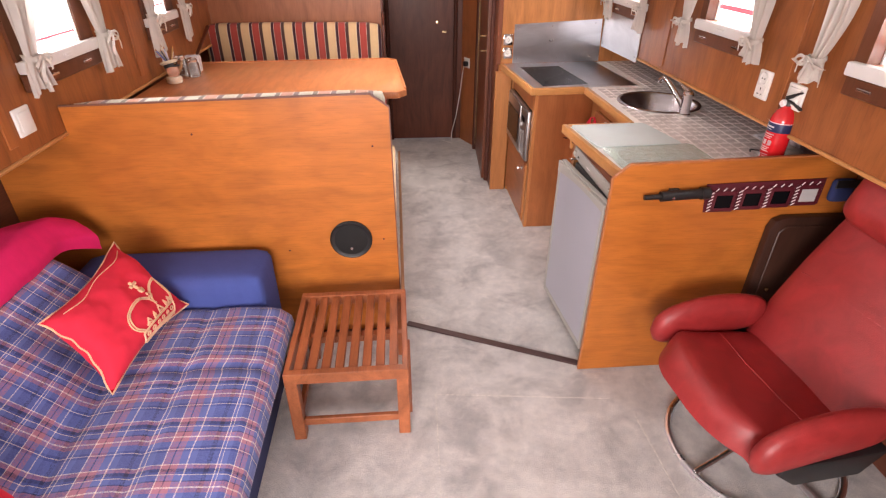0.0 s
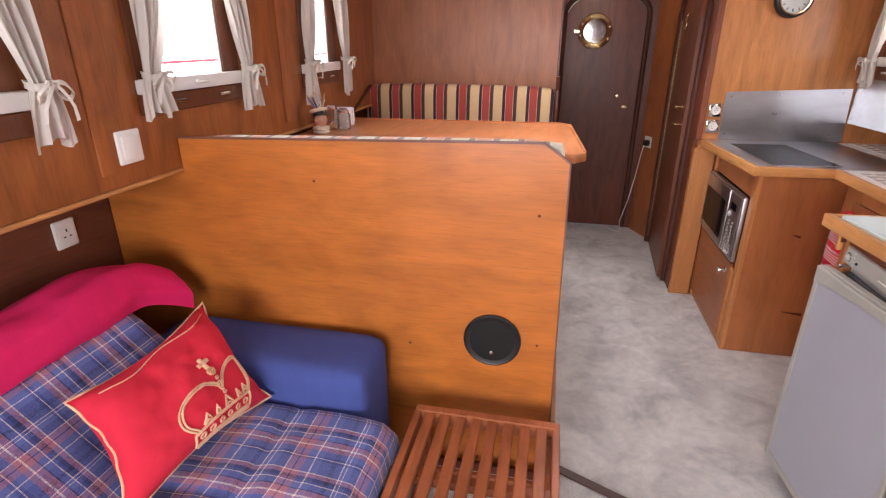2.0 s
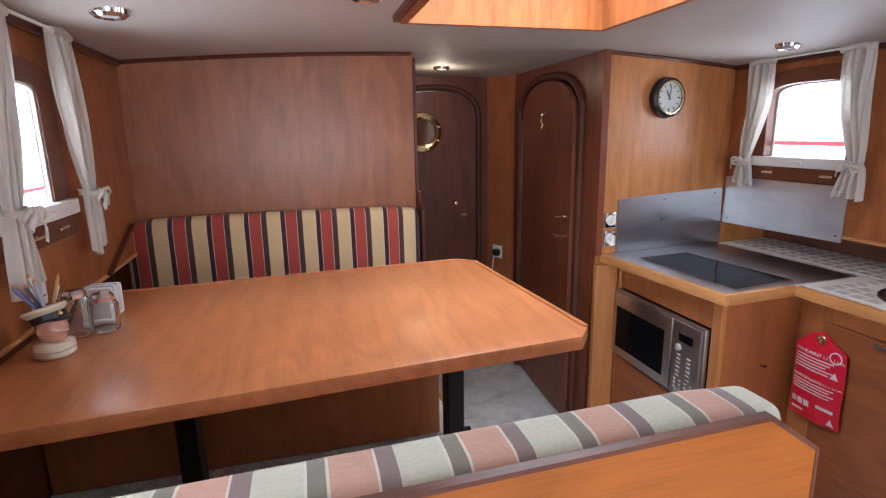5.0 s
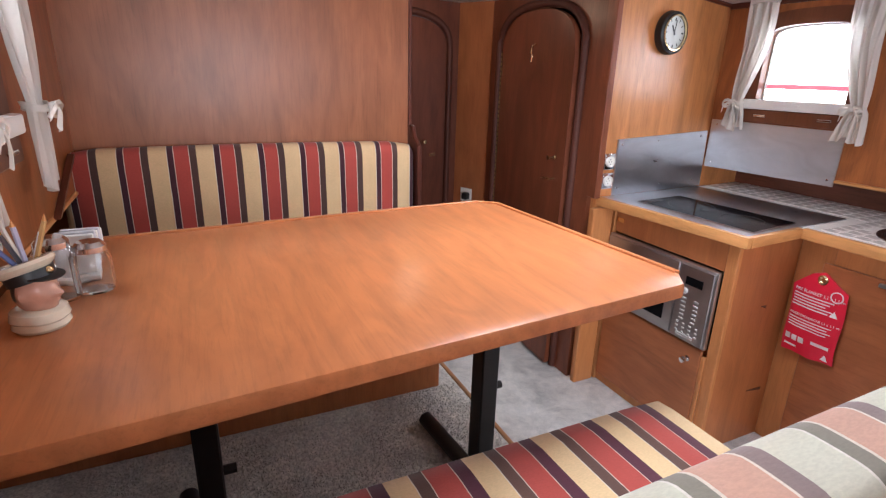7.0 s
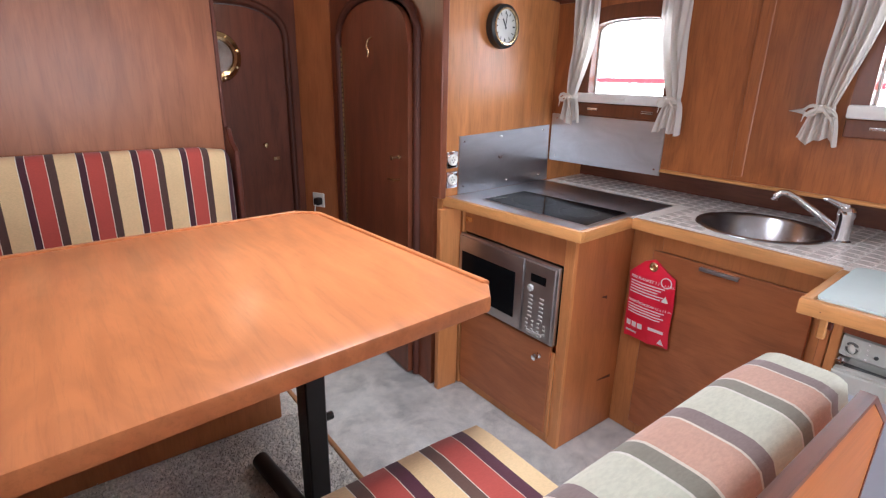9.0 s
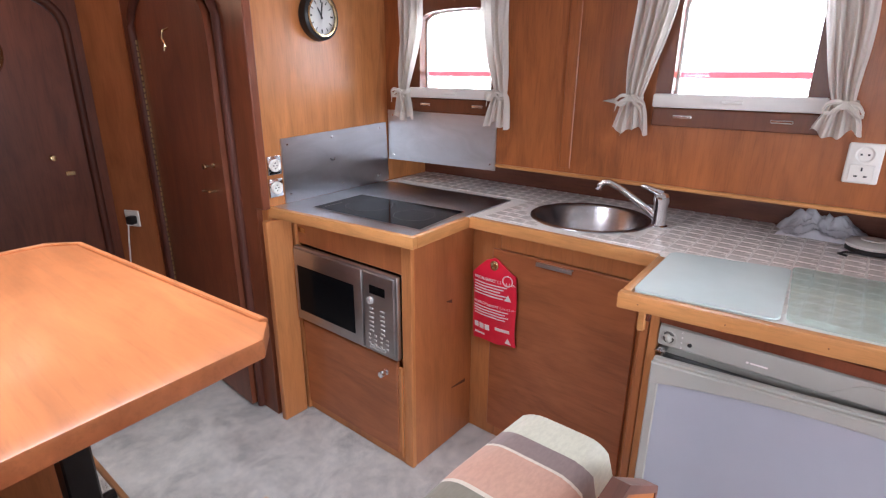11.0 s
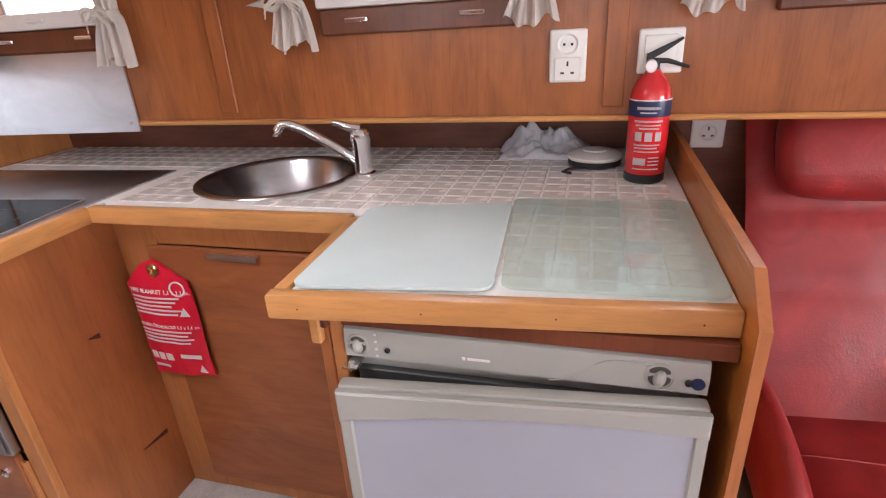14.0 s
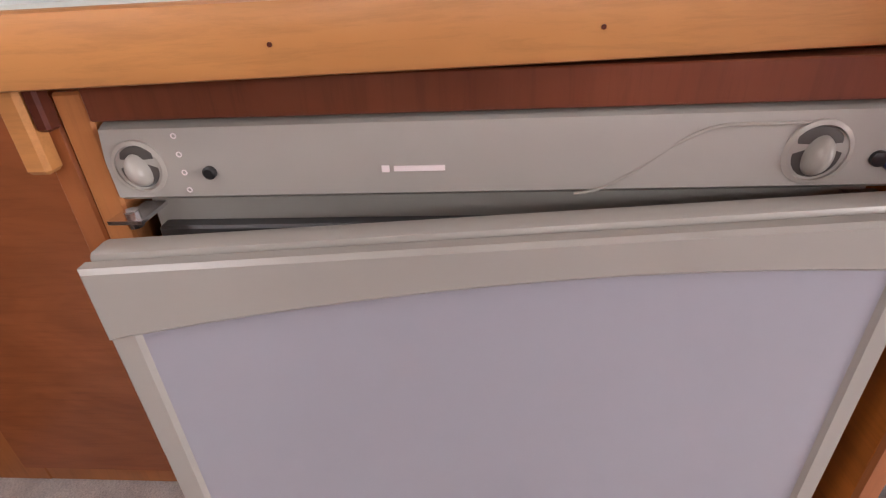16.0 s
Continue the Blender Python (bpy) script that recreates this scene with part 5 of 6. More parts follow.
part("door_left_rail", opened(boxed((DX - 0.002, FY1 - 0.027, DZ0), (DX + 0.0105, FY1 - 0.006, DZ1 - 0.030), 0.003)), FRIDGE, fd)
part("door_right_rail", opened(boxed((DX - 0.002, FY0, DZ0), (DX + 0.0105, FY0 + 0.018, DZ1 - 0.030), 0.003)), FRIDGE, fd)
part("door_foot", opened(boxed((DX - 0.001, FY0 + 0.018, DZ0), (DX + 0.0105, FY1 - 0.027, DZ0 + 0.028), 0.003)), FRIDGE, fd)
for y in (FY0 + 0.018, FY1 - 0.012):
    h = boxed((0.882, y - 0.012, 0.802), (0.915, y + 0.012, 0.8048))
    rod(h, (0.892, y, 0.796), (0.892, y, 0.8085), 0.005, 10)
    part("hinge", h, CHROME, fr, "chrome hinge bracket")

# worktop with its light wooden edge, steel sheet, tiles
wt = thing("galley_worktop", (1.4, 2.8, 0.885), "angled galley worktop in pale tiles with a light wooden edge", "worktop")
SKX, SKY, SKR = 1.480, 2.797, 0.200


def ring_piece(bm, x0, x1, y0, y1, z0, z1, n=16):
    """A rectangle with a round hole for the sink."""
    pts = []
    for i in range(4 * n):
        a = 2 * math.pi * (i + 0.5) / (4 * n)
        c, s = math.cos(a), math.sin(a)
        k = min(((x1 - SKX) / c) if c > 1e-9 else ((x0 - SKX) / c) if c < -1e-9 else 9, ((y1 - SKY) / s) if s > 1e-9 else ((y0 - SKY) / s) if s < -1e-9 else 9)
        pts.append(((SKX + SKR * 0.97 * c, SKY + SKR * 0.97 * s), (SKX + k * c, SKY + k * s)))
    for (a, b), (c, d) in zip(pts, pts[1:] + pts[:1]):
        prism(bm, [a, b, d, c], "z", z0, z1)


bm = bmesh.new()
for pts in ([(0.83, 3.797), (0.884, 3.127), (1.815, 3.127), (1.815, 3.874)], [(0.884, 2.423), (0.938, 1.812), (1.815, 1.812), (1.815, 2.423)]):
    prism(bm, pts, "z", 0.897, COUNTER - 0.0022)
ring_piece(bm, 1.21, 1.815, 2.423, 3.127, 0.897, COUNTER - 0.0022)
bmesh.ops.remove_doubles(bm, verts=bm.verts, dist=2e-4)
part("board", bm, GROUT, wt, "board and white grout")


def nose(p, q, inward, h0=0.893, h1=COUNTER + 0.004, w=0.022):
    p, q = Vector((*p, 0)), Vector((*q, 0))
    i = Vector((*inward, 0)).normalized() * w
    return prismed([tuple(p[:2]), tuple(q[:2]), tuple((q + i)[:2]), tuple((p + i)[:2])], "z", h0, h1, 0.004, 2)


part("edge_band", nose((0.803, 3.797), (0.862, 3.104), (1, 0.09)), TRIMLIGHT, wt)
part("edge_band", nose((0.884, 3.104), (1.183, 3.122), (0, 1)), TRIMLIGHT_X, wt)
part("edge_band", nose((1.183, 3.122), (1.190, 2.462), (1, 0.0)), TRIMLIGHT, wt)
part("edge_band", nose((1.190, 2.462), (0.884, 2.448), (0, -1)), TRIMLIGHT_X, wt)
part("edge_band", nose((0.860, 2.448), (0.9182, 1.8115), (1, 0.09)), TRIMLIGHT, wt)
for i in range(4):
    t = 0.077 + 0.297 * i
    x, y = 0.860 + 0.056 * t, 2.448 - 0.612 * t
    part("plug", lathe([(0.0, -0.0006), (0.0014, -0.0005), (0.0016, 0.001)], (x - 0.0002, y, 0.9115), "x", 10), TRIMDARK, wt, "dark filled nail hole")

sheet = thing("steel_hob_sheet", (1.15, 3.46, COUNTER), "brushed steel sheet round the hob", "steel sheet")
part("sheet", prismed([(0.829, 3.796), (0.886, 3.130), (1.515, 3.156), (1.480, 3.846)], "z", COUNTER - 0.0055, COUNTER + 0.002, 0.001), STEEL, sheet)
hob = thing("ceramic_hob", (1.08, 3.42, COUNTER + 0.002), "black glass ceramic hob set into the steel sheet", "hob")
HOB = [(0.915, 3.660), (0.942, 3.147), (1.226, 3.180), (1.180, 3.682)]
part("glass", prismed(HOB, "z", COUNTER + 0.0022, COUNTER + 0.006, 0.0015), BLACKGLASS, hob)
bm = bmesh.new()
mid = Vector((sum(p[0] for p in HOB) / 4, sum(p[1] for p in HOB) / 4))
wide = [tuple(mid + (Vector(p) - mid) * 1.018) for p in HOB]
for i in range(4):
    j = (i + 1) % 4
    prism(bm, [HOB[i], HOB[j], wide[j], wide[i]], "z", COUNTER + 0.0022, COUNTER + 0.0062)
part("rim", bm, CHROME, hob, "bright metal rim")
for y, r in ((3.285, 0.075), (3.52, 0.09)):
    part("zone_mark", lathe([(r, 0.0), (r, 0.0005), (r + 0.0012, 0.0005), (r + 0.0012, 0.0)], (1.07, y, COUNTER + 0.006), "z", 40, loop=True), ZONEGREY, hob, "faint printed ring")
part("control_marks", boxed((0.945, 3.630, COUNTER + 0.006), (1.03, 3.636, COUNTER + 0.0064)), ZONEGREY, hob)

bs = thing("steel_splashback", (1.16, 3.79, COUNTER), "brushed steel splashback screwed to the galley wall", "splashback", "steel splashbacks")
part("plate", prismed([(0.888, COUNTER + 0.003), (1.512, COUNTER + 0.003), (1.500, 1.206), (0.888, 1.182)], "y", 3.791, 3.798), STEEL, bs)
for x, z in ((0.915, 1.158), (1.15, 1.168), (1.455, 1.182), (0.915, 0.965), (1.20, 0.965), (1.44, 0.965)):
    part("screw", lathe([(0.0, -0.003), (0.004, -0.0025), (0.0055, 0.0)], (x, 3.791, z), "y", 10), CHROME, bs)
slewed(bs)
bs2 = thing("steel_splashback", (1.45, 3.5, 1.05), "brushed steel plate screwed under the galley window", "splashback", "steel splashbacks")
part("plate", prismed([(3.237, 1.044), (3.843, 1.034), (3.843, 1.262), (3.237, 1.260)], "x", RIGHT_X - 0.010, RIGHT_X - 0.004), STEELY, bs2)
for y, z in ((3.262, 1.068), (3.810, 1.058), (3.262, 1.238), (3.810, 1.240)):
    part("screw", lathe([(0.0, -0.003), (0.004, -0.0025), (0.0055, 0.0)], (RIGHT_X - 0.010, y, z), "x", 10), CHROME, bs2)
ws = thing("paired_wall_sockets", (0.85, 3.79, 0.97), "two chrome-framed white sockets on the galley wall", "socket")
for z in (1.002, 1.087):
    pl = part("plate", boxed((0.816, 3.790, z - 0.036), (0.880, 3.799, z + 0.036), 0.004, 2), CHROME, ws)
    part("insert", lathe([(0.0, -0.003), (0.017, -0.003), (0.020, -0.009), (0.023, -0.009), (0.024, 0.0)], (0.848, 3.790, z), "y", 24), WHITEPL, pl)
    for dx, dz in ((-0.007, 0.0), (0.007, 0.0), (0.0, 0.010), (0.0, -0.010)):
        part("pin_hole", boxed((0.848 + dx - 0.002, 3.7855, z + dz - 0.002), (0.848 + dx + 0.002, 3.7875, z + dz + 0.002)), BLACK, pl)
slewed(ws)

sk = thing("round_sink", (SKX, SKY, 0.78), "round stainless steel sink bowl set into the tiles", "sink")
part("bowl", lathe([(SKR + 0.014, COUNTER + 0.001), (SKR + 0.012, COUNTER + 0.004), (SKR - 0.004, COUNTER + 0.005), (SKR - 0.012, COUNTER - 0.004), (SKR - 0.022, 0.84), (SKR - 0.045, 0.805), (SKR - 0.10, 0.795), (0.03, 0.790), (0.03, 0.784), (SKR - 0.09, 0.789), (SKR - 0.03, 0.80), (SKR - 0.014, 0.84), (SKR - 0.006, COUNTER - 0.004)], (SKX, SKY, 0), "z", 56, loop=True), SINKSTEEL, sk)
part("drain", lathe([(0.0, 0.788), (0.02, 0.789), (0.034, 0.796), (0.036, 0.795)], (SKX, SKY, 0), "z", 24), CHROME, sk)
tap = thing("mixer_tap", (1.475, 2.545, COUNTER), "chrome single-lever mixer tap with a long spout", "tap")
TX, TY = 1.505, 2.562
part("body", lathe([(0.030, 0.0), (0.030, 0.006), (0.024, 0.010), (0.023, 0.08), (0.026, 0.09), (0.026, 0.106), (0.018, 0.116), (0.0, 0.118)], (TX, TY, COUNTER + 0.001), "z", 28), CHROME, tap)
part("spout", tubed([(TX - 0.005, TY + 0.016, COUNTER + 0.041), (TX - 0.02, TY + 0.063, COUNTER + 0.077), (TX - 0.04, TY + 0.135, COUNTER + 0.126), (TX - 0.048, TY + 0.167, COUNTER + 0.140), (TX - 0.054, TY + 0.184, COUNTER + 0.140), (TX - 0.058, TY + 0.196, COUNTER + 0.126), (TX - 0.058, TY + 0.198, COUNTER + 0.113)], [0.014, 0.0125, 0.011, 0.011, 0.011, 0.0115, 0.012], 14), CHROME, tap)
part("lever", tubed([(TX, TY, COUNTER + 0.115), (TX - 0.008, TY + 0.027, COUNTER + 0.124), (TX - 0.012, TY + 0.056, COUNTER + 0.135), (TX - 0.014, TY + 0.068, COUNTER + 0.135)], [0.016, 0.011, 0.008, 0.006], 12), CHROME, tap)

for nm, pts, mat, lab, z in (("glass_worktop_saver", [(0.890, 2.425), (1.245, 2.440), (1.300, 2.150), (0.925, 2.128)], FROST, "frosted pale green glass board with rounded corners", COUNTER + 0.001),
                             ("glass_worktop_saver", [(0.934, 2.118), (1.330, 2.150), (1.345, 1.818), (0.947, 1.816)], CLEARBOARD, "clear greenish glass board over the tiles", COUNTER + 0.001)):
    bm = bmesh.new()
    prism(bm, pts, "z", z, z + 0.005)
    es = [e for e in bm.edges if abs(e.verts[0].co.z - e.verts[1].co.z) > 0.003]
    bmesh.ops.bevel(bm, geom=es, offset=0.022, segments=4, profile=0.5, affect="EDGES")
    solo(nm, bm, mat, lab, "glass board", "glass boards")

ex = thing("fire_extinguisher", (1.507, 1.886, COUNTER), "small red fire extinguisher with a black valve on the worktop", "fire extinguisher")
EX, EY = 1.507, 1.886
ex.scale = (0.87, 0.87, 0.96)
part("foot_ring", lathe([(0.0, 0.0), (0.046, 0.0), (0.049, 0.004), (0.049, 0.018), (0.045, 0.022)], (EX, EY, COUNTER + 0.001), "z", 32), BLACK, ex)
cyl = part("cylinder", lathe([(0.046, 0.020), (0.0485, 0.024), (0.0485, 0.185), (0.045, 0.205), (0.034, 0.226), (0.020, 0.238), (0.016, 0.246), (0.0, 0.246)], (EX, EY, COUNTER), "z", 36), RED, ex)
part("label_band", lathe([(0.0490, 0.150), (0.0492, 0.151), (0.0492, 0.182), (0.0490, 0.183)], (EX, EY, COUNTER), "z", 36, loop=True), LABELBLUE, cyl, "dark blue label band")
part("label_line", lathe([(0.0490, 0.184), (0.0493, 0.1845), (0.0493, 0.1862), (0.0488, 0.1865)], (EX, EY, COUNTER), "z", 36, loop=True), LABELWHITE, cyl)


def wrap(a0, a1, z0, z1, r=0.0494):
    bm = bmesh.new()
    ring = [(radians(a0 + (a1 - a0) * i / 6)) for i in range(7)]
    lo = [bm.verts.new((EX + r * math.cos(a), EY + r * math.sin(a), COUNTER + z0)) for a in ring]
    hi = [bm.verts.new((EX + r * math.cos(a), EY + r * math.sin(a), COUNTER + z1)) for a in ring]
    for i in range(6):
        bm.faces.new((lo[i], lo[i + 1], hi[i + 1], hi[i]))
    bmesh.ops.solidify(bm, geom=bm.faces[:], thickness=0.0004)
    return bm


for i, (a0, a1, z0, z1) in enumerate([(140, 205, 0.166, 0.172), (150, 195, 0.158, 0.161), (135, 215, 0.139, 0.143), (140, 210, 0.131, 0.134), (150, 205, 0.124, 0.127), (140, 160, 0.098, 0.118), (168, 188, 0.098, 0.118), (196, 214, 0.098, 0.118),
                                      (138, 212, 0.088, 0.091), (140, 205, 0.081, 0.084), (140, 212, 0.073, 0.076), (140, 176, 0.044, 0.060), (182, 214, 0.060, 0.0625), (182, 214, 0.052, 0.0545), (182, 214, 0.044, 0.0465), (140, 214, 0.034, 0.0365)]):
    part("print_mark", wrap(a0, a1, z0, z1), LABELWHITE, cyl)
valve = part("valve", lathe([(0.014, 0.244), (0.014, 0.262), (0.010, 0.268), (0.0, 0.268)], (EX, EY, COUNTER), "z", 16), BLACK, ex)
part("gauge", lathe([(0.0, -0.026), (0.012, -0.026), (0.014, -0.022), (0.014, -0.012)], (EX, EY + 0.008, COUNTER + 0.254), "x", 18), LABELWHITE, valve, "round pressure gauge")
part("upper_lever", prismed([(EY + 0.018, 0.262 + COUNTER), (EY + 0.018, 0.278 + COUNTER), (EY - 0.025, 0.296 + COUNTER), (EY - 0.058, 0.309 + COUNTER), (EY - 0.060, 0.305 + COUNTER), (EY - 0.02, 0.280 + COUNTER)], "x", EX - 0.010, EX + 0.010, 0.002), BLACK, valve)
part("lower_lever", prismed([(EY + 0.016, 0.258 + COUNTER), (EY + 0.012, 0.270 + COUNTER), (EY - 0.03, 0.268 + COUNTER), (EY - 0.078, 0.252 + COUNTER), (EY - 0.078, 0.246 + COUNTER), (EY - 0.03, 0.258 + COUNTER)], "x", EX - 0.009, EX + 0.009, 0.002), BLACK, valve)


def crumple(u, v):
    x, y = 1.755 + (u - 0.5) * 0.13, 2.125 + (v - 0.5) * 0.22
    e = max(0.0, math.sin(math.pi * u)) ** 0.5 * max(0.0, math.sin(math.pi * v)) ** 0.5
    h = 0.45 + 0.55 * noise.noise(Vector((x * 24, y * 19, 1.3))) + 0.55 * abs(noise.noise(Vector((x * 38, y * 30, 7.0)))) - 0.25 * abs(noise.noise(Vector((x * 75, y * 60, 4.0))))
    r = 1 + 0.25 * noise.noise(Vector((math.atan2(v - 0.5, u - 0.5) * 1.3, 2.0, 0.0)))
    return (1.742 + (u - 0.5) * 0.15 * r, 2.120 + (v - 0.5) * 0.24 * r, COUNTER + 0.003 + 0.094 * e * max(0.05, h))


solo("dishcloth", grid_sheet(crumple, 44, 44, 0.003), TOWEL, "crumpled grey-white dishcloth on the worktop", "cloth", smooth=80)
alarm = thing("round_white_puck", (1.615, 2.005, COUNTER), "flat round white device with a dark rim and strap", "detector")
part("rim", lathe([(0.0, 0.001), (0.046, 0.001), (0.049, 0.004), (0.049, 0.013), (0.046, 0.015), (0.0, 0.015)], (1.615, 2.005, COUNTER), "z", 32), BLACK, alarm)
part("cover", lathe([(0.047, 0.015), (0.050, 0.018), (0.050, 0.024), (0.040, 0.032), (0.022, 0.034), (0.022, 0.037), (0.0, 0.038)], (1.615, 2.005, COUNTER), "z", 32), WHITEPL, alarm)
part("strap", tubed([(1.572, 2.02, COUNTER + 0.006), (1.562, 2.05, COUNTER + 0.005), (1.545, 2.06, COUNTER + 0.004), (1.535, 2.045, COUNTER + 0.004)], 0.003, 6), BLACK, alarm)
alarm.location, alarm.scale = (1.640, 1.992, COUNTER), (1.32, 1.32, 1.05)


def wall_plate(name, x, s, y, z, w, h, label, kind):
    """A plastic plate on a cabin side."""
    t = thing(name, (x, y, z - h / 2), label, "socket" if kind != "switch" else "switch")
    part("plate", boxed((min(x, x + s * 0.010), y - w / 2, z - h / 2), (max(x, x + s * 0.010), y + w / 2, z + h / 2), 0.005, 3), WHITEPL, t)
    xf = x + s * 0.010
    if kind == "switch":
        part("rocker", boxed((min(xf, xf + s * 0.005), y - w * 0.36, z - h * 0.36), (max(xf, xf + s * 0.005), y + w * 0.36, z + h * 0.36), 0.003, 2), WHITEPL, t)
    tops = {"single": [(0, "uk_round")], "uk": [(0, "uk")], "switch": [], "pair": [(0.024, "round"), (-0.026, "uk")]}[kind]
    for dz, k2 in tops:
        if k2 in ("round", "uk_round"):
            part("face", lathe([(0.0, s * 0.001), (0.017, s * 0.001), (0.021, s * 0.004), (0.023, s * 0.004), (0.023, 0.0)], (xf, y, z + dz), "x", 24), WHITEPL, t)
        if k2 == "round":
            pins = [(-0.008, 0, 0.0026, 0.0026), (0.008, 0, 0.0026, 0.0026)]
        else:
            if k2 == "uk":
                part("face", boxed((min(xf, xf + s * 0.003), y - 0.028, z + dz - 0.024), (max(xf, xf + s * 0.003), y + 0.028, z + dz + 0.024), 0.002), WHITEPL, t)
            pins = [(0, 0.011, 0.002, 0.005), (-0.0105, -0.008, 0.004, 0.002), (0.0105, -0.008, 0.004, 0.002)]
        for py, pz, a, b in pins:
            xx = xf + s * 0.0031
            part("pin_hole", boxed((min(xx, xx + s * 0.0008), y + py - a, z + dz + pz - b), (max(xx, xx + s * 0.0008), y + py + a, z + dz + pz + b)), BLACK, t)


wall_plate("double_wall_socket", RIGHT_X, -1, 2.061, 1.198, 0.078, 0.108, "cream double socket plate on the cabin side", "pair")
wall_plate("light_switch", RIGHT_X, -1, 1.875, 1.201, 0.088, 0.088, "cream square light switch on the cabin side", "switch")
wall_plate("wall_socket", 1.82, -1, 1.705, 0.974, 0.082, 0.082, "cream square socket on the dark lower lining", "single")
wall_plate("light_switch", LEFT_X, 1, 1.924, 1.153, 0.088, 0.092, "white square light switch beside the window", "switch")
wall_plate("wall_socket", -1.47, 1, 1.935, 0.865, 0.078, 0.090, "white socket low on the dark lining", "uk")
wall_plate("wall_socket", LEFT_X, 1, 3.165, 1.12, 0.07, 0.07, "white socket above the dinette table", "uk")

ds = thing("lobby_socket", (0.72, 4.86, 0.68), "white socket with a black plug and hanging cord", "socket")
nrm = Vector((-0.908, -0.418, 0))
c0 = Vector((0.716, 4.872, 0.723)) + nrm * 0.004
alongv = Vector((-nrm.y, nrm.x, 0))
bm = boxed((-0.044, -0.008, -0.042), (0.044, 0.0, 0.042), 0.004)
frame_m = Matrix.Translation(c0) @ Matrix(((alongv.x, -nrm.x, 0, 0), (alongv.y, -nrm.y, 0, 0), (0, 0, 1, 0), (0, 0, 0, 1)))
bmesh.ops.transform(bm, matrix=frame_m, verts=bm.verts)
part("plate", bm, WHITEPL, ds)
bm = boxed((-0.006, -0.046, -0.024), (0.034, -0.008, 0.018), 0.008, 2)
bmesh.ops.transform(bm, matrix=frame_m, verts=bm.verts)
part("plug", bm, BLACK, ds, "black plug")
pts = [c0 + nrm * 0.035 + Vector((0, 0, -0.02)), c0 + nrm * 0.05 + Vector((0, 0, -0.10)), c0 + nrm * 0.06 + Vector((-0.01, -0.01, -0.25)), c0 + nrm * 0.07 + Vector((-0.03, 0.0, -0.45)), c0 + nrm * 0.10 + Vector((-0.05, -0.02, -0.62)), Vector((0.58, 4.80, 0.012)), Vector((0.50, 4.90, 0.010))]
part("cord", tubed(pts, 0.0035, 6), WHITEPL, ds, "thin grey cord")

ck = thing("wall_clock", (1.115, 3.75, 1.54), "round clock with a cream dial in a dark and brass rim", "clock")
CX, CZ = 1.112, 1.628
part("case", lathe([(0.086, 0.0), (0.090, -0.010), (0.086, -0.034), (0.076, -0.040), (0.068, -0.030), (0.0, -0.026)], (CX, 3.799, CZ), "y", 44), BLACK, ck)
part("bezel", lathe([(0.066, -0.034), (0.068, -0.043), (0.073, -0.042), (0.075, -0.036)], (CX, 3.799, CZ), "y", 44, loop=True), BRASS, ck, "thin brass bezel")
dial = part("dial", lathe([(0.0, -0.030), (0.067, -0.030), (0.067, -0.027), (0.0, -0.027)], (CX, 3.799, CZ), "y", 44), CLOCKFACE, ck)
for i in range(12):
    a = 2 * math.pi * i / 12
    bm = boxed((-0.0032 if i % 3 == 0 else -0.0018, -0.0008, 0.047), (0.0032 if i % 3 == 0 else 0.0018, 0.0, 0.060))
    bmesh.ops.transform(bm, matrix=Matrix.Translation((CX, 3.7688, CZ)) @ Matrix.Rotation(a, 4, "Y"), verts=bm.verts)
    part("hour_mark", bm, BLACK, dial)
for a, l, w in ((-32, 0.034, 0.003), (8, 0.050, 0.002)):
    bm = boxed((-w, -0.0012, -0.010), (w, 0.0, l))
    bmesh.ops.transform(bm, matrix=Matrix.Translation((CX, 3.7675, CZ)) @ Matrix.Rotation(radians(a), 4, "Y"), verts=bm.verts)
    part("clock_pointer", bm, BLACK, dial)
slewed(ck)

# tiles of the worktop, one by one
STEP = 0.0525
tile = mesh_of("tile", boxed((-0.0236, -0.0236, 0.0), (0.0236, 0.0236, 0.006), 0.0016), TILE)
for ix in range(18):
    for iy in range(39):
        x, y = 1.796 - STEP * ix, 1.864 + STEP * iy
        front = 0.915 + 0.056 * (2.448 - y) / 0.612 - 0.0 if y < 2.43 else 1.236
        if x - 0.025 < front or y > 3.83:
            continue
        if y > 3.10 and x - 0.026 < 1.515:
            continue
        if math.hypot(x - SKX, y - SKY) < SKR + 0.028:
            continue
        t = new("tile", tile)
        t.parent = wt
        t.location = Vector((x, y, COUNTER - 0.0058)) - Vector(wt.location)

for x0, x1, z in ((1.135, 1.222, 0.236), (1.10, 1.13, 0.62)):
    part("wear_mark", prismed([(x0, z), (x1, z - 0.012), (x1, z + 0.002), (x0, z + 0.004)], "y", YC1 - 0.0012, YC1 + 0.001), TRIMDARK, cab, "dark dent in the veneer")

# ---- saloon ----
sofa = thing("sofa", (-0.9, 1.1, 0), "blue sofa under a blue, rose and cream plaid cover", "sofa")
SY_0, SY_1 = 0.20, 1.900
part("base", boxed((-1.40, SY_0 + 0.02, 0.03), (-0.430, SY_1 - 0.015, 0.30), 0.02, 2), NAVY, sofa, "dark blue fabric base")
bumps = [(-0.385, 0.27), (-0.362, 0.33), (-0.372, 0.385), (-0.410, 0.418), (-0.50, 0.428), (-0.62, 0.432), (-0.76, 0.428), (-0.86, 0.418), (-0.895, 0.410), (-0.93, 0.43), (-0.98, 0.485),
         (-1.05, 0.555), (-1.12, 0.625), (-1.17, 0.675), (-1.205, 0.700), (-1.25, 0.705), (-1.285, 0.680)]


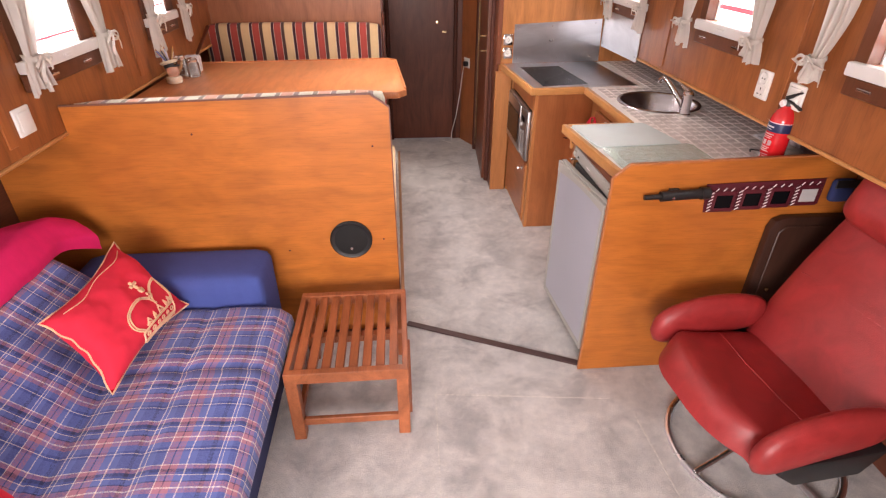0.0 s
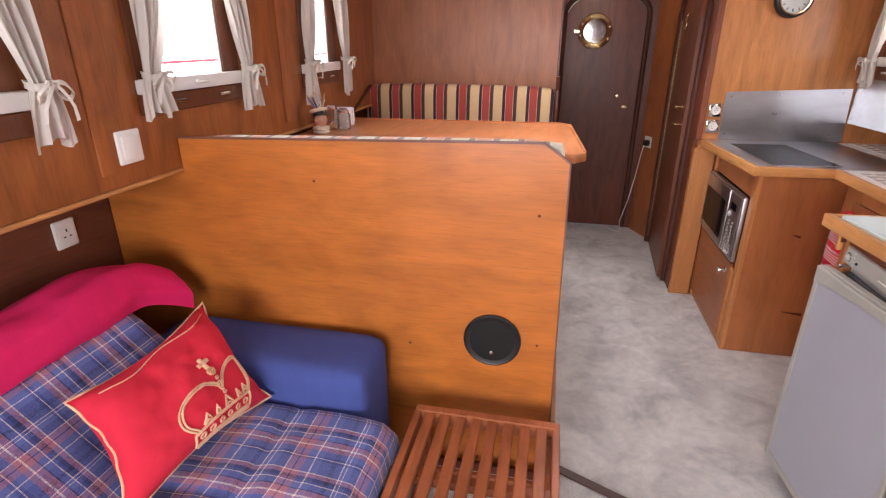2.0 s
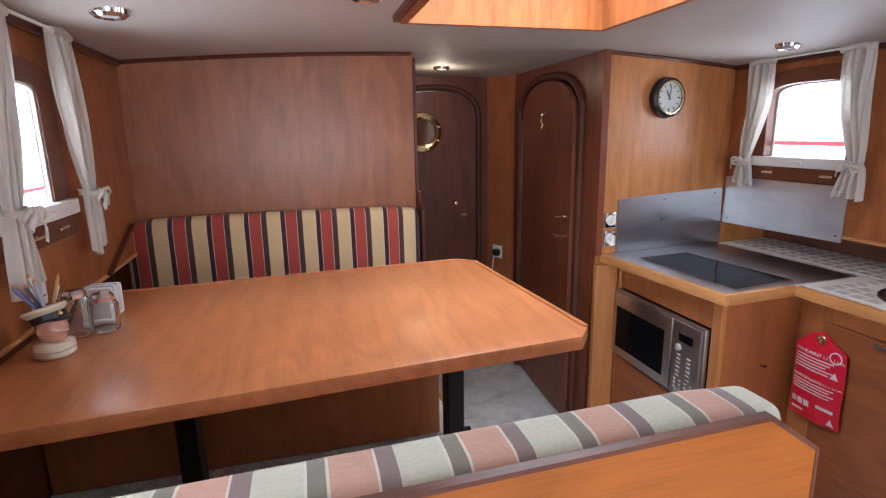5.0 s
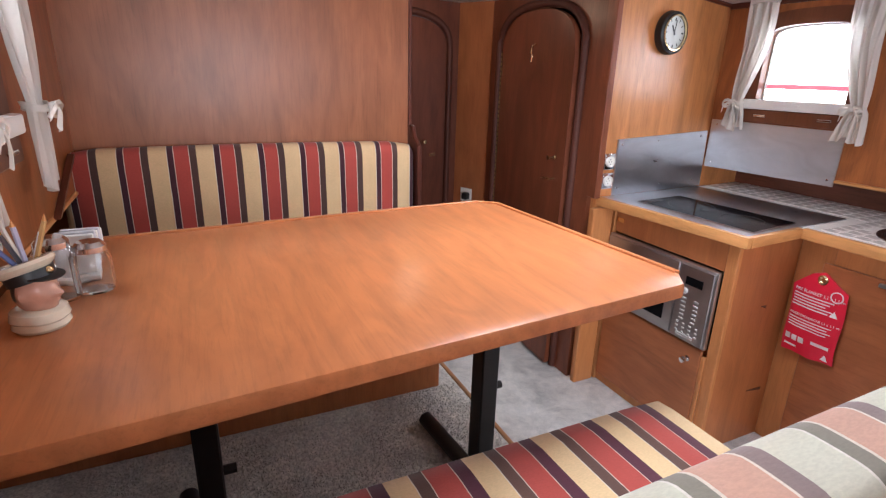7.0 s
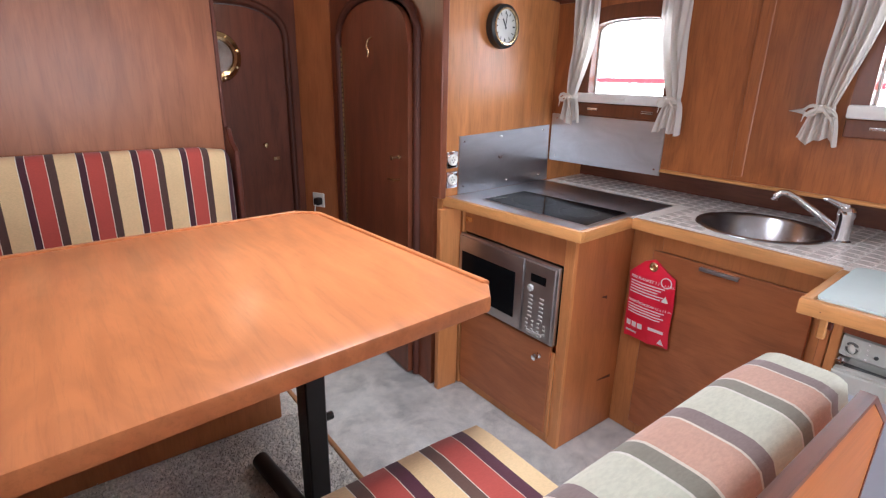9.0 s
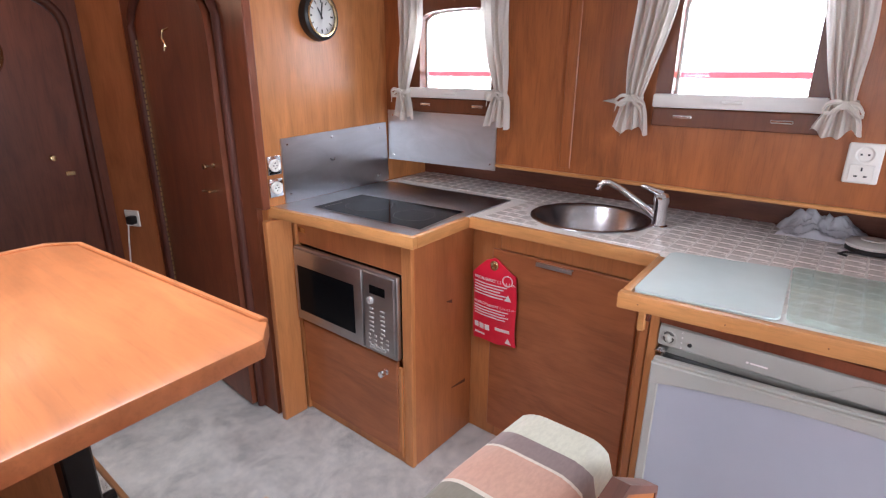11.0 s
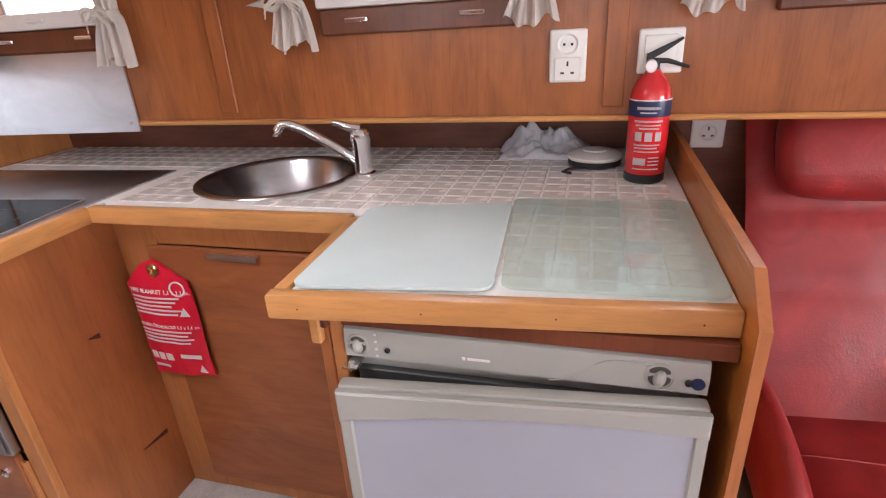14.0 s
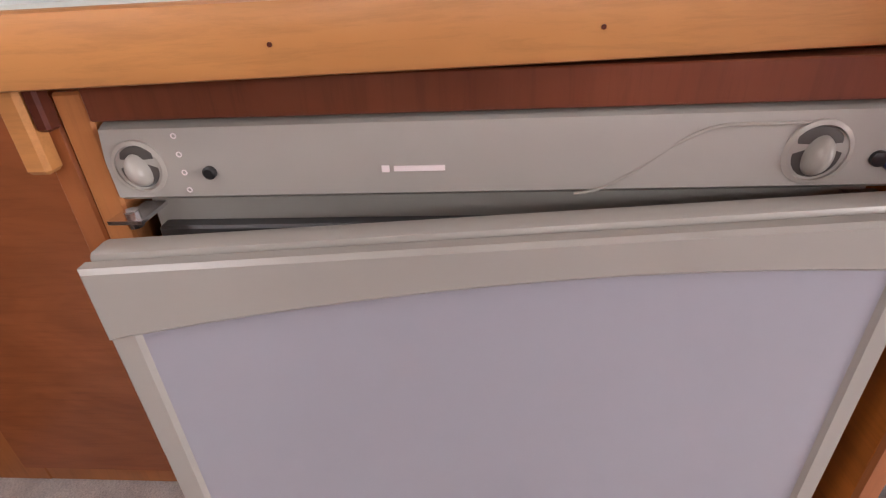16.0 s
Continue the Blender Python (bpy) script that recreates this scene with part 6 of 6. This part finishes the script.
def cover(u, v):
    k = v * (len(bumps) - 1)
    i = min(int(k), len(bumps) - 2)
    f = k - i
    x = bumps[i][0] * (1 - f) + bumps[i + 1][0] * f
    z = bumps[i][1] * (1 - f) + bumps[i + 1][1] * f
    y = SY_0 + (SY_1 - 0.055 - SY_0) * u
    w = 0.007 * noise.noise(Vector((x * 5, y * 6, 3.0))) + 0.004 * noise.noise(Vector((x * 14, y * 13, 9.0)))
    seam = 0.012 * math.exp(-((y - 1.48) / 0.02) ** 2) * (x > -0.9) + 0.010 * math.exp(-((y - 1.05) / 0.025) ** 2) * (x < -0.93) + 0.010 * math.exp(-((x + 0.66) / 0.018) ** 2)
    e = max(0.0, (u - 0.965) / 0.035) + max(0.0, (0.03 - u) / 0.03)
    return (x - 0.5 * (w - seam) * (x < -0.93) * -1, y, z + w - seam - 0.03 * e * e)


seatb = bmesh.new()
prism(seatb, [(-0.440, 0.30), (-0.375, 0.31), (-0.385, 0.37), (-0.43, 0.40), (-0.86, 0.40), (-0.94, 0.41), (-1.19, 0.665), (-1.26, 0.685), (-1.34, 0.66), (-1.40, 0.30)], "y", SY_0 + 0.006, SY_1 - 0.062)
part("frame", seatb, BLUE, sofa, "blue upholstered body")
part("cover", grid_sheet(cover, 110, 90, 0.006), PLAID, sofa, "soft plaid cover on seat and backrest", 80)
part("armrest", pad((-1.22, SY_1 - 0.056, 0.06), (-0.472, PY - 0.022, 0.538), 0.045, 0.004), BLUE, sofa, "plain blue side cushion", 60)


def throw(u, v):
    y = 0.45 + 1.57 * u
    a = v * 2.6 - 0.35
    r = 0.075 + 0.012 * noise.noise(Vector((y * 5, v * 4, 1.0)))
    x = -1.265 + r * 1.35 * math.cos(a)
    z = 0.715 + r * 1.35 * math.sin(a) * (0.75 + 0.25 * u) + 0.010 * noise.noise(Vector((y * 9, v * 6, 5.0)))
    if u > 0.86:
        k = (u - 0.86) / 0.14
        x += 0.05 * k * k * (1 - 0.3 * v)
        z -= 0.085 * k * k
    return (x, y, z)


fl = thing("fleece_throw", (-1.27, 1.25, 0.68), "magenta and purple fleece throw over the sofa back", "blanket")
part("magenta_half", grid_sheet(lambda u, v: throw(0.5 + 0.5 * u, v), 46, 26, 0.012), MAGENTA, fl, "bright magenta fleece", 80)
part("purple_half", grid_sheet(lambda u, v: throw(0.5 * u, v), 46, 26, 0.012), PURPLE, fl, "purple fleece", 80)

# red velvet cushion leaning on the sofa back
C = [Vector((-1.030, 1.440, 0.650)), Vector((-1.020, 1.900, 0.656)), Vector((-0.785, 1.815, 0.424)), Vector((-0.845, 1.345, 0.448))]
nv = (C[2] - C[0]).cross(C[1] - C[3]).normalized()
if nv.x < 0:
    nv = -nv


def cush_at(u, v, h):
    p = (C[0] * (1 - u) + C[1] * u) * (1 - v) + (C[3] * (1 - u) + C[2] * u) * v
    mid = (C[0] + C[1] + C[2] + C[3]) / 4
    pinch = 1.04 - 0.19 * (1 - abs(2 * u - 1) ** 2) * abs(2 * v - 1) ** 6 - 0.19 * (1 - abs(2 * v - 1) ** 2) * abs(2 * u - 1) ** 6
    p = mid + (p - mid) * pinch
    e = (1 - abs(2 * u - 1) ** 3) * (1 - abs(2 * v - 1) ** 3)
    return p + nv * (h * e ** 0.6 * (1 + 0.30 * noise.noise(p * 9) + 0.22 * abs(noise.noise(p * 21)))) + nv * 0.035


cu = thing("throw_cushion", (-0.88, 1.6, 0.42), "red velvet cushion with a gold embroidered crown leaning on the sofa", "cushion")
bm = grid_sheet(lambda u, v: cush_at(u, v, 0.070), 30, 30)
b2m = grid_sheet(lambda u, v: cush_at(u, v, -0.052), 30, 30)
me_t = bpy.data.meshes.new("tmp")
b2m.to_mesh(me_t)
b2m.free()
bm.from_mesh(me_t)
bpy.data.meshes.remove(me_t)
bmesh.ops.remove_doubles(bm, verts=bm.verts, dist=1e-5)
bmesh.ops.recalc_face_normals(bm, faces=bm.faces)
part("cover", bm, VELVET, cu, smooth=80)
edge = [cush_at(i / 20, 0, 0) for i in range(20)] + [cush_at(1, i / 20, 0) for i in range(20)] + [cush_at(1 - i / 20, 1, 0) for i in range(20)] + [cush_at(0, 1 - i / 20, 0) for i in range(20)]
part("piping", tubed([p + nv * 0.004 * math.sin(i * 1.3) for i, p in enumerate(edge)], 0.0035, 6, True), GOLD, cu, "pale scalloped edging")


def stitch(pts, r=0.003):
    return tubed([cush_at(u, v, 0.070) + nv * 0.002 for u, v in pts], r, 6)


def curve_uv(ctrl, n=6):
    """A smooth run through points on the cushion's face."""
    out = []
    for i in range(len(ctrl) - 1):
        p0, p1, p2, p3 = (Vector(ctrl[max(0, i - 1)]), Vector(ctrl[i]), Vector(ctrl[i + 1]), Vector(ctrl[min(len(ctrl) - 1, i + 2)]))
        for k in range(n):
            t = k / n
            out.append(tuple(0.5 * (2 * p1 + (p2 - p0) * t + (2 * p0 - 5 * p1 + 4 * p2 - p3) * t * t + (3 * p1 - p0 - 3 * p2 + p3) * t ** 3)))
    return out + [ctrl[-1]]


def bead_ring(u, v, r, thick):
    return stitch([(u + r * math.cos(a), v + r * math.sin(a)) for a in [2 * math.pi * i / 10 for i in range(11)]], thick)


# the crown: a jewelled band, two arches, an orb and a cross
for v in (0.845, 0.945):
    part("embroidery", stitch(curve_uv([(0.39, v + 0.01), (0.52, v - 0.005), (0.68, v - 0.005), (0.83, v)]), 0.0042), GOLD, cu, "gold crown embroidery")
part("embroidery", stitch(curve_uv([(0.40, 0.966), (0.60, 0.955), (0.82, 0.962)]), 0.006), GOLD, cu)
for u in (0.39, 0.83):
    part("embroidery", stitch([(u, 0.85), (u, 0.90), (u, 0.955)], 0.0036), GOLD, cu)
for w in (0.0, 0.018):
    part("embroidery", stitch(curve_uv([(0.40 + w, 0.84), (0.345 + w, 0.74), (0.36 + w, 0.64), (0.45 + w * 0.5, 0.565 + w), (0.56, 0.565 + w), (0.64, 0.63 + w), (0.655, 0.70)]), 0.0028), GOLD, cu)
    part("embroidery", stitch(curve_uv([(0.835 - w, 0.84), (0.885 - w, 0.72), (0.90 - w, 0.60), (0.85, 0.53 + w), (0.77, 0.54 + w), (0.69, 0.62 + w), (0.665, 0.70)]), 0.0028), GOLD, cu)
for i in range(6):
    part("embroidered_bead", bead_ring(0.435 + 0.07 * i, 0.895, 0.018, 0.0026), GOLD, cu)
for u, r in ((0.48, 0.025), (0.56, 0.016), (0.65, 0.032), (0.74, 0.016), (0.80, 0.022)):
    part("embroidered_leaf", stitch([(u - r, 0.825), (u - r * 0.4, 0.79), (u, 0.745 if r > 0.03 else 0.765), (u + r * 0.4, 0.79), (u + r, 0.825), (u, 0.81), (u - r, 0.825)], 0.0032), GOLD, cu)
for i in range(4):
    part("embroidered_bead", bead_ring(0.66, 0.72 - 0.042 * i, 0.011, 0.0026), GOLD, cu)
part("embroidered_orb", bead_ring(0.657, 0.525, 0.028, 0.0036), GOLD, cu)
part("embroidered_orb", bead_ring(0.657, 0.525, 0.014, 0.0030), GOLD, cu)
for pts in ([(0.648, 0.49), (0.638, 0.43), (0.63, 0.385)], [(0.60, 0.435), (0.635, 0.43), (0.675, 0.43)]):
    part("embroidered_cross", stitch(pts, 0.0065), GOLD, cu)
part("fold_seam", stitch(curve_uv([(0.10, 0.10), (0.28, 0.16), (0.50, 0.10), (0.72, 0.13), (0.90, 0.07)]), 0.0016), GOLD, cu, "loose pale thread along a fold")

c2 = thing("throw_cushion", (-1.0, 0.85, 0.42), "second plain red cushion leaning on the sofa back", "cushion")
bm = pad((-0.18, -0.18, -0.05), (0.18, 0.18, 0.05), 0.045, 0.02)
bmesh.ops.transform(bm, matrix=Matrix.Translation((-0.985, 0.775, 0.615)) @ Matrix.Rotation(radians(44), 4, "Y"), verts=bm.verts)
part("cover", bm, VELVET, c2, "red velvet", 80)

# slatted stool
st = thing("slatted_stool", (-0.13, 1.75, 0), "low slatted teak stool with square legs", "stool")
X0, X1, Y0, Y1, ZT = -0.352, 0.098, 1.505, 2.000, 0.345
for x in (X0, X1 - 0.045):
    for y in (Y0, Y1 - 0.045):
        part("leg", boxed((x, y, 0.0), (x + 0.045, y + 0.045, ZT - 0.03), 0.003), STOOLWOOD, st)
for x in (X0, X1 - 0.022):
    part("side_rail", boxed((x, Y0 + 0.002, ZT - 0.05), (x + 0.022, Y1 - 0.002, ZT), 0.003), STOOLWOOD, st)
    part("side_stretcher", boxed((x + 0.012, Y0 + 0.045, 0.065), (x + 0.032, Y1 - 0.045, 0.098), 0.003), STOOLWOOD, st)
for y in (Y0 - 0.004, Y1 - 0.026):
    part("end_rail", boxed((X0 + 0.001, y, ZT - 0.047), (X1 - 0.001, y + 0.030, ZT + 0.002), 0.003), STOOLWOOD, st)
    part("end_stretcher", boxed((X0 + 0.045, y + 0.016, 0.065), (X1 - 0.045, y + 0.036, 0.098), 0.003), STOOLWOOD, st)
for i in range(8):
    x = X0 + 0.034 + 0.0495 * i
    part("slat", boxed((x, Y0 + 0.026, ZT - 0.022), (x + 0.033, Y1 - 0.026, ZT - 0.002 + 0.001 * (i % 2)), 0.003), STOOLWOOD, st)
part("under_bar", boxed((X0 + 0.02, 1.73, ZT - 0.05), (X1 - 0.02, 1.76, ZT - 0.023)), STOOLWOOD, st)

sp = thing("loudspeaker", (-0.132, PY, 0.47), "round black loudspeaker set into the partition", "loudspeaker")
part("rim", lathe([(0.092, 0.0), (0.092, -0.006), (0.086, -0.011), (0.078, -0.008)], (-0.132, PY - 0.001, 0.539), "y", 44), BLACK, sp)
part("grille", lathe([(0.079, -0.007), (0.05, -0.011), (0.02, -0.012), (0.0, -0.012)], (-0.132, PY - 0.001, 0.539), "y", 44), GRILLE, sp)
part("badge", lathe([(0.0, -0.015), (0.006, -0.014), (0.008, -0.010)], (-0.132, PY - 0.001, 0.499), "y", 14), CHROME, sp, "small bright badge")
for x, z in ((0.01, 0.535), (-0.70, 1.029), (-0.012, 0.965), (-0.405, 0.493)):
    solo("wood_knot", lathe([(0.0, -0.0006), (0.0035, -0.0006), (0.0045, 0.0)], (x, PY - 0.0002, z), "y", 10), TRIMDARK, "small dark knot in the plywood", "knot", "plywood knots", kind="structure")

# red leather swivel armchair
ch = thing("swivel_armchair", (1.40, 1.34, 0), "red leather swivel armchair on a chrome ring base", "armchair")
AX, AY = 1.40, 1.335
part("base_ring", tubed([(AX + 0.30 * math.cos(2 * math.pi * i / 48), AY + 0.30 * math.sin(2 * math.pi * i / 48), 0.014) for i in range(48)], 0.0125, 10, True), SATIN, ch, "chrome floor ring")
for a in (20, 110, 200, 290):
    ca, sa = math.cos(radians(a)), math.sin(radians(a))
    part("spoke", tubed([(AX + 0.295 * ca, AY + 0.295 * sa, 0.016), (AX + 0.16 * ca, AY + 0.16 * sa, 0.034), (AX + 0.02 * ca, AY + 0.02 * sa, 0.07)], 0.012, 10), SATIN, ch)
part("column", lathe([(0.034, 0.05), (0.030, 0.10), (0.024, 0.11), (0.024, 0.29)], (AX, AY, 0), "z", 20), CHROME, ch)
part("seat_shell", pad((1.09, 1.10, 0.285), (1.60, 1.57, 0.345), 0.028), BLACK, ch, "black underside", 60)
swing = Matrix.Translation((AX, AY, 0)) @ Matrix.Rotation(radians(4), 4, "Z") @ Matrix.Translation((-AX, -AY, 0))


def swung(bm):
    bmesh.ops.transform(bm, matrix=swing, verts=bm.verts)
    return bm


def seat_fn(u, v):
    x = 1.015 + 0.50 * u
    y = AY - 0.265 + 0.53 * v
    e = (1 - abs(2 * v - 1) ** 5) ** 0.5
    z = 0.435 - 0.055 * u - 0.10 * max(0, (0.16 - u) / 0.16) ** 2 - 0.05 * (1 - e)
    x += 0.11 * abs(2 * v - 1) ** 3.5 * (1 - u) ** 2
    return (x, y, z + 0.006 * noise.noise(Vector((x * 8, y * 8, 0.5))))


part("seat", swung(grid_sheet(seat_fn, 26, 26, 0.085)), REDLEATHER, ch, "red leather seat", 70)


def back_fn(u, v):
    y = AY - (0.285 - 0.018 * u) + (0.57 - 0.036 * u) * v
    e = (1 - abs(2 * v - 1) ** 4) ** 0.5
    x = 1.435 + 0.31 * u + 0.03 * u * u - 0.030 * (1 - e) * -1 - 0.02 * math.sin(math.pi * u) * (1 - e)
    z = 0.375 + 0.68 * u - 0.03 * (1 - e)
    x += 0.012 * math.exp(-((u - 0.66) / 0.02) ** 2) * e + 0.007 * math.exp(-((u - 0.40) / 0.015) ** 2) * e
    return (x + 0.006 * noise.noise(Vector((y * 7, z * 7, 2.5))), y, z)


part("backrest", swung(grid_sheet(back_fn, 34, 26, 0.085)), REDLEATHER, ch, "red leather backrest", 70)
pil = pad((1.595, AY - 0.225, 0.865), (1.710, AY + 0.225, 1.085), 0.05, 0.012)
bmesh.ops.rotate(pil, verts=pil.verts, cent=(1.65, AY, 0.97), matrix=Matrix.Rotation(radians(22), 3, "Y"))
part("head_pillow", swung(pil), REDLEATHER, ch, "padded red leather head pillow", 70)
for sgn in (-1, 1):
    y = AY + sgn * 0.30

    def arm_fn(u, v, y=y, sgn=sgn):
        x = 1.06 + 0.46 * u
        a = v * 2 * math.pi
        h = 0.078 + 0.018 * math.sin(math.pi * min(1, u * 1.2))
        end = (1 - abs(2 * u - 1) ** 6) ** 0.5
        zc = 0.380 + 0.06 * u + 0.02 * math.sin(math.pi * u)
        return (x, y + 0.042 * end * math.cos(a) - sgn * 0.02 * u, zc + h * end * math.sin(a))

    ab = grid_sheet(arm_fn, 22, 20)
    bmesh.ops.remove_doubles(ab, verts=ab.verts, dist=1e-4)
    bmesh.ops.recalc_face_normals(ab, faces=ab.faces)
    arm = part("armrest", swung(ab), REDLEATHER, ch, "red leather armrest", 70)
    part("arm_shell", swung(prismed([(1.15, 0.325), (1.22, 0.27), (1.44, 0.28), (1.50, 0.38), (1.16, 0.36)], "y", y - 0.030, y + 0.030, 0.008, 2)), BLACK, arm, "black fabric lower side")

# torch and pocket organiser on the end panel
EPY = 1.797
to = thing("wall_torch", (1.1, EPY - 0.02, 0.85), "black torch clipped to the end panel", "torch")
part("body", rodded((1.045, EPY - 0.024, 0.872), (1.205, EPY - 0.024, 0.880), 0.019, 18), BLACK, to)
part("head", rodded((1.195, EPY - 0.024, 0.8795), (1.226, EPY - 0.024, 0.881), 0.023, 18), BLACK, to)
part("tail_cap", rodded((0.985, EPY - 0.020, 0.868), (1.046, EPY - 0.024, 0.872), 0.010, 14), BLACK, to)
part("clip", boxed((1.08, EPY - 0.014, 0.855), (1.12, EPY - 0.001, 0.895), 0.003), BLACKSTEEL, to)
part("switch", lathe([(0.0, -0.045), (0.006, -0.044), (0.006, -0.040)], (1.085, EPY, 0.873), "y", 12), CHROME, to)
og = thing("pocket_organiser", (1.44, EPY - 0.01, 0.78), "maroon vinyl pocket strip with white laced seams", "organiser")
part("backing", prismed([(1.238, 0.790), (1.690, 0.812), (1.690, 0.918), (1.224, 0.906)], "y", EPY - 0.006, EPY - 0.001, 0.001), MAROON, og)
for i in range(4):
    xa = 1.246 + 0.110 * i
    za = 0.794 + 0.0052 * i
    pk = part("pocket", boxed((xa, EPY - 0.016, za), (xa + 0.102, EPY - 0.0055, za + 0.088), 0.004), MAROON, og)
    part("window", boxed((xa + 0.022, EPY - 0.0175, za + 0.018), (xa + 0.086, EPY - 0.0155, za + 0.070), 0.001), BLACKGLASS if i < 3 else MICROKEY, pk)
    for j in range(6):
        part("lacing", rodded((xa - 0.006, EPY - 0.0175, za + 0.006 + 0.014 * j), (xa + 0.008, EPY - 0.0175, za + 0.014 + 0.014 * j), 0.0020, 6), LABELWHITE, pk)
    for j in range(3):
        part("lacing", rodded((xa + 0.012 + 0.030 * j, EPY - 0.017, za + 0.088), (xa + 0.022 + 0.030 * j, EPY - 0.017, za + 0.100), 0.0018, 6), LABELWHITE, pk)
hp = thing("hanging_pouch", (1.76, EPY - 0.01, 0.83), "small dark blue pouch hung beside the pocket strip", "pouch")
part("body", pad((1.715, EPY - 0.030, 0.828), (1.800, EPY - 0.001, 0.915), 0.012, 0.003), NAVY, hp, "", 60)
part("flap", boxed((1.713, EPY - 0.033, 0.885), (1.802, EPY - 0.028, 0.917), 0.002), BLACK, hp)
# near-black block with door and knob, added where the recess lies in shade
nc = thing("floor_locker", (1.66, 1.74, 0), "added near-black block for the shade in the recess beside the end panel", "locker")
RECESS_SHADE = wood("recess_shade_wood", (0.055, 0.022, 0.014), "z", 0.42, 0.6)
part("body", prismed([(1.510, 0.0), (1.818, 0.0), (1.818, 0.770), (1.56, 0.770), (1.525, 0.755), (1.512, 0.72)], "y", 1.760, 1.7955, 0.006, 2), RECESS_SHADE, nc)
part("door", prismed([(1.545, 0.05), (1.800, 0.05), (1.800, 0.735), (1.57, 0.735), (1.545, 0.71)], "y", 1.752, 1.7595, 0.003), RECESS_SHADE, nc, "added front panel, coloured dark for the same shade")
part("knob", lathe([(0.0, -0.016), (0.008, -0.015), (0.009, -0.008), (0.004, 0.0)], (1.575, 1.752, 0.45), "y", 12), BRASS, nc)

# seams of the chair: piping across the seat and the back
part("seat_seam", swung(tubed([tuple(Vector(seat_fn(0.55, v)) + Vector((0, 0, 0.001))) for v in [0.06 + 0.88 * i / 14 for i in range(15)]], 0.0022, 6)), REDLEATHER, ch)
part("back_seam", swung(tubed([tuple(Vector(back_fn(0.40, v)) + Vector((-0.002, 0, 0))) for v in [0.06 + 0.88 * i / 14 for i in range(15)]], 0.0022, 6)), REDLEATHER, ch)

# ---- outside, seen through the windows ----
solo("water", boxed((-70, -70, -0.9), (70, 70, -0.8)), WATER, "calm grey harbour water", "water", kind="structure")
for s, x in ((-1, -5.5), (1, 6.0)):
    nb = thing("moored_boat", (x, 2.5, -0.8), "white moored motor boat with a red rubbing strake", "boat", "moored boats")
    hull = [(x - 1.2, -0.9), (x + 1.2, -0.9), (x + 1.5, 1.35), (x - 1.5, 1.35)]
    part("hull", prismed(hull, "y", -4.0, 9.0, 0.05, 2), HULLWHITE, nb)
    part("rubbing_strake", boxed((x - 1.56, -4.1, 1.42), (x + 1.56, 9.1, 1.56), 0.03, 2), RED, nb, "red rubbing strake")
    part("bulwark", boxed((x - 1.46, -4.0, 1.345), (x + 1.46, 9.0, 1.44)), HULLWHITE, nb)
    cabin = part("cabin", prismed([(x - 1.0, 1.55), (x + 1.0, 1.55), (x + 0.85, 2.5), (x - 0.85, 2.5)], "y", -1.5, 6.0, 0.06, 2), HULLWHITE, nb)
    for i in range(5):
        xf = x - s * 0.93
        part("cabin_window", boxed((xf - 0.03, -1.0 + 1.35 * i, 1.85), (xf + 0.03, -0.1 + 1.35 * i, 2.25), 0.02), BLACKGLASS, cabin)
